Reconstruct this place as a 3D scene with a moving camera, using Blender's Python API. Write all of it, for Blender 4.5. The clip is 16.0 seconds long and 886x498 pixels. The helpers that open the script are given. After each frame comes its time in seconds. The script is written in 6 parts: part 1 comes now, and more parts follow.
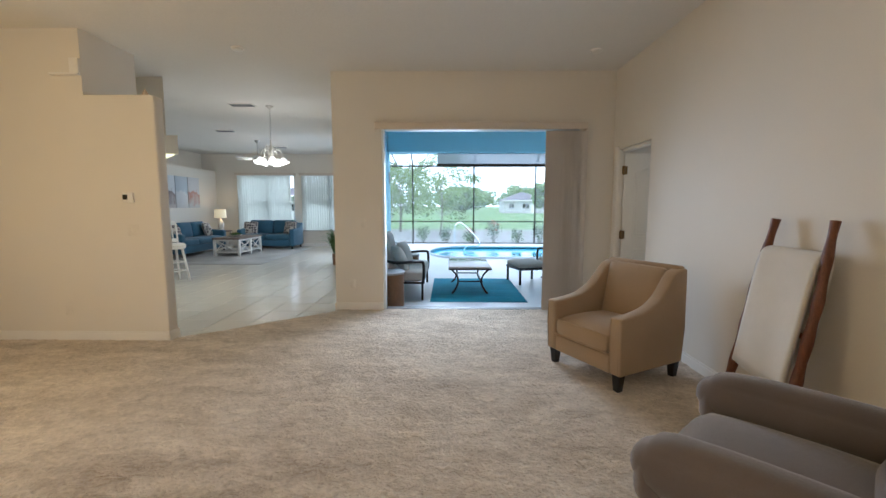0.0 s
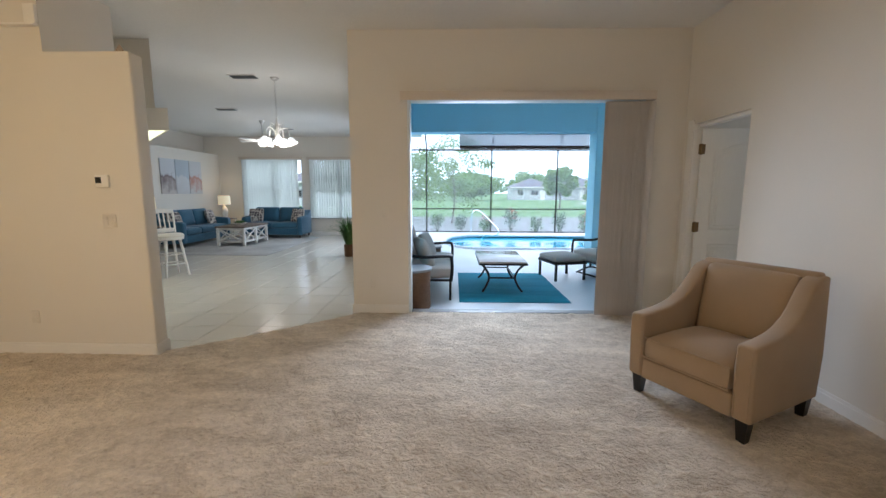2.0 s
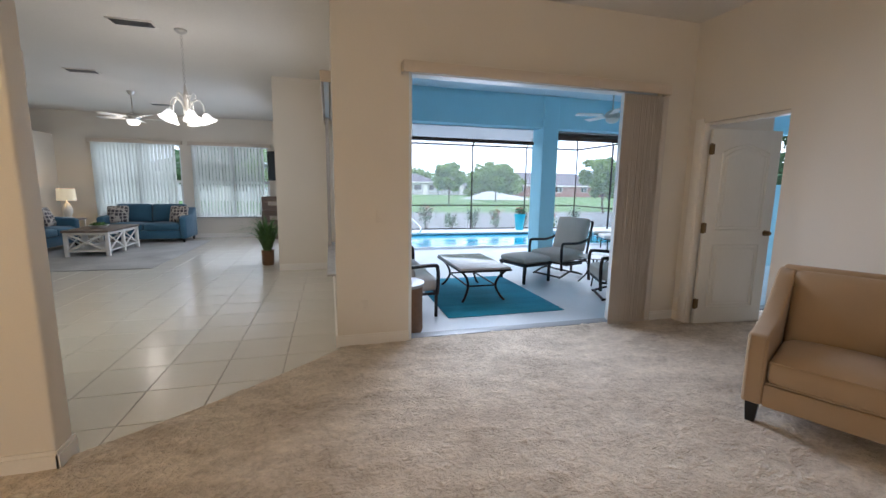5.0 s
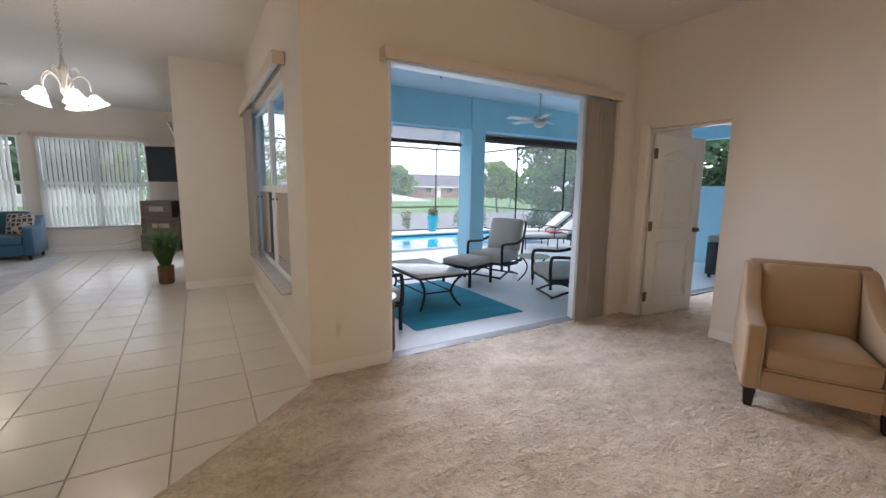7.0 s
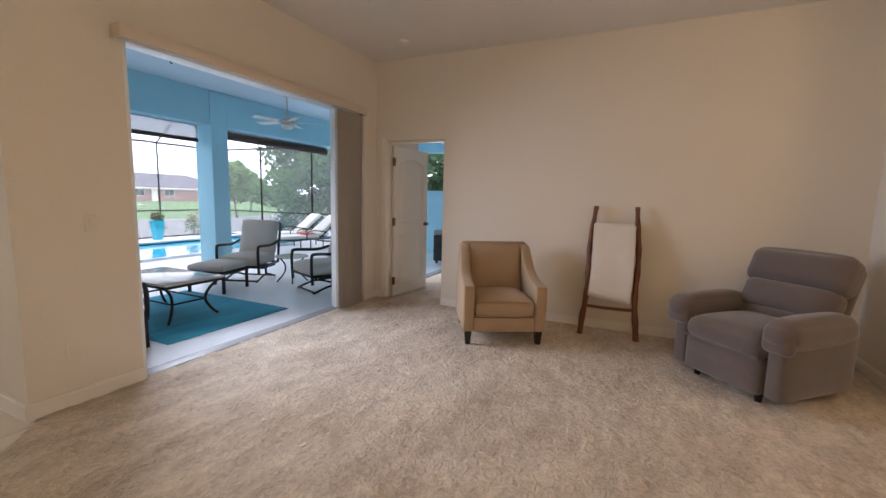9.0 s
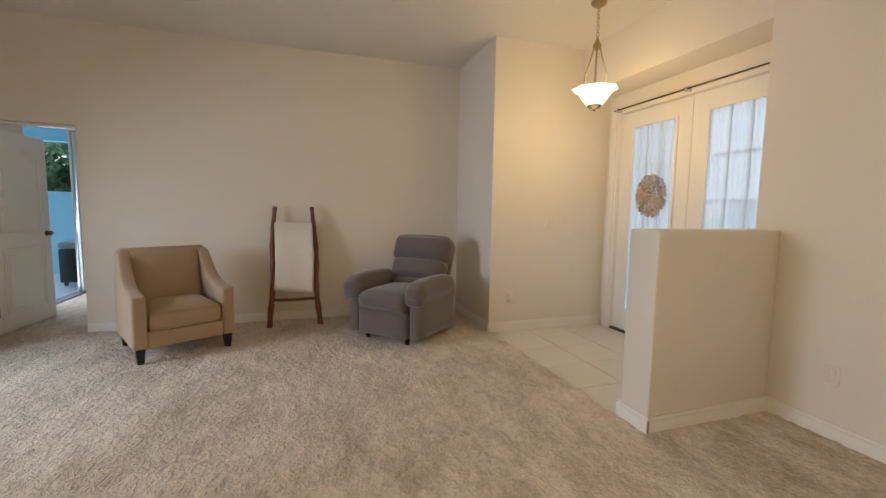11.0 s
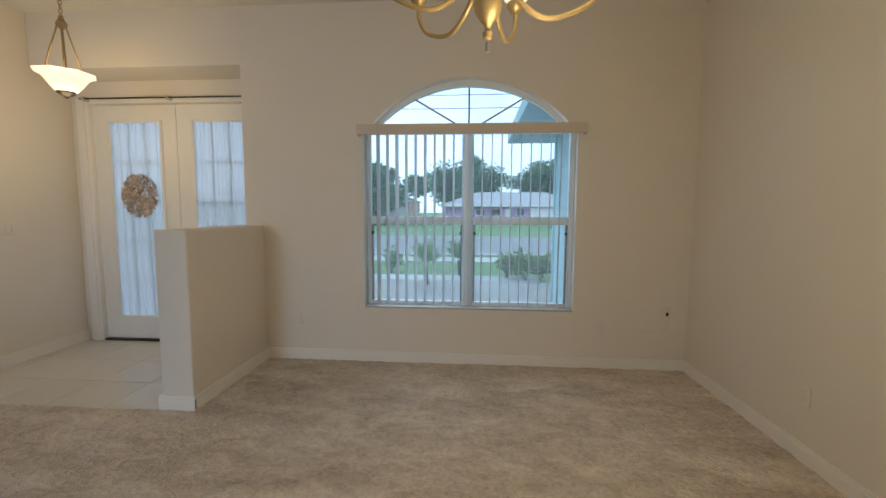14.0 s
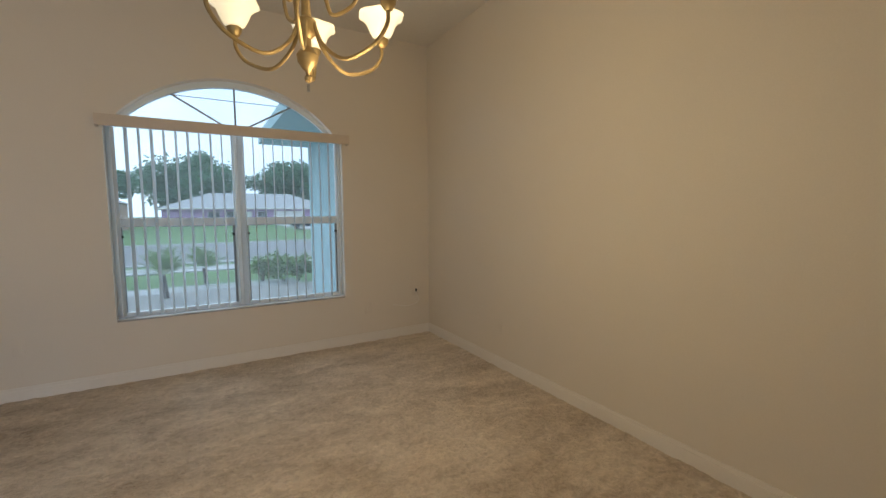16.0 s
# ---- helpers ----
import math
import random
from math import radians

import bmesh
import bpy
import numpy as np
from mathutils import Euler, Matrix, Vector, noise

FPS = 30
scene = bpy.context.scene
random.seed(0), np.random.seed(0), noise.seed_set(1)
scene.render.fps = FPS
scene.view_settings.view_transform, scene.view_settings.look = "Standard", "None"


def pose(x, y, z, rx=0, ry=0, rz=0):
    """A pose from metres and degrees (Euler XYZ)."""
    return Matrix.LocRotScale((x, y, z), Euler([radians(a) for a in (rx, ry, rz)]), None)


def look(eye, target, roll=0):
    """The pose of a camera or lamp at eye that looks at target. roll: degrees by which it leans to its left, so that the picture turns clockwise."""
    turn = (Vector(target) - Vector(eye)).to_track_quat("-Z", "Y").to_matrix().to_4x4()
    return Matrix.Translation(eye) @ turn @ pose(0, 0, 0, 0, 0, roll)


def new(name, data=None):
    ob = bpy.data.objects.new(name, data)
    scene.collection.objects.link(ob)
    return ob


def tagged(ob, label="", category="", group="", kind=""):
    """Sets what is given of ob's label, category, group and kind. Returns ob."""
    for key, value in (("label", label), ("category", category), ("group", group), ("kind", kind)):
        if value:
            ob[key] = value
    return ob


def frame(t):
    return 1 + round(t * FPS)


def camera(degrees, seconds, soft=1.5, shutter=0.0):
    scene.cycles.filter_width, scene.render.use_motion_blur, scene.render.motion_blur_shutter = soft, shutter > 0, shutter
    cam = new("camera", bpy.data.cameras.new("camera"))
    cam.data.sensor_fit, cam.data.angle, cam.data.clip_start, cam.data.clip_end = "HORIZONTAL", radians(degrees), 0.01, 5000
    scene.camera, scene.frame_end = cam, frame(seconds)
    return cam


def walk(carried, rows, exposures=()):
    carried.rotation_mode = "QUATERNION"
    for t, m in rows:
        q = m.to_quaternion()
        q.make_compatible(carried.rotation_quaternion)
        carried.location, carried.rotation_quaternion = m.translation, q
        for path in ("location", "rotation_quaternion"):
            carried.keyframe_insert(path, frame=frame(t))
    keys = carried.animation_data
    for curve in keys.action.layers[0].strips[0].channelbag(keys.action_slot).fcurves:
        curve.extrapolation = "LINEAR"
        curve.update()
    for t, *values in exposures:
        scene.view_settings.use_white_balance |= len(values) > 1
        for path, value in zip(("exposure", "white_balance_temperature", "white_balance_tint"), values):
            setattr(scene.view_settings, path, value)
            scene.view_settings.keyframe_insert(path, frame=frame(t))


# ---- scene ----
cam = camera(94.3, 16.0)
PATH = [
    (0, (0.055, 0.166, 1.404), (0.032, 2.154, 1.191), 0.1),
    (0.5, (0.043, 0.349, 1.409), (0.013, 2.336, 1.188), 0.1),
    (1, (-0.021, 0.543, 1.393), (-0.058, 2.528, 1.155), 0.2),
    (1.5, (-0.15, 0.775, 1.403), (-0.196, 2.757, 1.144), 0.2),
    (2, (-0.291, 0.964, 1.396), (-0.342, 2.944, 1.119), 0.2),
    (2.5, (-0.471, 1.166, 1.409), (-0.516, 3.144, 1.12), 0.3),
    (3, (-0.679, 1.315, 1.39), (-0.672, 3.293, 1.097), 0.3),
    (3.5, (-0.927, 1.44, 1.398), (-0.815, 3.416, 1.106), 0.3),
    (4, (-1.126, 1.599, 1.372), (-0.863, 3.561, 1.083), 0.4),
    (4.2, (-1.204, 1.689, 1.381), (-0.875, 3.64, 1.091), 0.5),
    (6.3, (-1.876, 2.337, 1.44), (-1.061, 4.139, 1.143), 0.8),
    (6.5, (-1.948, 2.425, 1.436), (-1.072, 4.2, 1.144), 0.7),
    (7, (-2.073, 2.553, 1.418), (-1.064, 4.256, 1.131), 0.7),
    (7.5, (-2.171, 2.555, 1.399), (-0.987, 4.144, 1.124), 0.7),
    (8, (-2.268, 2.464, 1.393), (-0.877, 3.876, 1.122), 0.9),
    (8.2, (-2.316, 2.44, 1.401), (-0.837, 3.759, 1.133), 1.0),
    (10.3, (-2.728, 2.361, 1.309), (-0.741, 2.25, 1.108), 1.2),
    (10.5, (-2.771, 2.364, 1.311), (-0.796, 2.12, 1.115), 1.1),
    (11, (-2.862, 2.415, 1.319), (-0.971, 1.79, 1.128), 0.9),
    (11.5, (-2.923, 2.54, 1.363), (-1.202, 1.54, 1.161), 1.0),
    (12, (-2.988, 2.61, 1.354), (-1.494, 1.295, 1.16), 1.0),
    (12.5, (-3.014, 2.731, 1.355), (-1.804, 1.15, 1.167), 0.9),
    (13, (-2.957, 2.831, 1.383), (-2.078, 1.046, 1.185), 0.8),
    (13.5, (-2.911, 2.921, 1.363), (-2.388, 1.0, 1.171), 0.5),
    (14, (-2.883, 3.034, 1.353), (-2.736, 1.048, 1.169), 0.3),
    (14.5, (-2.832, 3.153, 1.344), (-3.055, 1.173, 1.171), -0.0),
    (15, (-2.743, 3.265, 1.338), (-3.305, 1.352, 1.178), -0.3),
    (15.5, (-2.621, 3.373, 1.319), (-3.45, 1.561, 1.157), -0.4),
    (16, (-2.545, 3.486, 1.328), (-3.548, 1.764, 1.154), -0.4),
]
EXPOSURES = [(0, -0.04, 5590, 9), (3.5, -0.16, 5640, 13), (7, -0.24, 6190, 20), (8, -0.18, 6320, 23), (10.3, -0.14, 6260, 15), (11, -0.14, 5980, 11),
             (11.5, -0.14, 5650, 9), (12, -0.30, 5650, 10), (12.5, -0.48, 5600, 10), (13, -0.65, 5450, 9), (14, -0.70, 5400, 8), (15, -0.75, 5450, 9), (16, -0.79, 5700, 10)]
walk(cam, [(t, look(eye, target, roll)) for t, eye, target, roll in PATH], EXPOSURES)

# ---- world and large lights ----
world = bpy.data.worlds.new("world")
scene.world = world
world.use_nodes = True
wn, wl = world.node_tree.nodes, world.node_tree.links
wn.clear()
sky = wn.new("ShaderNodeTexSky")
sky.sky_type, sky.sun_disc = "NISHITA", False
sky.sun_elevation, sky.sun_rotation = radians(48), radians(200)
sky.air_density, sky.dust_density = 1.0, 3.0
coord = wn.new("ShaderNodeTexCoord")
clouds = wn.new("ShaderNodeTexNoise")
clouds.inputs["Scale"].default_value, clouds.inputs["Detail"].default_value = 2.2, 6
wl.new(coord.outputs["Generated"], clouds.inputs["Vector"])
ramp = wn.new("ShaderNodeValToRGB")
ramp.color_ramp.elements[0].position, ramp.color_ramp.elements[1].position = 0.35, 0.65
ramp.color_ramp.elements[0].color, ramp.color_ramp.elements[1].color = (0.62, 0.70, 0.80, 1), (0.95, 0.97, 1.0, 1)
wl.new(clouds.outputs["Fac"], ramp.inputs["Fac"])
gain = wn.new("ShaderNodeVectorMath")
gain.operation = "SCALE"
gain.inputs["Scale"].default_value = 41
wl.new(ramp.outputs["Color"], gain.inputs[0])
mixsky = wn.new("ShaderNodeMixRGB")
mixsky.inputs["Fac"].default_value = 0.85
wl.new(sky.outputs["Color"], mixsky.inputs["Color1"])
wl.new(gain.outputs["Vector"], mixsky.inputs["Color2"])
bg = wn.new("ShaderNodeBackground")
bg.inputs["Strength"].default_value = 0.1
wl.new(mixsky.outputs["Color"], bg.inputs["Color"])
wl.new(bg.outputs["Background"], wn.new("ShaderNodeOutputWorld").inputs["Surface"])

WARM, GOLD, DAY = (1.0, 0.71, 0.35), (1.0, 0.66, 0.28), (0.84, 0.91, 1.0)


def lamp(name, kind, place, power, colour, size=0.1, size_y=None, target=None, angle=None):
    data = bpy.data.lights.new(name, kind)
    data.energy, data.color = power, colour
    ob = new(name, data)
    if kind == "AREA":
        data.shape, data.size, data.size_y = "RECTANGLE", size, size_y or size
    elif kind == "POINT":
        data.shadow_soft_size = size
    elif kind == "SUN":
        data.angle = radians(angle)
    ob.matrix_world = look(place, target) if target else Matrix.Translation(place)
    return ob


lamp("sun", "SUN", (8, -12, 16), 1.0, (1.0, 0.96, 0.9), target=(0, 0, 0), angle=20)
lamp("slider_daylight", "AREA", (-0.02, 6.55, 1.50), 36, DAY, 1.0, 1.5, (0.25, 2.9, 0.1)).data.spread = radians(105)
lamp("front_window_daylight", "AREA", (-2.86, -0.60, 1.4), 5, DAY, 1.6, 1.7, (-2.86, 4, 1.0))
lamp("nook_window_daylight", "AREA", (-1.36, 7.45, 1.45), 11, DAY, 2.3, 1.7, (-5, 7.45, 0.9))
lamp("family_window_daylight", "AREA", (-6.05, 14.17, 1.45), 24, DAY, 1.8, 1.8, (-6.05, 8, 1.2))
lamp("family_window_daylight", "AREA", (-3.95, 14.17, 1.45), 24, DAY, 1.8, 1.8, (-3.95, 8, 1.2))
lamp("family_slider_daylight", "AREA", (-2.2, 11.1, 1.2), 34, DAY, 2.2, 2.2, (-6, 11.1, 0.6))
lamp("entry_daylight", "AREA", (0.06, -1.15, 1.3), 5, DAY, 1.7, 2.2, (0.06, 3, 1.2))
lamp("bedroom_daylight", "AREA", (4.4, 5.6, 1.2), 40, DAY, 2.2, 2.2, (4.4, 0, 1.0))
# Unseen fill lamps added beside and below the chandelier, to brighten the dining wall.
lamp("chandelier_side_fill", "POINT", (-3.30, 1.95, 2.30), 6, WARM, 0.2)
lamp("chandelier_low_fill", "POINT", (-3.12, 1.98, 1.60), 38, WARM, 0.2)
lamp("foyer_light", "POINT", (0.2, 0.05, 2.48), 3, GOLD, 0.12)
lamp("foyer_glow", "POINT", (0.2, 0.05, 2.02), 18, GOLD, 0.15)
lamp("nook_light", "POINT", (-3.0, 7.37, 1.98), 20, (1.0, 0.90, 0.76), 0.2)
lamp("fan_light", "POINT", (-4.96, 11.14, 2.30), 14, (1.0, 0.88, 0.7), 0.15)
lamp("table_lamp_light", "POINT", (-7.3, 13.4, 1.15), 2.5, WARM, 0.08)
lamp("kitchen_light", "AREA", (-4.4, 6.0, 2.03), 10, (1.0, 0.93, 0.7), 1.0, 0.7, (-4.2, 6.1, 0))

# ---- materials ----
MATS = {}


def mat(name, col, rough=0.6, metal=0.0, var=0.12, scale=3.0, fine=60.0, bump=0.1, depth=0.004, spec=0.5, each=0.0, stretch=(1, 1, 1), sheen=0.0, emit=0.0, ecol=None, thin=0.0):
    """A surface with broad and fine variation of its colour and a fine relief."""
    m = bpy.data.materials.new(name)
    m.use_nodes = True
    n, l = m.node_tree.nodes, m.node_tree.links
    p = n["Principled BSDF"]
    p.inputs["Roughness"].default_value, p.inputs["Metallic"].default_value = rough, metal
    p.inputs["Specular IOR Level"].default_value = spec
    if sheen:
        p.inputs["Sheen Weight"].default_value = sheen
    tc, mp = n.new("ShaderNodeTexCoord"), n.new("ShaderNodeMapping")
    mp.inputs["Scale"].default_value = stretch
    l.new(tc.outputs["Object"], mp.inputs["Vector"])
    broad, grain = n.new("ShaderNodeTexNoise"), n.new("ShaderNodeTexNoise")
    broad.inputs["Scale"].default_value, broad.inputs["Detail"].default_value = scale, 4
    grain.inputs["Scale"].default_value, grain.inputs["Detail"].default_value = fine, 3
    for t in (broad, grain):
        l.new(mp.outputs["Vector"], t.inputs["Vector"])
    add = n.new("ShaderNodeMath")
    add.operation = "ADD"
    l.new(broad.outputs["Fac"], add.inputs[0])
    l.new(grain.outputs["Fac"], add.inputs[1])
    value = add.outputs["Value"]
    if each:
        info, mul, plus = n.new("ShaderNodeObjectInfo"), n.new("ShaderNodeMath"), n.new("ShaderNodeMath")
        mul.operation, plus.operation = "MULTIPLY", "ADD"
        mul.inputs[1].default_value = each
        l.new(info.outputs["Random"], mul.inputs[0])
        l.new(mul.outputs["Value"], plus.inputs[0])
        l.new(value, plus.inputs[1])
        value = plus.outputs["Value"]
    rng = n.new("ShaderNodeMapRange")
    rng.inputs["From Min"].default_value, rng.inputs["From Max"].default_value = 0.6, 1.4 + each
    l.new(value, rng.inputs["Value"])
    mix = n.new("ShaderNodeMixRGB")
    mix.inputs["Color1"].default_value = (*[c * (1 - var) for c in col], 1)
    mix.inputs["Color2"].default_value = (*[min(1, c * (1 + var)) for c in col], 1)
    l.new(rng.outputs["Result"], mix.inputs["Fac"])
    l.new(mix.outputs["Color"], p.inputs["Base Color"])
    if bump:
        b = n.new("ShaderNodeBump")
        b.inputs["Strength"].default_value, b.inputs["Distance"].default_value = bump, depth
        l.new(grain.outputs["Fac"], b.inputs["Height"])
        l.new(b.outputs["Normal"], p.inputs["Normal"])
    if emit:
        p.inputs["Emission Color"].default_value = (*(ecol or col), 1)
        p.inputs["Emission Strength"].default_value = emit
    if thin:
        tl, mx = n.new("ShaderNodeBsdfTranslucent"), n.new("ShaderNodeMixShader")
        mx.inputs["Fac"].default_value = thin
        l.new(mix.outputs["Color"], tl.inputs["Color"])
        l.new(p.outputs["BSDF"], mx.inputs[1])
        l.new(tl.outputs["BSDF"], mx.inputs[2])
        l.new(mx.outputs["Shader"], n["Material Output"].inputs["Surface"])
    MATS[name] = m
    return m


def see_through(name, col, clear, gloss=0.0, tint=(0.96, 0.98, 0.98)):
    """Thin sheet: part lets the light straight through, part scatters it; or a pane with a mirror gloss."""
    m = bpy.data.materials.new(name)
    m.use_nodes = True
    n, l = m.node_tree.nodes, m.node_tree.links
    n.remove(n["Principled BSDF"])
    out, mix, tr = n["Material Output"], n.new("ShaderNodeMixShader"), n.new("ShaderNodeBsdfTransparent")
    tr.inputs["Color"].default_value = (*tint, 1)
    if gloss:
        other, fr = n.new("ShaderNodeBsdfGlossy"), n.new("ShaderNodeFresnel")
        other.inputs["Roughness"].default_value = 0.02
        fr.inputs["IOR"].default_value = 1.45
        l.new(fr.outputs["Fac"], mix.inputs["Fac"])
    else:
        other = n.new("ShaderNodeMixShader")
        d, t = n.new("ShaderNodeBsdfDiffuse"), n.new("ShaderNodeBsdfTranslucent")
        d.inputs["Color"].default_value = t.inputs["Color"].default_value = (*col, 1)
        other.inputs["Fac"].default_value = 0.6
        l.new(d.outputs["BSDF"], other.inputs[1])
        l.new(t.outputs["BSDF"], other.inputs[2])
        mix.inputs["Fac"].default_value = 1 - clear
    l.new(tr.outputs["BSDF"], mix.inputs[1])
    l.new(other.outputs[0], mix.inputs[2])
    l.new(mix.outputs["Shader"], out.inputs["Surface"])
    return m


WALL = mat("wall_paint", (0.765, 0.708, 0.62), 0.55, var=0.03, scale=1.2, fine=140, bump=0.25, depth=0.002, spec=0.3)
CEIL = mat("ceiling_texture", (0.76, 0.73, 0.68), 0.8, var=0.03, scale=1.0, fine=45, bump=0.5, depth=0.006, spec=0.2)
TRIM = mat("white_trim_paint", (0.84, 0.80, 0.74), 0.35, var=0.03, fine=80, bump=0.03)
DOORW = mat("white_door_paint", (0.80, 0.77, 0.71), 0.4, var=0.03, fine=90, bump=0.08, stretch=(1, 1, 0.15))


def carpet_pile():
    """Cut pile: trodden patches, clumps of tufts and single fibres."""
    m = bpy.data.materials.new("carpet_pile")
    m.use_nodes = True
    n, l = m.node_tree.nodes, m.node_tree.links
    p = n["Principled BSDF"]
    p.inputs["Roughness"].default_value, p.inputs["Specular IOR Level"].default_value, p.inputs["Sheen Weight"].default_value = 0.97, 0.05, 0.25
    tc = n.new("ShaderNodeTexCoord")
    total, bumps = None, None
    for scale, detail, warp, share, relief, stretch in ((0.9, 4, 1.2, 0.50, 0.0, (1, 2.4, 1)), (4.5, 5, 1.2, 0.36, 0.6, (1, 1.8, 1)), (17, 4, 1.4, 0.30, 0.8, (1, 1.3, 1)), (44, 4, 0.6, 0.26, 0.45, (1, 1, 1)), (170, 2, 0, 0.18, 0.2, (1, 1, 1))):
        mp, t = n.new("ShaderNodeMapping"), n.new("ShaderNodeTexNoise")
        mp.inputs["Scale"].default_value, mp.inputs["Rotation"].default_value = stretch, (0, 0, 0.6)
        l.new(tc.outputs["Object"], mp.inputs["Vector"])
        l.new(mp.outputs["Vector"], t.inputs["Vector"])
        t.inputs["Scale"].default_value, t.inputs["Detail"].default_value, t.inputs["Distortion"].default_value = scale, detail, warp
        for k, kind in ((share, "colour"), (relief, "relief")):
            if not k:
                continue
            a = n.new("ShaderNodeMath")
            a.operation = "MULTIPLY_ADD"
            a.inputs[1].default_value = k
            l.new(t.outputs["Fac"], a.inputs[0])
            before = total if kind == "colour" else bumps
            if before is not None:
                l.new(before, a.inputs[2])
            else:
                a.inputs[2].default_value = 0
            if kind == "colour":
                total = a.outputs["Value"]
            else:
                bumps = a.outputs["Value"]
    r = n.new("ShaderNodeValToRGB")
    e = r.color_ramp.elements
    e[0].position, e[1].position = 0.58, 0.99
    e[0].color, e[1].color = (0.40, 0.31, 0.22, 1), (0.94, 0.825, 0.68, 1)
    l.new(total, r.inputs["Fac"])
    l.new(r.outputs["Color"], p.inputs["Base Color"])
    b = n.new("ShaderNodeBump")
    b.inputs["Strength"].default_value, b.inputs["Distance"].default_value = 1.0, 0.04
    l.new(bumps, b.inputs["Height"])
    l.new(b.outputs["Normal"], p.inputs["Normal"])
    return m


CARPET = carpet_pile()
TILE = mat("floor_tile", (0.66, 0.62, 0.54), 0.22, var=0.05, scale=3, fine=40, bump=0.04, each=0.5)
# Cream vinyl toned down to tan, for the shade of backlit valances.
VALSHADE = mat("backlit_valance_vinyl", (0.66, 0.575, 0.48), 0.5, var=0.04, fine=60, bump=0.04)
MARBLE = mat("grey_marble_sill", (0.47, 0.46, 0.45), 0.25, var=0.18, scale=7, fine=30, bump=0.03)
GROUT = mat("tile_grout", (0.46, 0.425, 0.37), 0.9, var=0.1, fine=120, bump=0.3)
BLUE = mat("lanai_blue_stucco", (0.42, 0.75, 0.88), 0.7, var=0.06, scale=1.5, fine=70, bump=0.5, depth=0.006, spec=0.3)
LCEIL = mat("lanai_ceiling_paint", (0.62, 0.76, 0.84), 0.7, var=0.03, fine=60, bump=0.3)
DECK = mat("pool_deck_concrete", (0.76, 0.79, 0.82), 0.32, var=0.12, scale=1.2, fine=90, bump=0.3, depth=0.004)
TAN = mat("tan_upholstery", (0.41, 0.295, 0.19), 0.85, var=0.08, scale=4, fine=350, bump=0.35, depth=0.002, spec=0.2, sheen=0.2)
GREYUP = mat("grey_upholstery", (0.14, 0.115, 0.108), 0.9, var=0.12, scale=5, fine=300, bump=0.5, depth=0.003, spec=0.15, sheen=0.4)
BLACKW = mat("black_wood", (0.012, 0.010, 0.009), 0.35, var=0.2, fine=50, bump=0.05)
LOGW = mat("reddish_log_wood", (0.15, 0.046, 0.017), 0.45, var=0.45, scale=5, fine=40, bump=0.5, depth=0.006, stretch=(4, 4, 0.6))
TOWEL = mat("white_plush", (0.80, 0.75, 0.68), 0.95, var=0.06, scale=8, fine=220, bump=0.9, depth=0.006, spec=0.1, sheen=0.5)
BRASS = mat("antique_brass", (0.20, 0.13, 0.065), 0.35, 1.0, var=0.15, fine=60, bump=0.03)
GILT = mat("satin_gilt_metal", (0.40, 0.30, 0.14), 0.42, 0.65, var=0.12, fine=50, bump=0.05)
NICKEL = mat("brushed_nickel", (0.55, 0.53, 0.50), 0.3, 1.0, var=0.08, fine=90, bump=0.03)
STEEL = mat("stainless_rail", (0.75, 0.77, 0.78), 0.15, 1.0, var=0.05, bump=0.0)
DARKM = mat("dark_bronze_metal", (0.025, 0.024, 0.024), 0.4, 0.6, var=0.2, fine=70, bump=0.05)
SHADEW = mat("lit_frosted_glass_shade", (0.95, 0.88, 0.72), 0.3, var=0.03, bump=0.0, emit=1.25, ecol=(1.0, 0.80, 0.46))
SHADEC = mat("lit_white_glass_shade", (0.95, 0.94, 0.9), 0.3, var=0.03, bump=0.0, emit=1.6, ecol=(1.0, 0.94, 0.85))
TUBE = mat("fluorescent_diffuser", (0.9, 0.9, 0.7), 0.5, var=0.02, bump=0.0, emit=1.6, ecol=(1.0, 0.95, 0.55))
LSHADE = mat("lit_linen_shade", (0.85, 0.75, 0.55), 0.9, var=0.05, fine=200, bump=0.2, emit=0.4, ecol=(1.0, 0.78, 0.45))
CURTAIN = see_through("sheer_curtain_cloth", (0.62, 0.68, 0.74), 0.07)
BLIND = see_through("vertical_blind_vinyl", (0.70, 0.71, 0.68), 0.0)
# Greige vinyl, deepened a little for the shade on its room side.
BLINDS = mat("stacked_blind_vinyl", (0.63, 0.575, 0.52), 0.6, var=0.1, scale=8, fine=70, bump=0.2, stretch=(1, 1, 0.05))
# Vinyl greyed to carry the shade of a blind against the window.
BLINDG = mat("backlit_grey_blind_vinyl", (0.34, 0.32, 0.30), 0.6, var=0.1, scale=8, fine=70, bump=0.2, stretch=(1, 1, 0.05))
GLASS = see_through("window_glass", (1, 1, 1), 0.0, gloss=1.0)
# Front panes: outdoor haze put into the sheet, its tint dims the view.
HAZED = see_through("hazed_dimmed_glass", (0.62, 0.70, 0.74), 0.80, tint=(0.66, 0.75, 0.78))
# Mesh coloured pale so that it lays haze over the garden.
SCREEN = see_through("insect_screen", (0.60, 0.65, 0.67), 0.78)
ALU = mat("white_aluminium_frame", (0.82, 0.86, 0.88), 0.4, 0.0, var=0.03, bump=0.02)
BLUEUP = mat("teal_upholstery", (0.035, 0.115, 0.185), 0.85, var=0.12, scale=5, fine=300, bump=0.4, depth=0.003, sheen=0.2)
WHITEW = mat("white_painted_wood", (0.78, 0.76, 0.72), 0.45, var=0.05, fine=40, bump=0.15, stretch=(1, 1, 0.2))
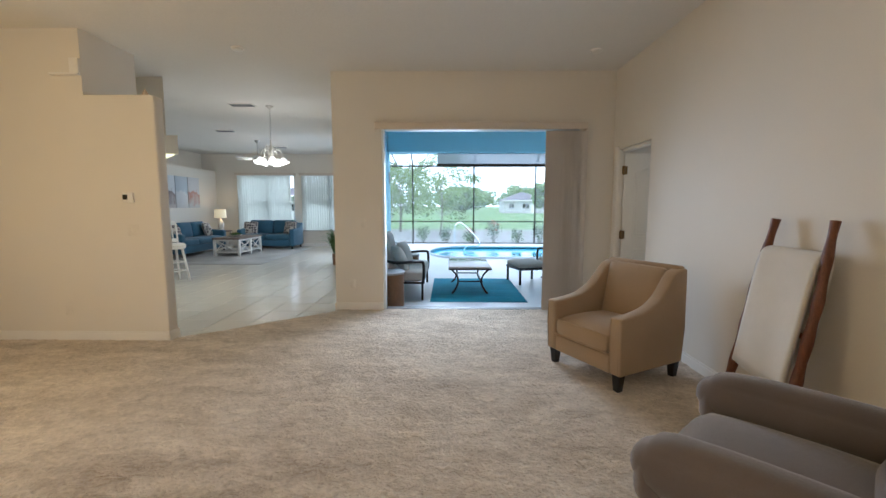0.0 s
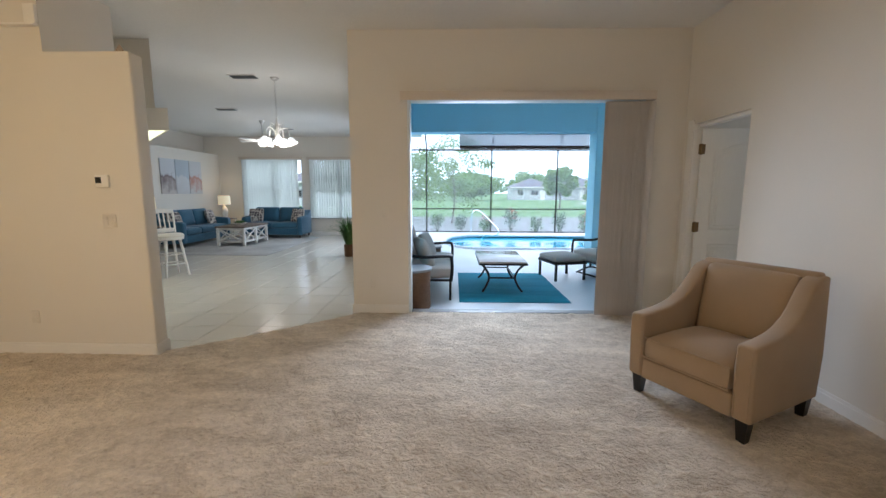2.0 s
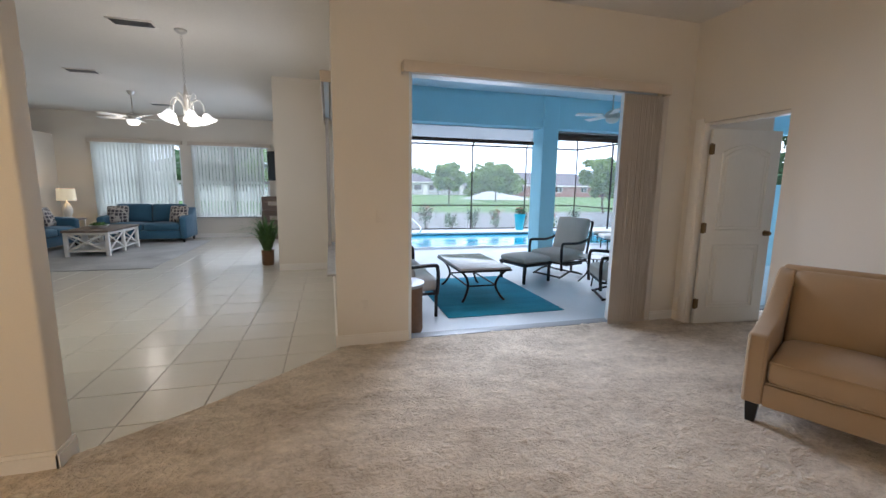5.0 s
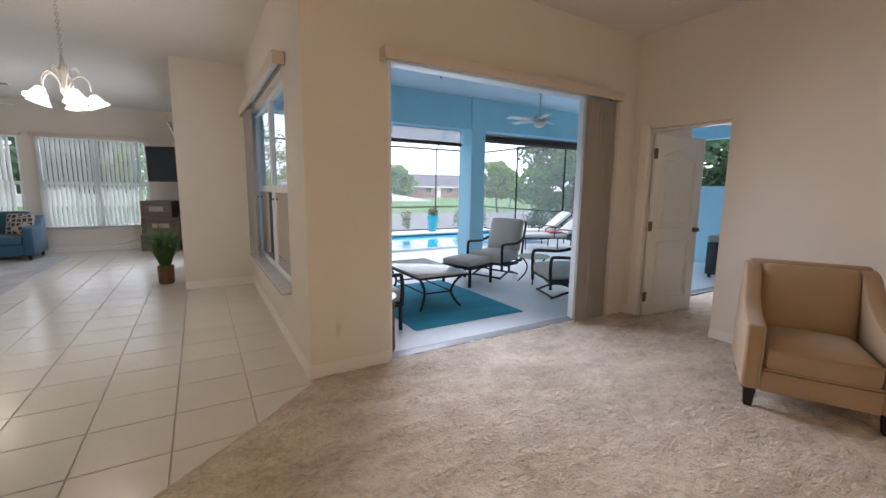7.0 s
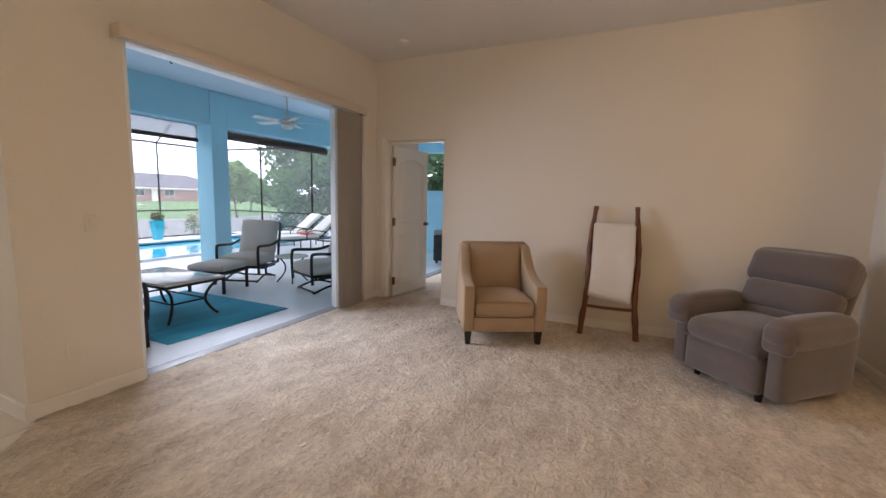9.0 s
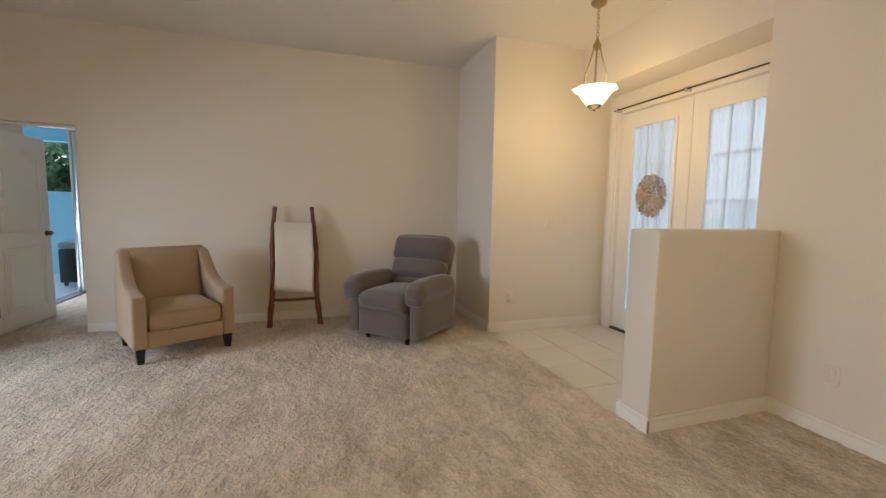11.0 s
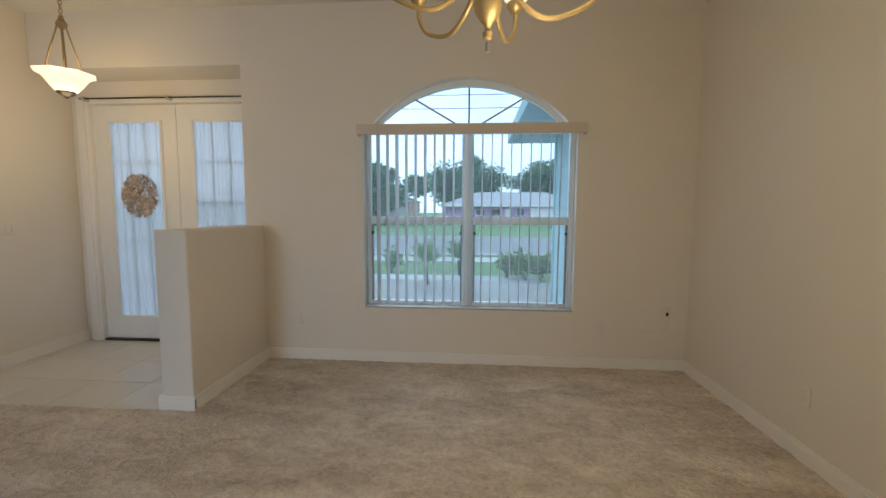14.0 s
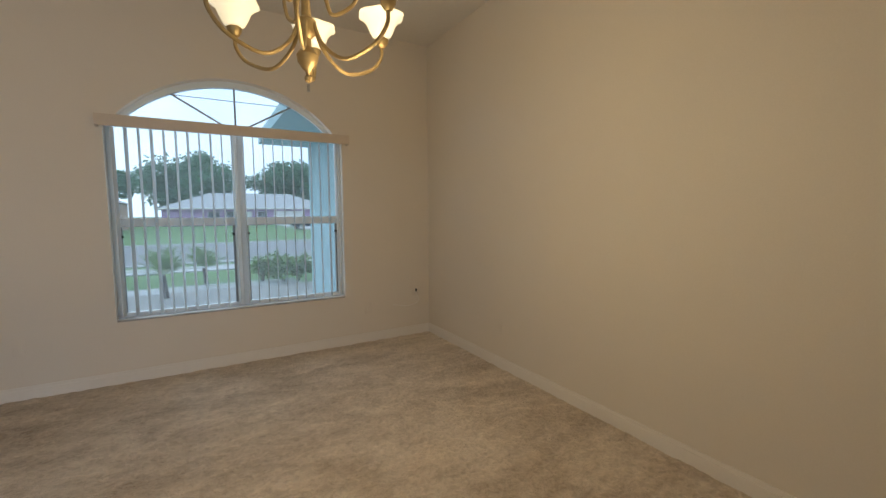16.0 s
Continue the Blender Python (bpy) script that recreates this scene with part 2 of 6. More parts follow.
GREYW = mat("weathered_grey_wood", (0.17, 0.13, 0.105), 0.6, var=0.3, scale=4, fine=40, bump=0.3, stretch=(0.3, 4, 4))
PALEC = mat("pale_lounger_cushion", (0.74, 0.72, 0.68), 0.9, var=0.05, scale=6, fine=260, bump=0.3, depth=0.002)
CUSH = mat("taupe_outdoor_cushion", (0.56, 0.515, 0.46), 0.9, var=0.06, scale=6, fine=260, bump=0.4, depth=0.002)
TEALRUG = mat("teal_outdoor_rug", (0.03, 0.31, 0.44), 0.95, var=0.25, scale=1.5, fine=160, bump=0.8, depth=0.004, stretch=(0.4, 5, 1))
GREYRUG = mat("grey_area_rug", (0.40, 0.40, 0.39), 0.95, var=0.3, scale=1.6, fine=140, bump=0.7, depth=0.006)
WICKER = mat("brown_wicker", (0.19, 0.10, 0.05), 0.7, var=0.3, scale=20, fine=120, bump=0.8, depth=0.006, stretch=(1, 1, 3))
LEAF = mat("leaf_green", (0.12, 0.23, 0.07), 0.5, var=0.5, scale=2, fine=12, bump=0.1, each=0.3, thin=0.45)
LEAFD = mat("dark_leaf_green", (0.085, 0.155, 0.08), 0.5, var=0.5, scale=1.5, fine=10, bump=0.1, thin=0.45)
LEAFT = mat("street_tree_green", (0.11, 0.23, 0.13), 0.6, var=0.4, scale=1.5, fine=10, bump=0.1, thin=0.45)
LEAFL = mat("pale_leaf_green", (0.20, 0.31, 0.09), 0.5, var=0.4, scale=1.5, fine=10, bump=0.1, thin=0.45)
BARK = mat("tree_bark", (0.12, 0.09, 0.07), 0.9, var=0.3, scale=6, fine=40, bump=0.8, depth=0.02, stretch=(1, 1, 0.3))
RED = mat("red_blossom", (0.45, 0.03, 0.03), 0.6, var=0.3, fine=30, bump=0.1)
ORANGE = mat("orange_blossom", (0.75, 0.20, 0.02), 0.6, var=0.3, fine=30, bump=0.1)
GRASS = mat("grass_blades", (0.095, 0.185, 0.05), 0.9, var=0.35, scale=0.35, fine=8, bump=0.8, depth=0.05)
ASPH = mat("asphalt", (0.19, 0.195, 0.20), 0.85, var=0.12, scale=0.5, fine=25, bump=0.3)
PAVE = mat("pale_concrete", (0.40, 0.41, 0.41), 0.8, var=0.1, scale=0.8, fine=30, bump=0.3)
MULCH = mat("pale_gravel", (0.32, 0.31, 0.29), 0.95, var=0.35, scale=2, fine=22, bump=0.9, depth=0.03)
AQUA = mat("pale_aqua_stucco", (0.42, 0.60, 0.64), 0.75, var=0.04, fine=60, bump=0.4)
PURPLE = mat("purple_stucco", (0.36, 0.22, 0.40), 0.75, var=0.06, fine=20, bump=0.3)
PEACH = mat("peach_stucco", (0.45, 0.30, 0.22), 0.75, var=0.06, fine=20, bump=0.3)
BRICKH = mat("rose_brick_wall", (0.30, 0.17, 0.15), 0.8, var=0.15, fine=15, bump=0.3)
PALEH = mat("pale_house_stucco", (0.45, 0.46, 0.46), 0.8, var=0.06, fine=20, bump=0.3)
ROOFG = mat("grey_shingle_roof", (0.13, 0.12, 0.14), 0.9, var=0.15, scale=1, fine=14, bump=0.5, stretch=(1, 1, 6))
ROOFP = mat("pale_shingle_roof", (0.38, 0.39, 0.40), 0.9, var=0.12, scale=1, fine=14, bump=0.5, stretch=(1, 1, 6))
WATER = mat("pool_water", (0.05, 0.36, 0.55), 0.04, var=0.15, scale=1.5, fine=5, bump=0.12, depth=0.03)
POOLT = mat("pool_blue_tile", (0.03, 0.16, 0.42), 0.2, var=0.2, fine=30, bump=0.1)
BLACKP = mat("black_plastic", (0.012, 0.013, 0.015), 0.25, var=0.2, bump=0.03)
GREYP = mat("grey_plastic", (0.30, 0.31, 0.32), 0.4, var=0.05, bump=0.03)
CERAM = mat("white_ceramic", (0.75, 0.72, 0.66), 0.3, var=0.05, bump=0.03)
TEALP = mat("teal_glazed_planter", (0.03, 0.38, 0.50), 0.25, var=0.1, bump=0.05)
DRYFL = mat("dry_brown_wreath", (0.55, 0.43, 0.32), 0.9, var=0.5, scale=20, fine=80, bump=0.8, depth=0.01)
# Beige stone colour raised along with the gloss, standing for sky glare.
TABLEC = mat("beige_stone_tabletop", (0.58, 0.53, 0.49), 0.10, var=0.15, scale=8, fine=50, bump=0.05)
SHELL = mat("sea_shell", (0.55, 0.42, 0.30), 0.6, var=0.2, fine=60, bump=0.2)
FABRICB = mat("brown_roller_shade", (0.085, 0.055, 0.045), 0.9, var=0.25, scale=6, fine=80, bump=0.6, stretch=(0.2, 4, 4))


def patterned(name, base, marks, scale, width=0.12):
    """Cloth with a lattice of pale rings."""
    m = mat(name, base, 0.9, var=0.06, fine=250, bump=0.3)
    n, l = m.node_tree.nodes, m.node_tree.links
    v, tc = n.new("ShaderNodeTexVoronoi"), n.new("ShaderNodeTexCoord")
    v.feature = "DISTANCE_TO_EDGE"
    v.inputs["Scale"].default_value, v.inputs["Randomness"].default_value = scale, 0.25
    l.new(tc.outputs["Object"], v.inputs["Vector"])
    cmp = n.new("ShaderNodeMath")
    cmp.operation = "LESS_THAN"
    cmp.inputs[1].default_value = width
    l.new(v.outputs["Distance"], cmp.inputs[0])
    mix = n.new("ShaderNodeMixRGB")
    mix.inputs["Color2"].default_value = (*marks, 1)
    p = n["Principled BSDF"]
    l.new(p.inputs["Base Color"].links[0].from_socket, mix.inputs["Color1"])
    l.new(cmp.outputs["Value"], mix.inputs["Fac"])
    l.new(mix.outputs["Color"], p.inputs["Base Color"])
    return m


PILLOWP = patterned("patterned_pillow_cloth", (0.07, 0.06, 0.07), (0.55, 0.50, 0.44), 13)


def painting(name, low, mid, high):
    """An abstract beach picture: bands of paint that blend into one another."""
    m = mat(name, mid, 0.7, var=0.1, fine=70, bump=0.2)
    n, l = m.node_tree.nodes, m.node_tree.links
    tc, sep, nz, add = n.new("ShaderNodeTexCoord"), n.new("ShaderNodeSeparateXYZ"), n.new("ShaderNodeTexNoise"), n.new("ShaderNodeMath")
    nz.inputs["Scale"].default_value, nz.inputs["Detail"].default_value = 3.5, 5
    l.new(tc.outputs["Generated"], nz.inputs["Vector"])
    l.new(tc.outputs["Generated"], sep.inputs["Vector"])
    add.operation = "MULTIPLY_ADD"
    add.inputs[1].default_value = 0.9
    l.new(nz.outputs["Fac"], add.inputs[0])
    l.new(sep.outputs["Z"], add.inputs[2])
    r = n.new("ShaderNodeValToRGB")
    e = r.color_ramp.elements
    e[0].position, e[1].position = 0.55, 1.25
    e[0].color, e[1].color = (*low, 1), (*high, 1)
    k = e.new(0.9)
    k.color = (*mid, 1)
    l.new(add.outputs["Value"], r.inputs["Fac"])
    l.new(r.outputs["Color"], n["Principled BSDF"].inputs["Base Color"])
    return m


ART = [painting("beach_painting_a", (0.55, 0.50, 0.47), (0.20, 0.15, 0.15), (0.58, 0.60, 0.63)),
       painting("beach_painting_b", (0.60, 0.58, 0.57), (0.62, 0.62, 0.63), (0.45, 0.50, 0.55)),
       painting("beach_painting_c", (0.60, 0.58, 0.56), (0.50, 0.24, 0.18), (0.60, 0.60, 0.61))]

# ---- mesh helpers ----


def box(bm, x0, x1, y0, y1, z0, z1, m=None):
    vs = [bm.verts.new((x, y, z)) for x in (x0, x1) for y in (y0, y1) for z in (z0, z1)]
    for f in ((0, 1, 3, 2), (4, 6, 7, 5), (0, 4, 5, 1), (2, 3, 7, 6), (0, 2, 6, 4), (1, 5, 7, 3)):
        bm.faces.new([vs[i] for i in f])
    if m is not None:
        bmesh.ops.transform(bm, matrix=m, verts=vs)
    return bm


def merge(bm, other, m=None):
    if m is not None:
        bmesh.ops.transform(other, matrix=m, verts=other.verts)
    me = bpy.data.meshes.new("scratch")
    other.to_mesh(me)
    other.free()
    bm.from_mesh(me)
    bpy.data.meshes.remove(me)
    return bm


def rbox(bm, x0, x1, y0, y1, z0, z1, r=0.01, seg=2, m=None):
    """A box with rounded edges."""
    t = box(bmesh.new(), x0, x1, y0, y1, z0, z1)
    bmesh.ops.recalc_face_normals(t, faces=t.faces)
    bmesh.ops.bevel(t, geom=list(t.edges), offset=r, segments=seg, profile=0.5, affect="EDGES")
    return merge(bm, t, m)


def cushion(bm, x0, x1, y0, y1, z0, z1, r=0.05, puff=0.03, m=None, cuts=6, side=0.0):
    """A stuffed block: rounded corners and bulging faces."""
    t = bmesh.new()
    bmesh.ops.create_cube(t, size=2)
    bmesh.ops.subdivide_edges(t, edges=list(t.edges), cuts=cuts, use_grid_fill=True)
    h = Vector(((x1 - x0) / 2, (y1 - y0) / 2, (z1 - z0) / 2))
    c = Vector(((x1 + x0) / 2, (y1 + y0) / 2, (z1 + z0) / 2))
    for v in t.verts:
        u = v.co.copy()
        # pull lines of the grid to the rim, then round it
        p = Vector([math.copysign(abs(a) ** 0.75, a) * b for a, b in zip(u, h)])
        core = Vector([max(-b + r, min(b - r, a)) for a, b in zip(p, h)])
        d = p - core
        if d.length > 1e-6:
            d = d.normalized() * min(r, max(abs(k) for k in d) if max(abs(k) for k in d) > 0 else 0)
        q = core + d
        fx, fy, fz = (1 - u.x ** 2), (1 - u.y ** 2), (1 - u.z ** 2)
        q.z += math.copysign(puff, u.z) * fx * fy * (abs(u.z) ** 2)
        q.y += math.copysign(side, u.y) * fx * fz * (abs(u.y) ** 2)
        v.co = q + c
    return merge(bm, t, m)


def tube(bm, pts, r, n=8, ends=True, flat=1.0):
    """A round bar along points; r one radius or one for each point."""
    pts = [Vector(p) for p in pts]
    rs = list(r) if isinstance(r, (list, tuple)) else [r] * len(pts)
    rings, side = [], None
    for i, p in enumerate(pts):
        d = (pts[min(i + 1, len(pts) - 1)] - pts[max(i - 1, 0)]).normalized()
        if side is None:
            side = d.cross(Vector((0, 0, 1)) if abs(d.z) < 0.9 else Vector((0, 1, 0))).normalized()
        side = (side - d * side.dot(d)).normalized()
        up = d.cross(side)
        rings.append([bm.verts.new(p + (side * math.cos(2 * math.pi * k / n) + up * math.sin(2 * math.pi * k / n) * flat) * rs[i]) for k in range(n)])
    for a, b in zip(rings, rings[1:]):
        for k in range(n):
            bm.faces.new((a[k], a[(k + 1) % n], b[(k + 1) % n], b[k]))
    if ends:
        bm.faces.new(rings[0][::-1])
        bm.faces.new(rings[-1])
    return bm


def lathe(bm, prof, n=20, at=(0, 0, 0), wave=0.0, lobes=6):
    """Turn a profile of (radius, height) round the upright axis at a place; wave makes a scalloped rim."""
    at = Vector(at)
    rings = []
    for j, (r, z) in enumerate(prof):
        k0 = j / (len(prof) - 1)
        rings.append([bm.verts.new(at + Vector((math.cos(2 * math.pi * k / n) * r * (1 + wave * k0 * math.cos(lobes * 2 * math.pi * k / n)), math.sin(2 * math.pi * k / n) * r * (1 + wave * k0 * math.cos(lobes * 2 * math.pi * k / n)), z))) for k in range(n)])
    for a, b in zip(rings, rings[1:]):
        for k in range(n):
            bm.faces.new((a[k], a[(k + 1) % n], b[(k + 1) % n], b[k]))
    return bm


def curve(points, n=10):
    """A smooth line through points."""
    p = [Vector(q) for q in points]
    p = [p[0] * 2 - p[1]] + p + [p[-1] * 2 - p[-2]]
    out = []
    for i in range(1, len(p) - 2):
        for k in range(n):
            t = k / n
            out.append(0.5 * (2 * p[i] + (p[i + 1] - p[i - 1]) * t + (2 * p[i - 1] - 5 * p[i] + 4 * p[i + 1] - p[i + 2]) * t * t + (3 * p[i] - p[i - 1] - 3 * p[i + 1] + p[i + 2]) * t ** 3))
    out.append(p[-2])
    return out


def prism(bm, outline, axis, a, b, m=None):
    """An outline drawn in a plane, pushed from a to b along an axis (0, 1 or 2)."""
    def at(u, v, w):
        q = [u, v]
        q.insert(axis, w)
        return Vector(q)
    lo = [bm.verts.new(at(u, v, a)) for u, v in outline]
    hi = [bm.verts.new(at(u, v, b)) for u, v in outline]
    bm.faces.new(lo)
    bm.faces.new(hi[::-1])
    n = len(outline)
    for i in range(n):
        bm.faces.new((lo[i], hi[i], hi[(i + 1) % n], lo[(i + 1) % n]))
    if m is not None:
        bmesh.ops.transform(bm, matrix=m, verts=lo + hi)
    return bm


def part(name, bm, material, parent=None, label="", smooth=True):
    """Link a bmesh as one mesh object, under a thing or a part if given."""
    bmesh.ops.recalc_face_normals(bm, faces=bm.faces)
    me = bpy.data.meshes.new(name)
    bm.to_mesh(me)
    bm.free()
    me.materials.append(material)
    if smooth:
        me.shade_smooth()
        me.set_sharp_from_angle(angle=radians(42))
    ob = new(name, me)
    ob.parent = parent
    return tagged(ob, label) if label else ob


def thing(name, place, turn, label, category, group="", kind=""):
    ob = new(name)
    ob.empty_display_size = 0.1
    ob.matrix_world = pose(*place, 0, 0, turn)
    return tagged(ob, label, category, group, kind)


def structure(name, bm, material, label="", smooth=False):
    return tagged(part(name, bm, material, None, "", smooth), label, "", "", "structure")


B = bmesh.new

# ---- structure: floor, walls, ceilings ----
CEILING = 3.08
XR, XD, YS, YF, YT = 2.17, -4.68, 5.54, -0.494, 4.25   # right wall, dining wall, slider wall, front wall, thermostat wall
NX, AY, AX, FY, LX = -1.43, 9.15, -2.30, 14.05, -7.75   # nook wall, alcove, family right wall, far wall, family left wall


def holed(bm, axis, a, b, u0, u1, z0, z1, holes=()):
    """A wall of thickness a..b across the axis (0: along y, 1: along x), from u0 to u1, with oblong holes (u0, u1, z0, z1)."""
    def put(p, q, r, s):
        if q - p > 1e-4 and s - r > 1e-4:
            box(bm, *((a, b, p, q) if axis == 0 else (p, q, a, b)), r, s)
    cuts = sorted({u0, u1, *[h[0] for h in holes], *[h[1] for h in holes]})
    for p, q in zip(cuts, cuts[1:]):
        inside = [h for h in holes if h[0] <= p + 1e-6 and h[1] >= q - 1e-6]
        if not inside:
            put(p, q, z0, z1)
        for h in inside:
            put(p, q, z0, h[2])
            put(p, q, h[3], z1)
    return bm


structure("wall_right", holed(B(), 0, XR, XR + 0.13, 0.45, YS, 0, CEILING, [(4.56, 5.40, 0, 2.09)]), WALL, "cream painted drywall")
structure("wall_slider", holed(B(), 1, YS, YS + 0.16, NX, 7.2, 0, 3.34, [(-0.80, 1.74, 0, 2.40), (3.3, 5.6, 0, 2.4)]), WALL, "cream painted drywall round a wide sliding-door opening")
structure("wall_slider_outside", holed(B(), 1, YS + 0.163, YS + 0.20, NX + 0.14, 7.2, -0.2, 3.34, [(-0.80, 1.74, -0.2, 2.40), (3.3, 5.6, -0.2, 2.4)]), BLUE, "sky-blue stucco")
structure("wall_nook", holed(B(), 0, NX, NX + 0.13, YS + 0.16, AY + 0.14, 0, CEILING, [(6.2, 8.7, 0.5, 2.37)]), WALL, "cream painted drywall with a tall window")
structure("wall_nook_outside", holed(B(), 0, NX + 0.133, NX + 0.17, YS + 0.20, AY + 0.14, -0.2, 3.34, [(6.2, 8.7, 0.5, 2.37)]), BLUE, "sky-blue stucco")
structure("wall_alcove", holed(B(), 1, AY, AY + 0.14, AX, NX, 0, CEILING), WALL, "cream painted drywall")
structure("wall_alcove_outside", holed(B(), 1, AY + 0.143, AY + 0.18, AX + 0.16, NX + 0.17, -0.2, 3.34), BLUE, "sky-blue stucco")
structure("wall_family_right", holed(B(), 0, AX, AX + 0.14, AY + 0.14, FY, 0, CEILING, [(9.9, 12.3, 0, 2.35)]), WALL, "cream painted drywall with a sliding door")
structure("wall_family_right_outside", holed(B(), 0, AX + 0.143, AX + 0.18, AY + 0.18, FY + 0.2, -0.2, 3.34, [(9.9, 12.3, -0.2, 2.35)]), BLUE, "sky-blue stucco")
structure("wall_far", holed(B(), 1, FY, FY + 0.15, -8.4, AX + 0.14, 0, CEILING, [(-7.0, -5.1, 0.52, 2.40), (-4.85, -3.02, 0.52, 2.40)]), WALL, "cream painted drywall with two windows")
structure("wall_ledge", box(box(B(), -8.2, LX, 7.2, FY, 0, 2.52), -8.4, -8.2, 4.39, FY, 0, CEILING), WALL, "cream painted wall with a plant ledge on top")
structure("wall_kitchen_back", holed(B(), 1, YT, YT + 0.14, -8.4, XD - 0.14, 0, CEILING), WALL, "cream painted drywall")
bm = prism(B(), [(XD - 0.14, 0), (-2.805, 0), (-2.805, 2.46), (-3.49, 2.46), (-3.49, CEILING), (XD - 0.14, CEILING)], 1, YT, YT + 0.14)
bmesh.ops.recalc_face_normals(bm, faces=bm.faces)
bmesh.ops.bevel(bm, geom=[e for e in bm.edges if all(v.co.x > -3.0 for v in e.verts)], offset=0.02, segments=3, profile=0.5, affect="EDGES")
box(bm, XD - 0.14, -3.495, YT + 0.142, YT + 0.72, 0, CEILING)
structure("wall_thermostat", bm, WALL, "cream painted wall with a lower plant ledge and rounded end", True)
structure("wall_dining", holed(B(), 0, XD - 0.14, XD, YF - 0.15, YT, 0, CEILING), WALL, "cream painted drywall")

# front wall with a round-headed window
WX0, WX1, WZ0, WZS, WZT = -3.735, -1.93, 0.50, 2.06, 2.46
AH = 0.845   # half width of the round head
WC = (WX0 + WX1) / 2
WR = (AH ** 2 + (WZT - WZS) ** 2) / (2 * (WZT - WZS))


def arch(x):
    return max(WZS, WZT - WR + math.sqrt(max(0.0, WR ** 2 - (x - WC) ** 2)))


def front_wall(y0, y1, z0):
    bm = holed(B(), 1, y0, y1, XD, -0.86, z0, CEILING, [(WX0, WX1, WZ0, CEILING)])
    n = 28
    for i in range(n):
        a, b = WX0 + (WX1 - WX0) * i / n, WX0 + (WX1 - WX0) * (i + 1) / n
        prism(bm, [(a, arch(a)), (b, arch(b)), (b, CEILING), (a, CEILING)], 1, y0, y1)
    return bm


structure("wall_front", front_wall(YF - 0.13, YF, 0), WALL, "cream painted drywall round an arched window")
structure("wall_front_outside", front_wall(YF - 0.17, YF - 0.133, -0.3), AQUA, "pale aqua stucco")
structure("wall_niche", box(B(), -1.0, -0.86, -1.02, YF - 0.174, 0, CEILING), WALL, "cream painted drywall")
structure("foyer_soffit", box(B(), -0.857, 1.104, -0.87, YF - 0.003, 2.60, CEILING), WALL, "cream painted soffit over the front doors")
structure("wall_entry", holed(B(), 1, -1.02, -0.873, -0.86, 1.25, 0, CEILING, [(-0.86, 0.98, 0, 2.44)]), WALL, "cream painted wall round the double front door")
structure("wall_foyer", box(B(), 1.107, 1.247, -0.87, 0.57, 0, CEILING), WALL, "cream painted drywall")
structure("wall_return", box(B(), 1.247, XR + 0.13, 0.44, 0.57, 0, CEILING), WALL, "cream painted drywall")
structure("half_wall", rbox(B(), -1.025, -0.80, YF + 0.002, 0.51, 0, 1.22, 0.012, 3), WALL, "cream painted half-height partition", True)
# adjoining bedroom shell
structure("wall_bedroom", box(box(B(), 7.06, 7.2, 1.0, YS, 0, CEILING), XR + 0.13, 7.2, 0.86, 1.0, 0, CEILING), WALL, "plain cream wall")

bm = box(B(), -8.4, 7.2, -1.02, YS + 0.0, CEILING, CEILING + 0.15)
box(bm, -8.4, NX + 0.13, YS, FY + 0.15, CEILING, CEILING + 0.15)
structure("ceiling", bm, CEIL, "pale knockdown-textured ceiling")
structure("roof_slab", box(B(), -9, 8, -1.4, 10.4, 3.40, 3.5), ROOFG, "grey roof")
structure("lanai_ceiling", box(B(), NX + 0.17, 7.2, YS + 0.2, 9.60, 3.13, 3.20), LCEIL, "pale blue painted lanai ceiling")

# floors: base slab, carpet, tiles last
structure("floor", box(box(B(), -8.4, 7.2, -1.02, YS + 0.2, -0.25, -0.008), -8.4, NX + 0.17, YS + 0.2, FY + 0.2, -0.25, -0.008), GROUT, "slab with grey tile grout")


def carpeted(x, y):
    if x > XR - 0.005:
        return XR - 0.01 <= x <= 4.9 and 1.0 < y < YS - 0.02 and (x > XR + 0.12 or 4.57 < y < 5.39)
    if y > YS - 0.005:
        return -0.78 < x < 1.72 and y < YS + 0.05
    if x > -0.86 and y < 0.54 and x < 1.107 + 0.004:
        return False
    if x > 1.1 and y < 0.575:
        return False
    if -2.86 < x < NX + 0.01 and y > YT + 0.06 + (x + 2.86) * (YS - 0.06 - YT - 0.06) / (NX + 2.86) - 0.05 * math.sin(math.pi * (x + 2.86) / (NX + 2.86)):
        return False
    if x <= -2.86 and y > YT - 0.002:
        return False
    if -1.025 < x < -0.80 and y < 0.51:
        return False
    return y > YF and x > XD


def carpet():
    step = 0.017
    nx, ny = int((4.9 - XD) / step), int((YS + 0.06 - YF) / step)
    xs, ys = [XD + step * i for i in range(nx + 1)], [YF + step * j for j in range(ny + 1)]
    keep, index, verts, faces = np.zeros((nx, ny), bool), {}, [], []
    for i in range(nx):
        for j in range(ny):
            keep[i, j] = carpeted(xs[i] + step / 2, ys[j] + step / 2)

    def vert(i, j):
        if (i, j) not in index:
            x, y = xs[i], ys[j]
            z = 0.014 + 0.004 * noise.noise((x * 5, y * 9, 1)) + 0.0055 * noise.noise((x * 13 + y * 3, y * 11 - x * 4, 4)) + 0.0055 * noise.noise((x * 27, y * 27, 7))
            line = YT + 0.06 + (x + 2.86) * (YS - YT - 0.12) / (NX + 2.86) - 0.05 * math.sin(math.pi * max(0.0, min(1.0, (x + 2.86) / (NX + 2.86))))
            if -2.9 < x < NX + 0.02 and abs(y - line) < 0.021:
                y, z = line, 0.004
            index[i, j] = len(verts)
            verts.append((x, y, max(0.003, z)))
        return index[i, j]
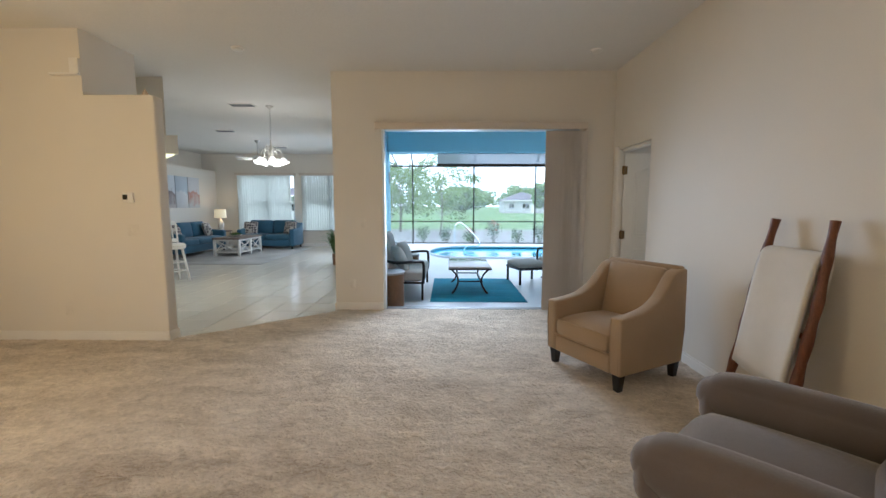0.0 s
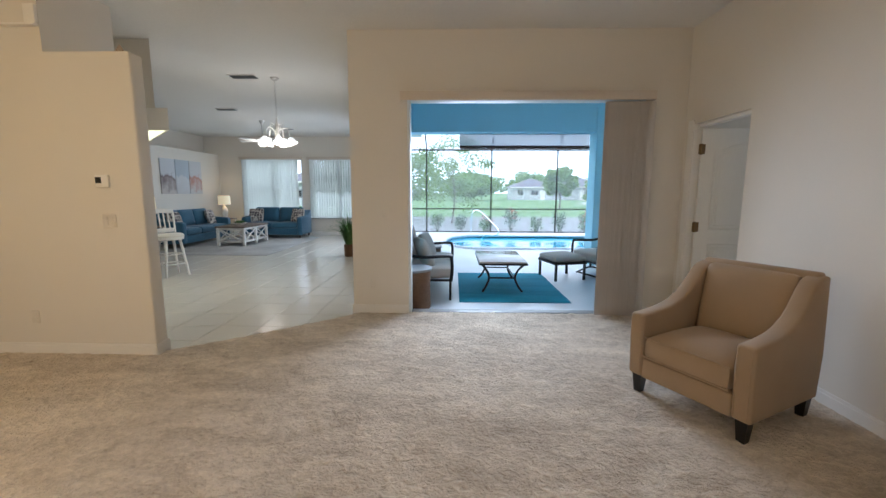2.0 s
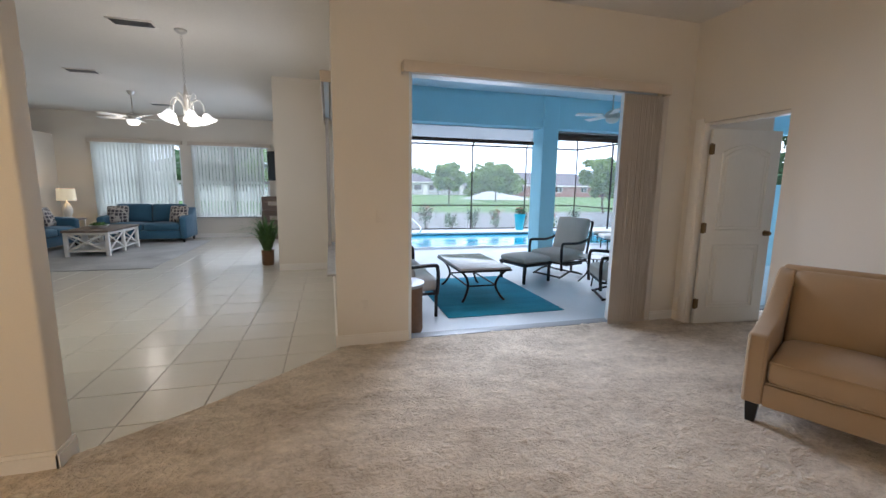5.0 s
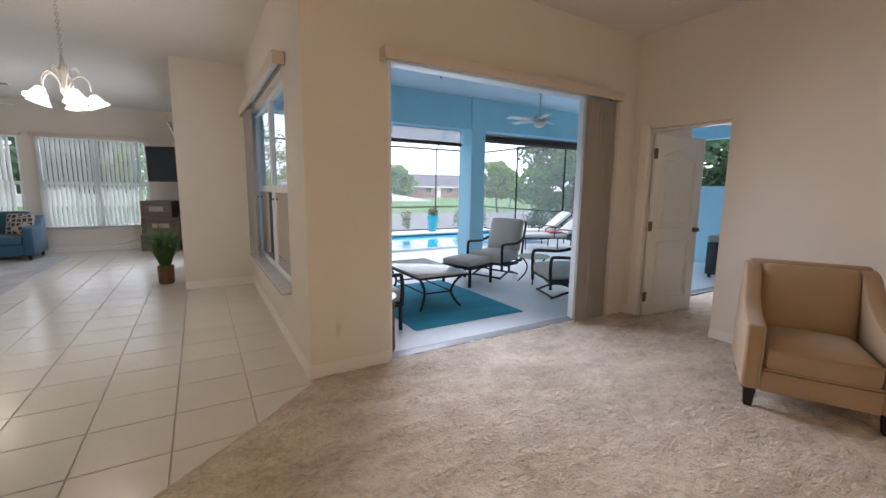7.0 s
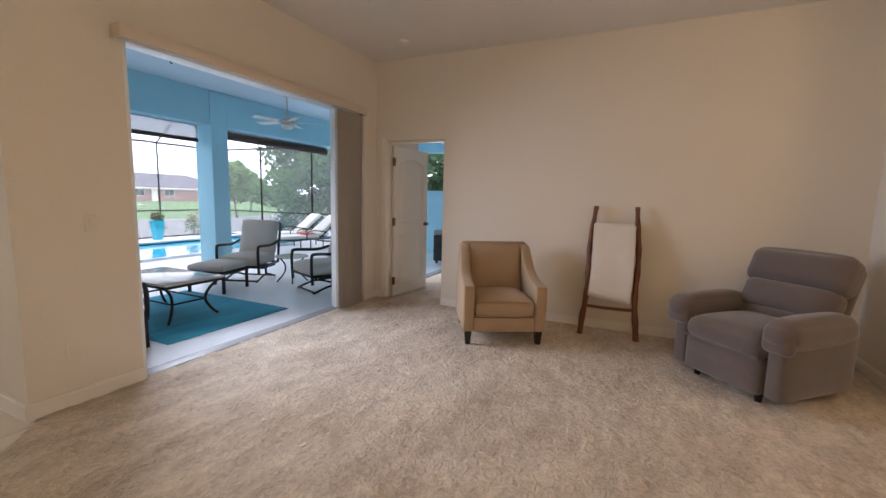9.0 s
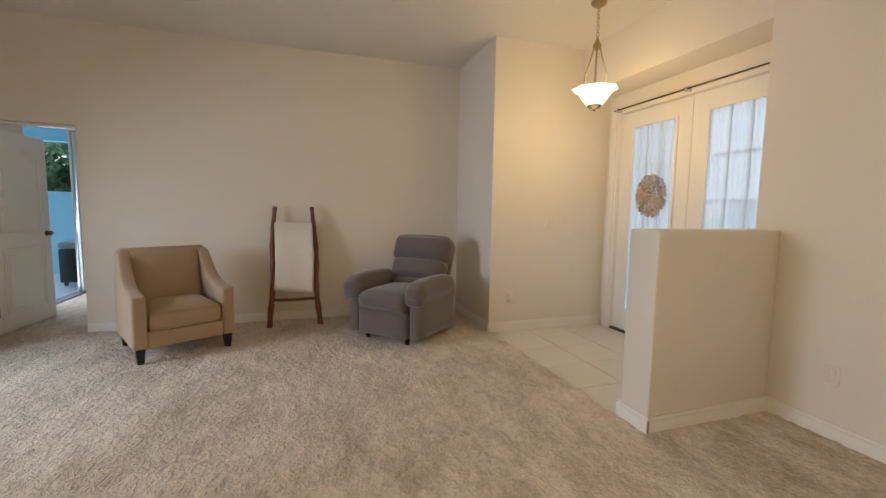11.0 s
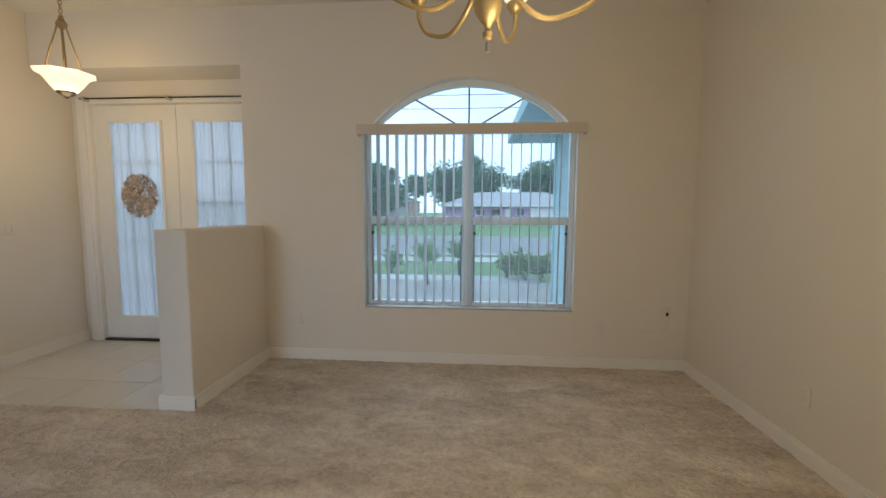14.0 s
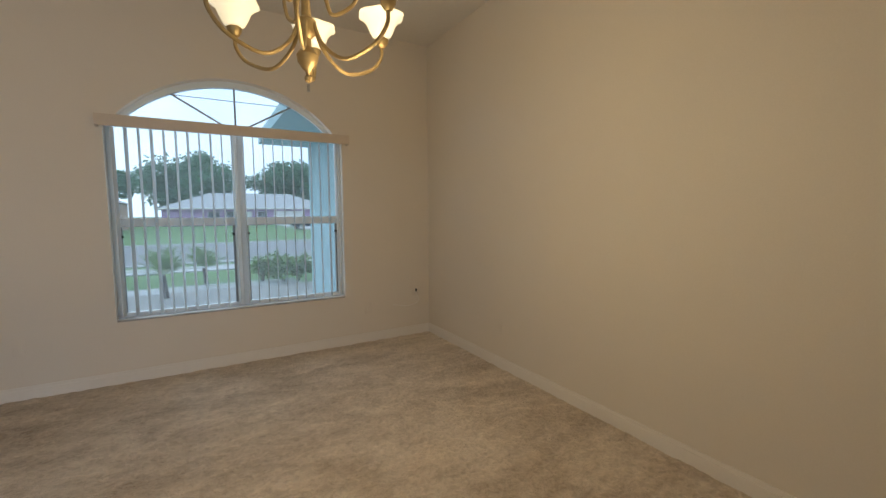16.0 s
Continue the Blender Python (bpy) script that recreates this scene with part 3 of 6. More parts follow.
    for i in range(nx):
        for j in range(ny):
            if keep[i, j]:
                faces.append((vert(i, j), vert(i + 1, j), vert(i + 1, j + 1), vert(i, j + 1)))
    me = bpy.data.meshes.new("carpet")
    me.from_pydata(verts, [], faces)
    me.materials.append(CARPET)
    me.shade_smooth()
    return tagged(new("carpet", me), "beige-grey cut pile carpet with walked-in marks", "", "", "structure")


carpet()


def skirting(name, runs, h=0.105, t=0.016):
    """Baseboard runs (x0, y0, x1, y1, nx, ny): n points into the room."""
    bm = B()
    for i, (x0, y0, x1, y1, ax, ay) in enumerate(runs):
        e = 0.0007 * (i % 6)
        for hh, tt in ((h * 0.8 + e, t + e / 2), (h + e, t * 0.6 + e / 2)):
            a, b = (min(x0, x1), max(x0, x1)), (min(y0, y1), max(y0, y1))
            if ax:
                box(bm, *sorted((x0 + 0.001 * ax, x0 + ax * tt)), *b, 0, hh)
            else:
                box(bm, *a, *sorted((y0 + 0.001 * ay, y0 + ay * tt)), 0, hh)
    return structure(name, bm, TRIM, "white painted baseboard")


skirting("baseboard", [(XR, 0.57, XR, 4.56, -1, 0), (XR, 5.40, XR, YS, -1, 0), (1.74, YS, XR, YS, 0, -1), (NX - 0.016, YS, -0.80, YS, 0, -1),
                       (NX, YS, NX, AY, -1, 0), (AX, AY, NX, AY, 0, -1), (XD, YT, -2.805, YT, 0, -1), (-2.805, YT - 0.016, -2.805, YT + 0.14, 1, 0), (XD, YF, XD, YT, 1, 0),
                       (XD, YF, -1.025, YF, 0, 1), (-1.025, YF, -1.025, 0.51, -1, 0), (-1.041, 0.51, -0.784, 0.51, 0, 1), (-0.80, YF, -0.80, 0.51, 1, 0),
                       (1.107, -0.87, 1.107, 0.57, -1, 0), (1.091, 0.57, XR, 0.57, 0, 1), (-8, FY, AX, FY, 0, -1), (LX, 8, LX, FY, 1, 0)])

# lanai: deck with the pool cut out, beam, pillars, end wall
POOL = [(0.35 - 0.9 * math.cos(a), 12.95 + 1.65 * math.sin(a)) for a in [-math.pi / 2 + math.pi * k / 14 for k in range(15)]] + [(9.0, 14.6), (9.0, 11.3)]
DZ = -0.05


def deck():
    bm = B()
    outer = [(AX + 0.16, YS + 0.2), (11.0, YS + 0.2), (11.0, 15.75), (AX + 0.16, 15.75)]
    edges = []
    for ring in (outer, POOL):
        vs = [bm.verts.new((x, y, DZ)) for x, y in ring]
        edges += [bm.edges.new((vs[i], vs[(i + 1) % len(vs)])) for i in range(len(vs))]
    bmesh.ops.triangle_fill(bm, use_beauty=True, use_dissolve=False, edges=edges)
    for f in bm.faces:
        if f.normal.z < 0:
            f.normal_flip()
    low = bmesh.ops.extrude_face_region(bm, geom=list(bm.faces))
    bmesh.ops.translate(bm, vec=(0, 0, -0.25), verts=[g for g in low["geom"] if isinstance(g, bmesh.types.BMVert)])
    return structure("pool_deck", bm, DECK, "pale grey-blue painted concrete lanai floor and pool deck")


deck()
bm = B()
for i in range(len(POOL)):
    (x0, y0), (x1, y1) = POOL[i], POOL[(i + 1) % len(POOL)]
    tube(bm, [(x0, y0, DZ + 0.01), (x1, y1, DZ + 0.01)], 0.05, 6)
structure("pool_coping", bm, DECK, "pale rounded pool coping", True)
bm = B()
vs = [bm.verts.new((x, y, DZ - 0.07)) for x, y in POOL]
bm.faces.new(vs)
structure("water", bm, WATER, "bright blue rippled pool water")
bm = B()
for i in range(len(POOL)):
    (x0, y0), (x1, y1) = POOL[i], POOL[(i + 1) % len(POOL)]
    bm.faces.new([bm.verts.new(p) for p in ((x0, y0, DZ - 0.04), (x1, y1, DZ - 0.04), (x1, y1, DZ - 0.3), (x0, y0, DZ - 0.3))])
structure("pool_rim", bm, POOLT, "dark blue waterline tile")
structure("lanai_beam", box(box(B(), NX + 0.18, 2.452, 9.20, 9.59, 2.545, 3.20), 2.781, 7.2, 9.20, 9.59, 2.545, 3.20), BLUE, "sky-blue stucco beam")
structure("lanai_pillar", rbox(B(), 2.455, 2.778, 9.17, 9.61, DZ - 0.1, 3.125, 0.015, 2), BLUE, "sky-blue stucco pillar")
structure("lanai_pilaster", box(B(), AX + 0.19, NX + 0.17, AY + 0.19, 9.62, DZ - 0.1, 3.20), BLUE, "sky-blue stucco wall stub under the beam")
structure("lanai_pillar_end", rbox(B(), 6.87, 7.2, 9.18, 9.60, DZ - 0.1, 2.545, 0.015, 2), BLUE, "sky-blue stucco pillar")
structure("lanai_knee_wall", box(box(B(), 7.0, 7.2, YS + 0.2, 9.17, DZ - 0.1, 1.55), 7.0, 7.2, YS + 0.2, 9.17, 2.50, 3.20), BLUE, "sky-blue stucco wall with a screened gap")

# ground outside
structure("ground", box(B(), -400, 400, -400, 400, -0.6, -0.32), GRASS, "green lawn reaching the horizon")
structure("front_path", box(B(), -12, 9, -6.3, -0.68, -0.5, -0.24), MULCH, "pale gravel bed and walk before the house")
structure("front_walk", box(B(), -4.4, 9, -7.1, -6.3, -0.5, -0.235), PAVE, "pale concrete walk")
structure("sidewalk", box(B(), -300, 300, -11.6, -10.3, -0.5, -0.29), PAVE, "pale concrete sidewalk")
structure("kerb_near", rbox(B(), -300, 300, -12.75, -12.45, -0.5, -0.27, 0.03), PAVE, "concrete kerb")
structure("road_front", box(B(), -300, 300, -23.2, -12.75, -0.5, -0.38 + 0.08), ASPH, "grey asphalt street")
structure("kerb_far", rbox(B(), -300, 300, -23.5, -23.2, -0.5, -0.27, 0.03), PAVE, "concrete kerb")
structure("road_back", box(B(), -300, 300, 17.6, 29.0, -0.5, -0.30), ASPH, "pale grey street behind the pool")
structure("driveway", box(B(), -19, -12, -66, -23.5, -0.5, -0.28), PAVE, "pale concrete driveway")

# ---- openings: valances, blinds, windows, doors ----


def slat_row(parent, spots, z0, z1, turn, material, width=0.089, curl=0.006):
    """Hanging slats, one part each, sharing a mesh."""
    bm = B()
    n = 4
    lo, hi = [], []
    for k in range(n + 1):
        u = -width / 2 + width * k / n
        lo.append(bm.verts.new((u, curl * math.cos(math.pi * (k / n - 0.5)), z0)))
        hi.append(bm.verts.new((u, curl * math.cos(math.pi * (k / n - 0.5)), z1)))
    for k in range(n):
        bm.faces.new((lo[k], lo[k + 1], hi[k + 1], hi[k]))
    low = bmesh.ops.extrude_face_region(bm, geom=list(bm.faces))
    bmesh.ops.translate(bm, vec=(0, 0.0015, 0), verts=[g for g in low["geom"] if isinstance(g, bmesh.types.BMVert)])
    first = part("slat", bm, material, parent)
    rnd = random.Random(7)
    for i, (x, y) in enumerate(spots):
        ob = first if i == 0 else new("slat", first.data)
        ob.parent = parent
        ob.matrix_basis = pose(x, y, 0, 0, 0, turn + rnd.uniform(-4, 4))


def sheet(parent, name, x0, x1, y, z0, z1, glass=GLASS):
    """A pane of glass."""
    bm = B()
    bm.faces.new([bm.verts.new(p) for p in ((x0, y, z0), (x1, y, z0), (x1, y, z1), (x0, y, z1))])
    ob = part(name, bm, glass, parent, "", False)
    ob.visible_shadow = False
    return ob


def valance_thing(place, turn, length, z0, z1, deep, label):
    t = thing("blind_valance", place, turn, label, "valance")
    part("fascia", rbox(B(), -length / 2, length / 2, -deep, -deep + 0.015, z0, z1, 0.004), VALSHADE, t)
    bm = rbox(B(), -length / 2, length / 2, -deep + 0.015, -0.001, z1 - 0.015, z1, 0.003)
    box(bm, -length / 2, -length / 2 + 0.012, -deep + 0.015, -0.001, z0, z1 - 0.015)
    box(bm, length / 2 - 0.012, length / 2, -deep + 0.015, -0.001, z0, z1 - 0.015)
    part("return_board", bm, VALSHADE, t)
    part("head_rail", box(B(), -length / 2 + 0.02, length / 2 - 0.02, -deep + 0.03, -0.02, z1 - 0.055, z1 - 0.02), ALU, t)
    return t


valance_thing((0.465, YS, 0), 0, 2.66, 2.345, 2.435, 0.115, "cream valance over the sliding-door blinds")
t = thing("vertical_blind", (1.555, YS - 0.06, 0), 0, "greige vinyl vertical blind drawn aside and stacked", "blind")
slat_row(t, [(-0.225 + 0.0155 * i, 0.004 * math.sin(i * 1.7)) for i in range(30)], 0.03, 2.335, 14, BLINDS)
valance_thing((NX, 7.5, 0), -90, 2.85, 2.36, 2.46, 0.10, "cream valance over the nook window")
t = thing("vertical_blind", (NX - 0.05, 8.45, 0), -90, "vertical blind stacked at the window's side, greyed for backlight", "blind")
slat_row(t, [(-0.25 + 0.0175 * i, 0.004 * math.sin(i * 2.1)) for i in range(29)], 0.53, 2.36, 24, BLINDG)


def sash_window(name, place, turn, w, z0, z1, units, label, rail=None, deep=0.05, sill=True):
    """Single-hung window units side by side, seen from inside; local x along the wall, y outwards."""
    t = tagged(thing(name, place, turn, label, "window"), kind="structure")
    u = w / units
    rail = rail or (z0 + z1) / 2
    for i in range(units):
        a, b = -w / 2 + u * i, -w / 2 + u * (i + 1)
        for p, q, r, s in ((a, a + 0.045, z0, z1), (b - 0.045, b, z0, z1), (a + 0.045, b - 0.045, z0, z0 + 0.05), (a + 0.045, b - 0.045, z1 - 0.045, z1)):
            part("window_frame", rbox(B(), p, q, 0, deep, r, s, 0.004), ALU, t)
        part("meeting_rail", rbox(B(), a + 0.045, b - 0.045, 0.004, deep - 0.008, rail - 0.034, rail + 0.034, 0.004), ALU, t)
        for r, s, y in ((z0 + 0.05, rail - 0.03, 0.018), (rail + 0.03, z1 - 0.045, 0.034)):
            sheet(t, "pane", a + 0.045, b - 0.045, y, r, s, HAZED if name == "window_1" else GLASS)
        for x in (a + 0.045, b - 0.063):
            part("sash_stile", rbox(B(), x, x + 0.018, 0.006, 0.03, z0 + 0.05, rail - 0.034, 0.003, 1), GREYP if name == "window_1" else ALU, t, "dark-edged lower sash")
        for x in (a + 0.06, b - 0.06):
            part("sash_latch", rbox(B(), x - 0.012, x + 0.012, -0.008, 0.004, rail - 0.12, rail - 0.10, 0.003), BLACKP, t)
    if sill:
        part("window_sill", rbox(B(), -w / 2 - 0.0, w / 2, -0.145, 0.0, z0 + 0.001, z0 + 0.022, 0.005), MARBLE, t, "grey marble sill")
    return t


win = sash_window("window_1", (WC, YF - 0.075, 0), 180, WX1 - WX0, WZ0, WZS, 2, "white arched window with two hung sashes", 1.27, sill=False)
part("window_sill", rbox(B(), -0.90, 0.90, -0.09, 0.0, WZ0 + 0.001, WZ0 + 0.018, 0.005), MARBLE, win, "pale stone sill")
# arched light: ring, spokes, pane
bm = B()
ring = []
for k in range(33):
    x = WC - AH + 2 * AH * k / 32
    ring.append((x - WC, arch(x)))
for (a, za), (b, zb) in zip(ring, ring[1:]):
    prism(bm, [(-a, max(za - 0.05, WZS)), (-b, max(zb - 0.05, WZS)), (-b, zb), (-a, za)], 1, 0.0, 0.05)
part("arch_frame", bm, ALU, win, smooth=False)
for dx in (0.0, -0.48, 0.48):
    top = Vector((dx, 0.025, arch(WC - dx) - 0.03))
    bm = tube(B(), [Vector((dx * 0.12, 0.025, WZS + 0.01)), top], 0.008, 6)
    part("muntin", bm, GREYP, win)
bm = B()
bm.faces.new([bm.verts.new((a, 0.03, z - 0.02)) for a, z in ring])
part("arch_pane", bm, HAZED, win).visible_shadow = False
valance_thing((WC - 0.01, YF, 0), 180, 1.89, 1.985, 2.07, 0.09, "cream valance across the arched window")
t = thing("vertical_blind", (WC, YF + 0.045, 0), 180, "pale vertical blind with its slats turned open", "blind")
slat_row(t, [(-0.84 + 0.0800 * i, 0) for i in range(22)], 0.545, 1.99, 90 - 7, see_through("open_blind_vinyl", (0.74, 0.77, 0.78), 0.15), 0.082)

for i, (xc, w) in enumerate(((-6.05, 1.9), (-3.935, 1.83))):
    sash_window(f"window_{i + 2}", (xc, FY + 0.06, 0), 0, w, 0.52, 2.40, 2, "white hung window behind closed blinds", 1.45)
    valance_thing((xc, FY, 0), 0, w + 0.12, 2.37, 2.46, 0.10, "cream valance over the blinds")
    t = thing("vertical_blind", (xc, FY - 0.05, 0), 0, "white vertical blind hanging nearly closed", "blind", "family room blinds")
    slat_row(t, [(-w / 2 + 0.04 + 0.078 * k, 0) for k in range(int((w - 0.04) / 0.078))], 0.54, 2.37, 58, BLIND)
sash_window("window_4", (NX + 0.06, 7.45, 0), -90, 2.5, 0.5, 2.37, 2, "white hung window onto the lanai", 1.40)


def slider_panel(t, x0, x1, y, z1, mtl=ALU):
    for p, q, r, s in ((x0, x0 + 0.055, 0.03, z1), (x1 - 0.055, x1, 0.03, z1), (x0 + 0.055, x1 - 0.055, 0.03, 0.10), (x0 + 0.055, x1 - 0.055, z1 - 0.06, z1)):
        part("panel_frame", rbox(B(), p, q, y, y + 0.028, r, s, 0.003), mtl, t)
    sheet(t, "pane", x0 + 0.055, x1 - 0.055, y + 0.012, 0.10, z1 - 0.06)


def sliding_door(name, place, turn, w, z1, panels, label):
    t = tagged(thing(name, place, turn, label, "door"), kind="structure")
    for p, q, r, s in ((-w / 2, -w / 2 + 0.03, 0.0, z1), (w / 2 - 0.03, w / 2, 0.0, z1), (-w / 2 + 0.03, w / 2 - 0.03, z1 - 0.04, z1)):
        part("door_frame", rbox(B(), p, q, 0.01, 0.15, r, s, 0.003), ALU, t)
    part("track", rbox(B(), -w / 2 + 0.03, w / 2 - 0.03, 0.03, 0.155, -0.008, 0.018, 0.003), GREYP, t)
    for x0, x1, y in panels:
        slider_panel(t, x0, x1, y, z1 - 0.045)
    return t


sliding_door("door_1", (0.47, YS, 0), 0, 2.54, 2.40, [(0.90, 1.235, 0.035), (0.915, 1.235, 0.068), (0.93, 1.235, 0.10)], "white sliding glass door pushed fully open")
sliding_door("door_4", (4.45, YS, 0), 0, 2.3, 2.40, [(0.05, 1.11, 0.035), (0.03, 1.11, 0.07)], "white sliding glass door of the bedroom")
sliding_door("door_5", (AX, 11.1, 0), -90, 2.4, 2.35, [(-1.15, 0.02, 0.035), (-0.02, 1.15, 0.07)], "white sliding glass door beside the family room")
valance_thing((AX, 11.1, 0), -90, 2.6, 2.33, 2.45, 0.10, "cream valance over the family-room slider")


# bedroom door: frame, open panelled leaf
def panel_door():
    t = tagged(thing("door_2", (XR, 4.98, 0), 0, "white two-panel interior door standing open", "door"), kind="structure")
    part("door_frame", rbox(B(), -0.012, 0.125, 0.37, 0.415, 0, 2.085, 0.004), TRIM, t)
    part("door_frame", rbox(B(), 0.035, 0.125, -0.415, 0.37, 2.06, 2.088, 0.004), TRIM, t)
    part("casing", rbox(B(), -0.02, -0.001, 0.385, 0.475, 0, 2.13, 0.005), TRIM, t)
    leaf = part("door_leaf", rbox(B(), 0, 0.80, -0.0175, 0.0175, 0.02, 2.03, 0.003), DOORW, t)
    leaf.matrix_basis = pose(0.052, 0.338, 0, 0, 0, -6.4)
    for z0, z1, bow in ((1.02, 1.88, 0.08), (0.20, 0.86, 0.0)):
        for off, dep in ((0.0, 0.006), (0.035, 0.003)):
            pts = [(0.13 + off, z0 + off), (0.67 - off, z0 + off)] + [(0.67 - off - (0.54 - 2 * off) * k / 12, z1 - off - bow + bow * math.sin(math.pi * k / 12)) for k in range(13)]
            loop = [Vector((x, -0.0175, z)) for x, z in pts]
            bm = tube(B(), loop + loop[:1], 0.010 if off == 0 else 0.007, 6, flat=0.6)
            part("moulding", bm, DOORW, leaf)
        part("raised_panel", prism(B(), [(0.19, z0 + 0.06), (0.61, z0 + 0.06), (0.61, z1 - 0.06 - bow), (0.40, z1 - 0.065), (0.19, z1 - 0.06 - bow)], 1, -0.023, -0.0175), DOORW, leaf, smooth=False)
    bm = lathe(B(), [(0.0, 0.062), (0.018, 0.060), (0.027, 0.045), (0.024, 0.03), (0.011, 0.022), (0.011, 0.008), (0.030, 0.006), (0.030, 0.0)], 16)
    bmesh.ops.transform(bm, matrix=pose(0.735, -0.0175, 0.985, 90, 0, 0), verts=bm.verts)
    part("door_knob", bm, BRASS, leaf, "antique brass knob")
    for z in (0.24, 1.04, 1.83):
        bm = tube(B(), [(-0.008, -0.024, z - 0.055), (-0.008, -0.024, z + 0.055)], 0.012, 8)
        rbox(bm, -0.03, 0.032, -0.0215, -0.0175, z - 0.05, z + 0.05, 0.001)
        part("hinge", bm, BRASS, leaf, "antique brass hinge")


panel_door()


# front doors: two glazed leaves with sheer curtains
def front_doors():
    t = tagged(thing("door_3", (0.06, -0.87, 0), 0, "cream double front door with tall curtained glass", "door"), kind="structure")
    for p, q, r, s in ((0.86, 0.985, 0, 2.44), (-0.918, -0.88, 0, 2.44), (-0.88, 0.86, 2.385, 2.44)):
        part("door_frame", rbox(B(), p, q, -0.12, 0.022, r, s, 0.005), TRIM, t)
    part("brickmould", rbox(B(), 0.89, 0.955, 0.022, 0.035, 0, 2.40, 0.005), TRIM, t)
    part("threshold", rbox(B(), -0.88, 0.86, -0.12, 0.01, 0, 0.02, 0.004), DARKM, t)
    for x0, x1, hand in ((-0.01, 0.86, 1), (-0.88, -0.015, -1)):
        leaf = part("door_leaf", holed(B(), 1, -0.075, -0.03, x0, x1, 0.022, 2.38, [(x0 + 0.165, x1 - 0.165, 0.25, 2.22)]), DOORW, t, smooth=False)
        a, b = x0 + 0.165, x1 - 0.165
        for p, q, r, s in ((a - 0.02, a + 0.012, 0.235, 2.235), (b - 0.012, b + 0.02, 0.235, 2.235), (a + 0.012, b - 0.012, 0.235, 0.262), (a + 0.012, b - 0.012, 2.208, 2.235)):
            part("glass_bead", rbox(B(), p, q, -0.032, -0.02, r, s, 0.004), DOORW, leaf)
        sheet(leaf, "pane", a, b, -0.052, 0.25, 2.22)
        for k in range(1, 3):
            x = a + (b - a) * k / 3
            part("muntin", box(B(), x - 0.007, x + 0.007, -0.063, -0.055, 0.25, 2.22), DOORW, leaf)
        for k in range(1, 5):
            z = 0.25 + 1.97 * k / 5
            part("muntin", box(B(), a, b, -0.064, -0.056, z - 0.007, z + 0.007), DOORW, leaf)
        # gathered sheer
        bm = B()
        n = 60
        rows = []
        for j, z in enumerate((0.255, 1.2, 2.215)):
            rows.append([bm.verts.new((a + (b - a) * k / n, -0.030 + 0.007 * math.sin(k * 0.95 + 0.4 * j) + 0.003 * math.sin(k * 2.3), z)) for k in range(n + 1)])
        for r0, r1 in zip(rows, rows[1:]):
            for k in range(n):
                bm.faces.new((r0[k], r0[k + 1], r1[k + 1], r1[k]))
        part("curtain", bm, CURTAIN, leaf, "white sheer curtain gathered over the glass")
    bm = lathe(B(), [(0.0, 0.06), (0.026, 0.05), (0.026, 0.035), (0.012, 0.025), (0.012, 0.0)], 14)
    bmesh.ops.transform(bm, matrix=pose(0.055, -0.03, 0.98, -90, 0, 0), verts=bm.verts)
    part("door_knob", bm, BRASS, t, "brass knob")
    return t


front_doors()
t = thing("curtain_rod", (0.13, -0.80, 2.42), 0, "thin dark metal curtain rod above the front doors", "rod")
part("rod", tube(B(), [(-0.96, 0, 0), (0.82, 0, 0)], 0.007, 8), DARKM, t)
for x in (-0.9, -0.08, 0.78):
    part("bracket", rbox(B(), x - 0.015, x + 0.015, -0.068, 0.01, -0.02, 0.02, 0.004), NICKEL, t)
# wreath on the glass
t = thing("wreath", (0.43, -0.865, 1.49), 0, "oval brown dried-flower wreath hung on the door glass", "wreath")
bm, rnd = B(), random.Random(3)
for k in range(1600):
    a, r = rnd.uniform(0, 2 * math.pi), rnd.random() ** 0.5
    c = Vector((0.19 * r * math.cos(a), rnd.uniform(0.0, 0.03), 0.215 * r * math.sin(a)))
    d = Vector((math.cos(a + rnd.uniform(-1, 1)), rnd.uniform(-0.2, 0.6), math.sin(a + rnd.uniform(-1, 1)))).normalized() * 0.015
    s = d.cross(Vector((rnd.random(), 1, rnd.random()))).normalized() * 0.009
    bm.faces.new([bm.verts.new(c + q) for q in (-d, s, d, -s)])
part("flower_disc", bm, DRYFL, t)


# ---- wall and ceiling fittings ----
def wall_plate(kind, place, turn, label, gangs=1, outlet=False):
    """Plate on a wall; local -y points into the room."""
    t = thing(kind, place, turn, label, "outlet" if outlet else "switch")
    w = 0.07 + 0.046 * (gangs - 1)
    part("plate", rbox(B(), -w / 2, w / 2, -0.006, -0.0005, -0.057, 0.057, 0.003), WALL, t)
    for g in range(gangs):
        x = (g - (gangs - 1) / 2) * 0.046
        if outlet:
            for z in (-0.021, 0.021):
                part("socket", rbox(B(), x - 0.017, x + 0.017, -0.009, -0.006, z - 0.014, z + 0.014, 0.003), WALL, t)
        else:
            part("rocker", rbox(B(), x - 0.016, x + 0.016, -0.010, -0.006, -0.033, 0.033, 0.003), WALL, t)
    return t


wall_plate("light_switch", (-3.10, YT, 1.15), 0, "white double rocker switch below the thermostat", 2)
wall_plate("outlet", (-3.83, YT, 0.33), 0, "white wall outlet near the baseboard", 1, True)
wall_plate("light_switch", (-1.05, YS, 1.16), 0, "white rocker switch beside the sliding door", 1)
wall_plate("outlet", (-1.20, YS, 0.36), 0, "white wall outlet near the baseboard", 1, True)
wall_plate("light_switch", (1.107, -0.20, 1.18), -90, "white triple rocker switch in the foyer", 3)
wall_plate("outlet", (1.107, 0.33, 0.38), -90, "white wall outlet in the foyer", 1, True)
wall_plate("outlet", (-1.37, YF, 0.39), 180, "white wall outlet under the window wall", 1, True)
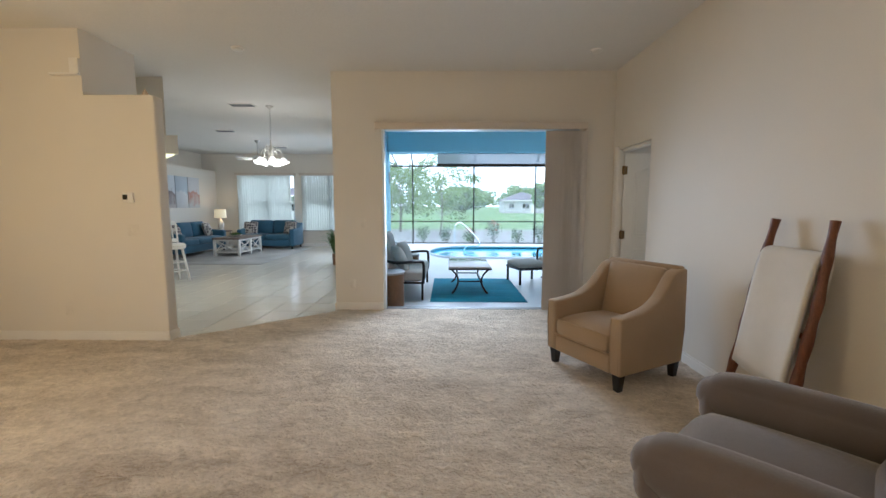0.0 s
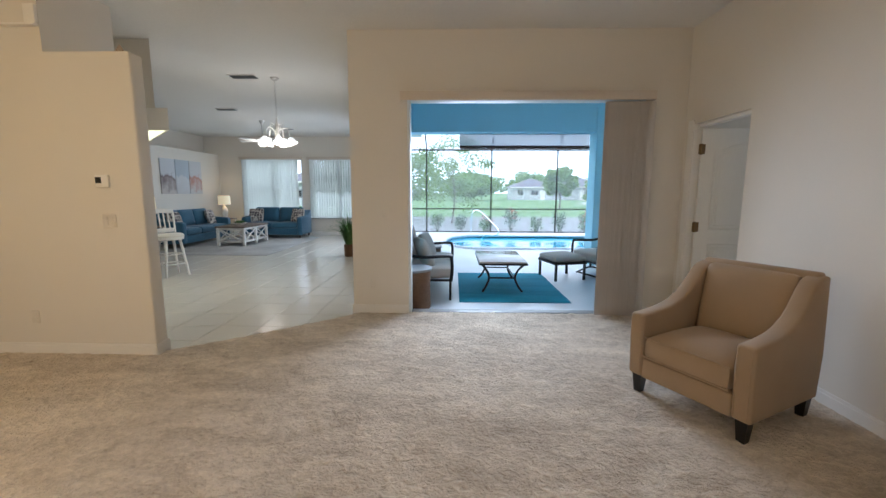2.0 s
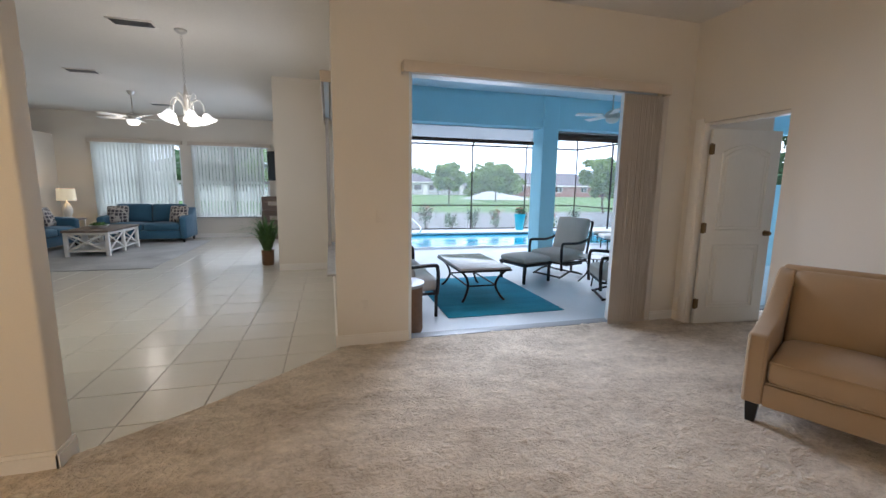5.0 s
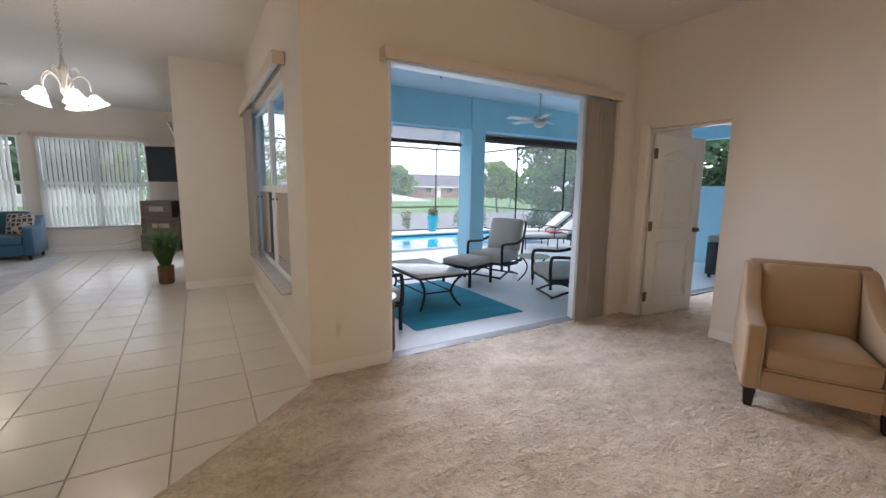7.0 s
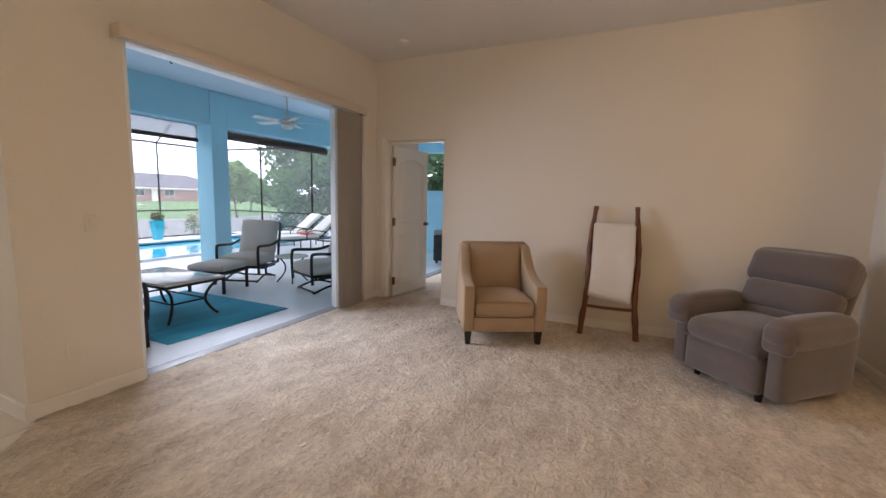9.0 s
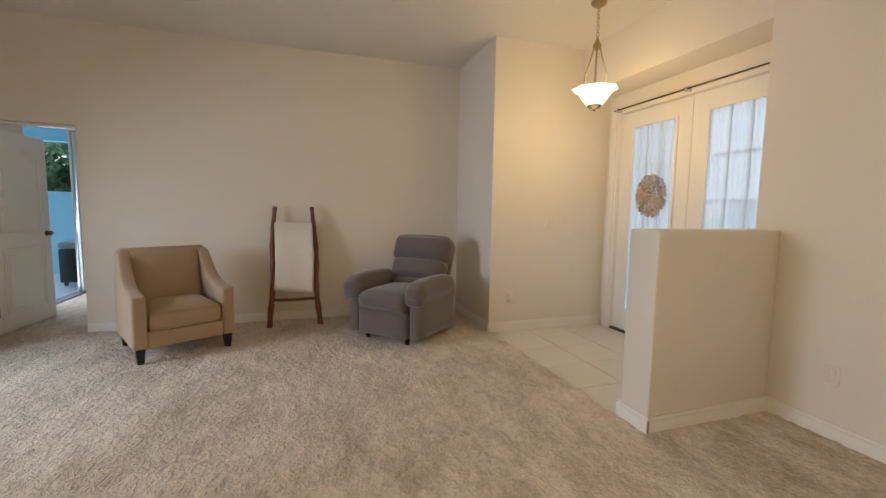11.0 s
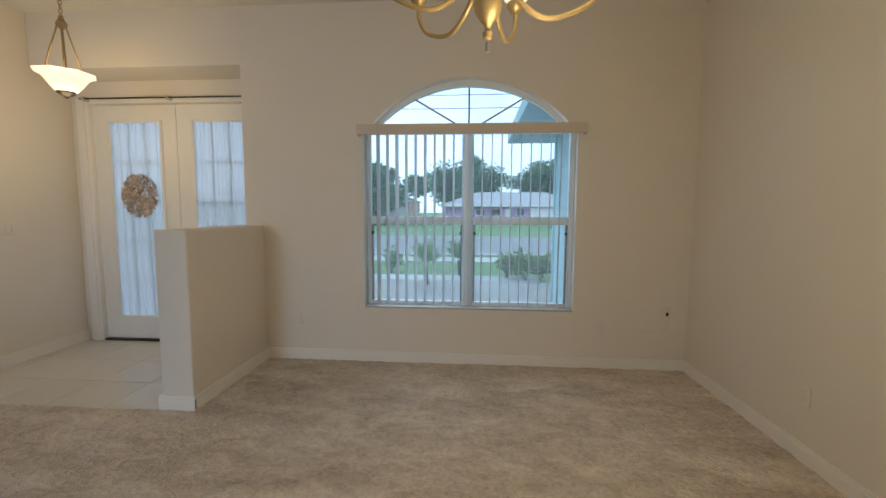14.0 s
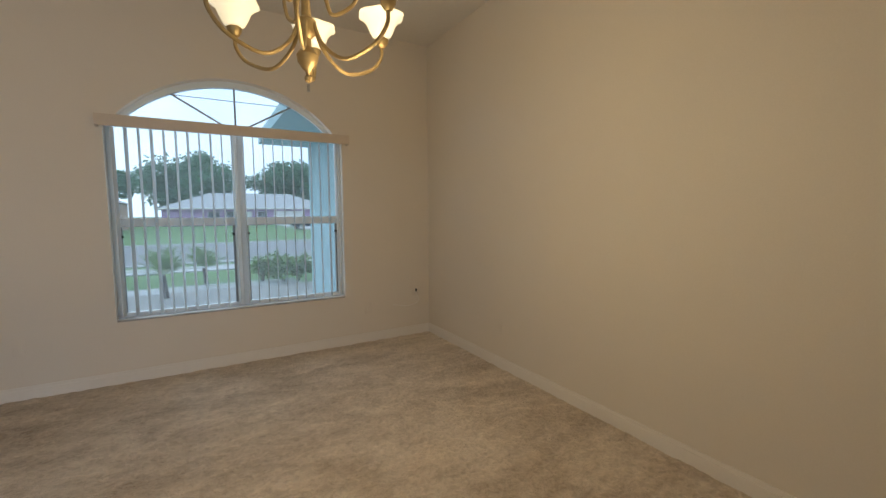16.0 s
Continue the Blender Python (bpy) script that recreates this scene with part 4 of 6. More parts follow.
wall_plate("outlet", (-3.97, YF, 0.36), 180, "white wall outlet near the corner", 1, True)
wall_plate("outlet", (XD, 0.76, 0.37), 90, "white wall outlet on the dining wall", 1, True)
t = wall_plate("cable_plate", (-4.51, YF, 0.50), 180, "dark cable jack in the front wall", 1)
bm = tube(B(), curve([(0.0, -0.012, -0.02), (0.02, -0.03, -0.12), (-0.10, -0.03, -0.16), (-0.22, -0.03, -0.14), (-0.27, -0.012, -0.135)]), 0.004, 6)
part("cable", bm, TRIM, t, "thin white cable")
part("jack", rbox(B(), -0.008, 0.008, -0.024, -0.0105, -0.016, 0.014, 0.003), BLACKP, t, "small black jack")
t = thing("thermostat", (-3.115, YT, 1.47), 0, "small white thermostat with a grey screen", "thermostat")
part("body", rbox(B(), -0.055, 0.055, -0.025, -0.0005, -0.05, 0.05, 0.008, 3), TRIM, t)
part("screen", rbox(B(), -0.048, 0.0, -0.027, -0.0255, -0.018, 0.03, 0.001), BLACKP, t)
t = thing("door_chime", (-3.58, YT, 2.70), 0, "small white door chime high on the wall", "chime")
part("body", rbox(B(), -0.0, 0.09, -0.03, -0.0005, -0.04, 0.10, 0.006), TRIM, t)
part("shelf", rbox(B(), -0.19, 0.09, -0.05, -0.0005, -0.06, -0.042, 0.004), TRIM, t)


def ceiling_vent(x, y, w=0.42, d=0.2, turn=0):
    t = thing("ceiling_vent", (x, y, CEILING), turn, "white louvred ceiling air vent", "vent", "ceiling vents")
    part("backing", box(B(), -w / 2 + 0.02, w / 2 - 0.02, -d / 2 + 0.02, d / 2 - 0.02, -0.008, -0.001), DARKM, t)
    for p, q, r, s in ((-w / 2, w / 2, -d / 2, -d / 2 + 0.025), (-w / 2, w / 2, d / 2 - 0.025, d / 2), (-w / 2, -w / 2 + 0.025, -d / 2 + 0.025, d / 2 - 0.025), (w / 2 - 0.025, w / 2, -d / 2 + 0.025, d / 2 - 0.025)):
        part("frame", rbox(B(), p, q, r, s, -0.012, -0.001, 0.003), TRIM, t)
    for k in range(6):
        y0 = -d / 2 + 0.035 + (d - 0.07) * k / 5
        part("slat", box(B(), -w / 2 + 0.026, w / 2 - 0.026, -0.011, 0.011, -0.001, 0.001, pose(0, y0, -0.013, 38, 0, 0)), GREYP, t)


for x, y in ((-3.42, 7.28), (-5.03, 9.72), (-4.88, 12.4)):
    ceiling_vent(x, y)
for x, y, lab in ((1.66, 4.85, "round white smoke alarm on the ceiling"), (-2.21, 4.76, "round white ceiling alarm near the nook")):
    t = thing("smoke_alarm", (x, y, CEILING), 0, lab, "alarm")
    part("base", lathe(B(), [(0.0, -0.012), (0.066, -0.012), (0.068, -0.001), (0.0, -0.001)], 24), TRIM, t)
    part("cover", lathe(B(), [(0.0, -0.036), (0.035, -0.034), (0.052, -0.026), (0.056, -0.013), (0.0, -0.0125)], 24), CERAM, t)

# ---- hanging lamps ----


def chain(bm, x, y, z0, z1, r=0.012):
    n = int((z1 - z0) / 0.028)
    for k in range(n):
        z = z0 + (k + 0.5) * (z1 - z0) / n
        h = 0.5 * (z1 - z0) / n + 0.004
        ring = [(x + (r * math.cos(a) if k % 2 else 0), y + (0 if k % 2 else r * math.cos(a)), z + h * math.sin(a)) for a in [2 * math.pi * q / 8 for q in range(9)]]
        tube(bm, ring, 0.0028, 5, False)
    return bm


def dining_chandelier():
    t = thing("chandelier", (-2.915, 1.85, 1.82), 12, "gilt two-tier chandelier with nine lit glass shades", "chandelier")
    part("column", lathe(B(), [(0.0, 0.0), (0.012, 0.006), (0.014, 0.02), (0.007, 0.03), (0.011, 0.042), (0.02, 0.05), (0.036, 0.075), (0.040, 0.10), (0.030, 0.115), (0.016, 0.13), (0.016, 0.16), (0.03, 0.175), (0.036, 0.19), (0.036, 0.225), (0.018, 0.24), (0.014, 0.33), (0.03, 0.345), (0.036, 0.37), (0.02, 0.39), (0.012, 0.42), (0.012, 0.62), (0.02, 0.64), (0.0, 0.66)], 18), GILT, t)
    part("chain", chain(B(), 0, 0, 0.66, 1.21), GILT, t)
    part("canopy", lathe(B(), [(0.0, 1.205), (0.02, 1.205), (0.055, 1.23), (0.062, 1.259)], 20), GILT, t)
    part("finial_pull", tube(B(), [(0.0, 0, -0.005), (0.0, 0, -0.03)], 0.006, 8), NICKEL, t)
    for n, r, z0, lift, turn in ((6, 0.335, 0.115, 0.14, 0), (3, 0.20, 0.30, 0.14, 30)):
        for k in range(n):
            a = radians(turn + 360 * k / n)
            c, s = math.cos(a), math.sin(a)
            arm = [(0.03, z0 + 0.10), (0.07, z0 + 0.015), (r * 0.48, z0 - 0.045), (r * 0.82, z0 - 0.01), (r * 0.98, z0 + 0.05), (r, z0 + lift - 0.04)]
            ob = part("arm", tube(B(), curve([(u * c, u * s, v) for u, v in arm], 6), 0.0075, 8), GILT, t)
            zc = z0 + lift - 0.04
            part("cup", lathe(B(), [(0.006, zc - 0.005), (0.016, zc), (0.027, zc + 0.018), (0.029, zc + 0.032), (0.022, zc + 0.036)], 14, (r * c, r * s, 0)), GILT, ob)
            part("shade", lathe(B(), [(0.024, zc + 0.034), (0.040, zc + 0.045), (0.053, zc + 0.07), (0.064, zc + 0.098), (0.083, zc + 0.120), (0.096, zc + 0.127)], 24, (r * c, r * s, 0), 0.05, 6), SHADEW, ob, "lit cream glass bell shade")


dining_chandelier()


def bowl_pendant():
    t = thing("pendant_lamp", (0.2, 0.05, 2.185), 20, "brass foyer pendant with a lit scalloped glass bowl", "pendant")
    part("bowl", lathe(B(), [(0.03, 0.03), (0.065, 0.05), (0.10, 0.095), (0.125, 0.135), (0.15, 0.168), (0.184, 0.184)], 36, (0, 0, 0), 0.05, 8), SHADEW, t, "lit frosted glass bowl")
    part("finial", lathe(B(), [(0.0, 0.0), (0.012, 0.004), (0.012, 0.012), (0.035, 0.022), (0.06, 0.04), (0.062, 0.05), (0.0, 0.052)], 20), DARKM, t)
    for k in range(3):
        a = radians(120 * k)
        pts = [(0.125, 0.14), (0.12, 0.22), (0.09, 0.34), (0.05, 0.46), (0.03, 0.53)]
        part("rod", tube(B(), curve([(u * math.cos(a), u * math.sin(a), v) for u, v in pts], 5), 0.006, 8), GILT, t)
    part("stem", lathe(B(), [(0.0, 0.05), (0.012, 0.05), (0.012, 0.2), (0.008, 0.21), (0.008, 0.5), (0.03, 0.52), (0.036, 0.545), (0.02, 0.57), (0.012, 0.6), (0.0, 0.6)], 16), GILT, t)
    part("chain", chain(B(), 0, 0, 0.59, 0.855), GILT, t)
    part("canopy", lathe(B(), [(0.0, 0.85), (0.02, 0.85), (0.06, 0.875), (0.066, 0.894)], 20), GILT, t)


bowl_pendant()


def nook_chandelier():
    t = thing("nook_chandelier", (-3.0, 7.37, 2.08), 10, "cream five-arm chandelier with lit white glass bells", "chandelier")
    part("body", lathe(B(), [(0.0, 0.08), (0.015, 0.09), (0.03, 0.12), (0.035, 0.16), (0.02, 0.2), (0.03, 0.26), (0.035, 0.3), (0.018, 0.34), (0.012, 0.42), (0.0, 0.43)], 16), CERAM, t)
    part("chain", chain(B(), 0, 0, 0.42, 0.96), NICKEL, t)
    part("canopy", lathe(B(), [(0.0, 0.955), (0.02, 0.955), (0.06, 0.98), (0.065, 0.999)], 20), NICKEL, t)
    for k in range(5):
        a = radians(72 * k)
        c, s = math.cos(a), math.sin(a)
        pts = [(0.02, 0.15), (0.06, 0.24), (0.12, 0.27), (0.165, 0.22), (0.175, 0.15)]
        arm = part("arm", tube(B(), curve([(u * c, u * s, v) for u, v in pts], 6), 0.007, 8), CERAM, t)
        bm = lathe(B(), [(0.02, 0.0), (0.036, -0.012), (0.046, -0.04), (0.058, -0.07), (0.078, -0.098), (0.088, -0.105)], 22, (0, 0, 0), 0.05, 6)
        bmesh.ops.transform(bm, matrix=Matrix.Translation((0.178 * c, 0.178 * s, 0.125)) @ Matrix.Rotation(a, 4, "Z") @ Matrix.Rotation(radians(-24), 4, "Y"), verts=bm.verts)
        part("shade", bm, SHADEC, arm, "lit white glass bell shade")
        part("scroll", tube(B(), curve([(0.03 * c, 0.03 * s, 0.28), (0.075 * c, 0.075 * s, 0.335), (0.10 * c, 0.10 * s, 0.30), (0.075 * c, 0.075 * s, 0.275)], 5), 0.005, 6), CERAM, t)


nook_chandelier()


def ceiling_fan(place, top, span, label, lit, blade):
    t = thing("ceiling_fan", place, 25, label, "fan")
    z = top - place[2]
    part("canopy", lathe(B(), [(0.0, z - 0.07), (0.03, z - 0.07), (0.06, z - 0.03), (0.068, z - 0.001)], 20), NICKEL, t)
    part("downrod", tube(B(), [(0, 0, 0.1), (0, 0, z - 0.06)], 0.012, 10), NICKEL, t)
    part("motor", lathe(B(), [(0.0, -0.02), (0.07, -0.02), (0.11, 0.0), (0.12, 0.05), (0.09, 0.09), (0.03, 0.12), (0.0, 0.12)], 24), NICKEL, t)
    part("light_bowl", lathe(B(), [(0.0, -0.10), (0.05, -0.095), (0.09, -0.07), (0.11, -0.03), (0.10, -0.015)], 22), SHADEC if lit else CERAM, t)
    bm = rbox(B(), 0.17, span, -0.065, 0.065, 0.03, 0.038, 0.003)
    first = part("blade", bm, blade, t)
    for k in range(5):
        ob = first if k == 0 else new("blade", first.data)
        ob.parent = t
        ob.matrix_basis = pose(0, 0, 0, 10, 0, 72 * k)
        part("blade_iron", rbox(B(), 0.08, 0.2, -0.02, 0.02, 0.028, 0.034, 0.002), NICKEL, t).matrix_basis = pose(0, 0, 0, 0, 0, 72 * k)


ceiling_fan((-4.96, 11.14, 2.57), CEILING, 0.62, "white family-room ceiling fan with its light on", True, WHITEW)
ceiling_fan((3.1, 8.05, 2.60), 3.13, 0.62, "nickel lanai ceiling fan with pale blades", False, WHITEW)

# kitchen light box
t = thing("light_box", (-4.2, 6.1, 0), 0, "white boxed kitchen light with a glowing underside", "light")
part("housing", prism(B(), [(0.70, -0.45), (-0.6, -0.45), (-0.6, 0.6), (-0.3, 0.6)], 2, 2.07, 2.31), TRIM, t, smooth=False)
part("diffuser", prism(B(), [(0.62, -0.41), (-0.55, -0.41), (-0.55, 0.55), (-0.3, 0.55)], 2, 2.062, 2.068), TUBE, t, smooth=False)
structure("kitchen_soffit", prism(B(), [(-3.72, 5.76), (-4.8, 5.76), (-4.8, 6.7), (-4.55, 6.62)], 2, 2.315, CEILING), WALL, "cream painted soffit")
t = thing("sea_shell", (-2.93, YT + 0.07, 2.46), 0, "small brown conical shell on the plant ledge", "ornament")
part("shell", lathe(B(), [(0.035, 0.0), (0.034, 0.012), (0.027, 0.02), (0.027, 0.032), (0.019, 0.04), (0.018, 0.05), (0.010, 0.06), (0.0, 0.08)], 14), SHELL, t)

# ---- living room things ----


def tapered_leg(bm, x, y, z0, z1, r0, r1):
    """A square leg, narrower at the foot."""
    lo = [bm.verts.new((x + sx * r0, y + sy * r0, z0)) for sx, sy in ((-1, -1), (1, -1), (1, 1), (-1, 1))]
    hi = [bm.verts.new((x + sx * r1, y + sy * r1, z1)) for sx, sy in ((-1, -1), (1, -1), (1, 1), (-1, 1))]
    bm.faces.new(lo[::-1])
    bm.faces.new(hi)
    for k in range(4):
        bm.faces.new((lo[k], lo[(k + 1) % 4], hi[(k + 1) % 4], hi[k]))
    return bm


def rounded_prism(outline, axis, a, b, r, seg=3):
    t = prism(B(), outline, axis, a, b)
    bmesh.ops.recalc_face_normals(t, faces=t.faces)
    rim = [e for e in t.edges if len(e.link_faces) == 2 and e.calc_face_angle(0) > 0.7]
    bmesh.ops.bevel(t, geom=rim, offset=r, segments=seg, profile=0.5, affect="EDGES")
    return t


def armchair():
    t = thing("armchair", (1.458, 3.588, 0.012), -62, "tan upholstered armchair with sloped arms and black feet", "armchair")
    for x in (-0.335, 0.335):
        for y in (-0.315, 0.33):
            part("leg", tapered_leg(B(), x, y, -0.006, 0.135, 0.022, 0.034), BLACKW, t, "tapered black wooden foot", False)
    # side outline of the arm: level in front, then sweeping up to the back
    top = curve([Vector((y, z, 0)) for y, z in ((-0.375, 0.565), (-0.22, 0.578), (-0.06, 0.608), (0.07, 0.675), (0.16, 0.765), (0.245, 0.855), (0.33, 0.885))], 4)
    outline = [(-0.365, 0.130), (-0.380, 0.40)] + [(p.x, p.y) for p in top] + [(0.40, 0.885), (0.385, 0.40), (0.36, 0.130)]
    for x0, x1 in ((-0.39, -0.285), (0.285, 0.39)):
        arm = rounded_prism(outline, 0, x0, x1, 0.016)
        # the rear of each arm draws in towards the back's narrower top
        for v in arm.verts:
            f = max(0.0, min(1.0, (v.co.z - 0.55) / 0.33))
            v.co.x *= 1 - 0.05 * f
        part("arm", arm, TAN, t)
    part("seat_rail", rbox(B(), -0.286, 0.286, -0.368, -0.30, 0.130, 0.268, 0.012, 3), TAN, t)
    part("seat_base", box(B(), -0.284, 0.284, -0.30, 0.33, 0.15, 0.262), TAN, t)
    back = rounded_prism([(0.19, 0.29), (0.36, 0.135), (0.395, 0.50), (0.405, 0.905), (0.325, 0.910), (0.26, 0.62)], 0, -0.345, 0.345, 0.02)
    for v in back.verts:
        f = max(0.0, min(1.0, (v.co.z - 0.45) / 0.30))
        v.co.x *= 0.825 + 0.175 * f
    part("back", back, TAN, t)
    pad = cushion(B(), -0.278, 0.278, -0.045, 0.05, -0.235, 0.27, 0.04, 0.0, pose(0, 0.235, 0.62, -11, 0, 0), 8, 0.022)
    part("back_pad", pad, TAN, t)
    seat = part("seat_cushion", cushion(B(), -0.282, 0.282, -0.392, 0.20, 0.268, 0.432, 0.055, 0.04), TAN, t)
    part("piping", tube(B(), [(-0.275, -0.383, 0.289), (0.275, -0.383, 0.289)], 0.006, 6), TAN, seat)
    part("piping", tube(B(), [(-0.27, -0.380, 0.420), (0.27, -0.380, 0.420)], 0.005, 6), TAN, seat)
    # welted seams down the arm fronts
    for x in (-0.372, -0.300, 0.300, 0.372):
        part("seam", tube(B(), [(x, -0.371, 0.15), (x, -0.381, 0.40), (x * 0.999, -0.378, 0.555)], 0.003, 6), TAN, t)


armchair()


def recliner():
    t = thing("recliner", (1.325, 1.44, 0.012), -136, "dark grey padded recliner chair with thick rounded arms", "recliner")
    part("base", rbox(B(), -0.30, 0.30, -0.33, 0.36, 0.055, 0.36, 0.03, 3), GREYUP, t)
    for x in (-0.235, 0.235):
        for y in (-0.33, 0.30):
            part("foot", lathe(B(), [(0.0, -0.006), (0.022, -0.006), (0.026, 0.055), (0.0, 0.056)], 12, (x, y, 0)), BLACKP, t, "black plastic foot")
    part("footrest", cushion(B(), -0.288, 0.288, -0.435, -0.34, 0.065, 0.335, 0.035, 0.0, None, 8, 0.025), GREYUP, t)
    part("seam", tube(B(), [(-0.27, -0.452, 0.205), (0.0, -0.461, 0.202), (0.27, -0.452, 0.205)], 0.004, 6), GREYUP, t)
    part("seat_cushion", cushion(B(), -0.292, 0.292, -0.465, 0.22, 0.315, 0.485, 0.075, 0.045, None, 8, 0.02), GREYUP, t)
    part("piping", tube(B(), [(-0.28, -0.455, 0.338), (0.28, -0.455, 0.338)], 0.007, 6), GREYUP, t)
    for s in (-1, 1):
        x0, x1 = sorted((s * 0.29, s * 0.425))
        part("arm_side", cushion(B(), x0, x1, -0.405, 0.36, 0.06, 0.53, 0.045, 0.0, None, 6, 0.012), GREYUP, t)
        x0, x1 = sorted((s * 0.262, s * 0.478))
        part("arm_pad", cushion(B(), x0, x1, -0.475, 0.27, 0.435, 0.622, 0.09, 0.025, None, 10, 0.022), GREYUP, t)
        part("arm_front", cushion(B(), x0 + 0.012, x1 - 0.012, -0.465, -0.37, 0.40, 0.57, 0.048, 0.0, None, 6, 0.012), GREYUP, t)
    m = pose(0, 0.21, 0.405, -23, 0, 0)
    for z0, z1, d, w in ((-0.04, 0.16, 0.11, 0.30), (0.10, 0.37, 0.14, 0.325), (0.325, 0.625, 0.145, 0.352)):
        part("back_cushion", cushion(B(), -w, w, -d, d * 0.55, z0, z1, 0.08, 0.015, m, 10, 0.045), GREYUP, t)
    part("back_shell", rbox(B(), -0.325, 0.325, 0.04, 0.13, -0.22, 0.595, 0.04, 3, m), GREYUP, t)


recliner()


def log_ladder():
    t = thing("blanket_ladder", (0, 0, 0.012), 0, "rustic reddish-brown log ladder leaning on the wall", "ladder")
    rnd = random.Random(5)
    rails = []
    for y0, y1 in ((2.81, 2.765), (2.30, 2.355)):
        pts = []
        for k in range(9):
            f = k / 8
            pts.append(Vector((1.872 + 0.228 * f + 0.006 * math.sin(f * 7 + y0 * 3), y0 + (y1 - y0) * f + 0.011 * math.sin(f * 9 + y0 * 5), -0.004 + 1.315 * f)))
        line = curve(pts, 5)
        rs = [0.030 - 0.007 * k / len(line) + 0.003 * math.sin(k * 0.9 + y0) for k in range(len(line))]
        part("rail", tube(B(), line, rs, 12), LOGW, t, "gnarled dark red wood pole")
        rails.append(line)
    for f in (0.24, 0.54, 0.86):
        a, b = (r[int(f * (len(r) - 1))] for r in rails)
        mid = (a + b) / 2 + Vector((0, 0, -0.006))
        part("rung", tube(B(), curve([a, mid, b], 6), 0.016, 10), LOGW, t, "lighter reddish rung")
    return rails


RAILS = log_ladder()


def throw():
    """A plush throw folded over the top rung: a thick strip that hangs down in front and behind."""
    t = thing("throw_blanket", (0, 0, 0.012), 0, "white plush throw folded over the ladder's top rung", "blanket")
    a, b = (r[int(0.86 * (len(r) - 1))] for r in RAILS)
    y0, y1 = a.y - 0.012, b.y + 0.012
    lean = 0.228 / 1.315
    path = [(-0.040, 0.40), (-0.046, 0.62), (-0.044, 0.85), (-0.038, 1.03), (-0.028, 1.105), (0.0, 1.135), (0.028, 1.105), (0.036, 1.0), (0.04, 0.8), (0.042, 0.52)]
    line = curve([(x, 0, z) for x, z in path], 4)
    n = 16
    bm, rows = B(), []
    for j, p in enumerate(line):
        row = []
        for k in range(n + 1):
            f = k / n
            y = y0 + (y1 - y0) * f
            hang = 0.0 if j > len(line) * 0.6 else (1 - j / (len(line) * 0.6))
            x = 1.872 + lean * p.z + 0.012 + p.x * 1.15 + 0.008 * math.sin(f * 8 + p.z * 4) * hang
            row.append(bm.verts.new((min(x, 2.15), y + 0.012 * math.sin(p.z * 6) * hang, p.z - 0.05 * hang * f)))
        rows.append(row)
    for r0, r1 in zip(rows, rows[1:]):
        for k in range(n):
            bm.faces.new((r0[k], r0[k + 1], r1[k + 1], r1[k]))
    ob = part("cloth", bm, TOWEL, t)
    mod = ob.modifiers.new("thickness", "SOLIDIFY")
    mod.thickness, mod.offset = 0.022, 0.0


throw()


# ---- family room ----
def sofa(place, turn, w, seats, label, group):
    t = thing("sofa", place, turn, label, "sofa", group)
    for x in (-w / 2 + 0.08, w / 2 - 0.08):
        for y in (-0.38, 0.36):
            part("leg", tapered_leg(B(), x, y, 0.0, 0.10, 0.018, 0.028), BLACKW, t, "", False)
    part("base", rbox(B(), -w / 2 + 0.13, w / 2 - 0.13, -0.40, 0.40, 0.10, 0.30, 0.02), BLUEUP, t)
    outline = [(-0.43, 0.10), (-0.44, 0.60), (-0.38, 0.63), (0.10, 0.66), (0.30, 0.80), (0.42, 0.82), (0.43, 0.10)]
    for s in (-1, 1):
        x0, x1 = sorted((s * (w / 2 - 0.15), s * w / 2))
        part("arm", rounded_prism(outline, 0, x0, x1, 0.03), BLUEUP, t)
    part("back", rbox(B(), -w / 2 + 0.15, w / 2 - 0.15, 0.26, 0.42, 0.30, 0.83, 0.04, 3), BLUEUP, t)
    u = (w - 0.30) / seats
    for k in range(seats):
        a = -w / 2 + 0.15 + u * k
        part("seat_cushion", cushion(B(), a + 0.004, a + u - 0.004, -0.44, 0.20, 0.30, 0.46, 0.045, 0.025), BLUEUP, t)
        bc = part("back_cushion", cushion(B(), a + 0.006, a + u - 0.006, -0.07, 0.07, -0.22, 0.22, 0.05, 0.0, pose(0, 0.20, 0.68, -10, 0, 0), 6, 0.035), BLUEUP, t)
        for i in range(3):
            for j in range(2):
                part("tuft_button", lathe(B(), [(0.0, 0.008), (0.01, 0.006), (0.013, 0.0)], 8), BLUEUP, bc).matrix_basis = pose(a + u * (i + 0.5) / 3, 0.105 + 0.028 * j, 0.62 + 0.14 * j, 80, 0, 0)
    return t


sofa((-5.68, 13.42, 0), 0, 1.80, 2, "teal-blue tufted loveseat under the window", "blue sofas")
sofa((-7.25, 11.75, 0), 90, 2.15, 3, "teal-blue tufted sofa along the art wall", "blue sofas")


def pillow(place, rx, rz, size=0.42):
    t = thing("throw_pillow", place, 0, "dark throw pillow with a pale lattice pattern", "pillow", "patterned pillows")
    part("cover", cushion(B(), -size / 2, size / 2, -0.035, 0.035, -size / 2, size / 2, 0.034, 0.0, pose(0, 0, 0, rx, 0, rz), 8, 0.055), PILLOWP, t)


for p, rx, rz in (((-6.30, 13.36, 0.66), -18, 8), ((-5.03, 13.36, 0.66), -18, -14), ((-7.22, 12.50, 0.66), -18, 100), ((-7.22, 11.0, 0.66), -18, 84)):
    pillow(p, rx, rz)


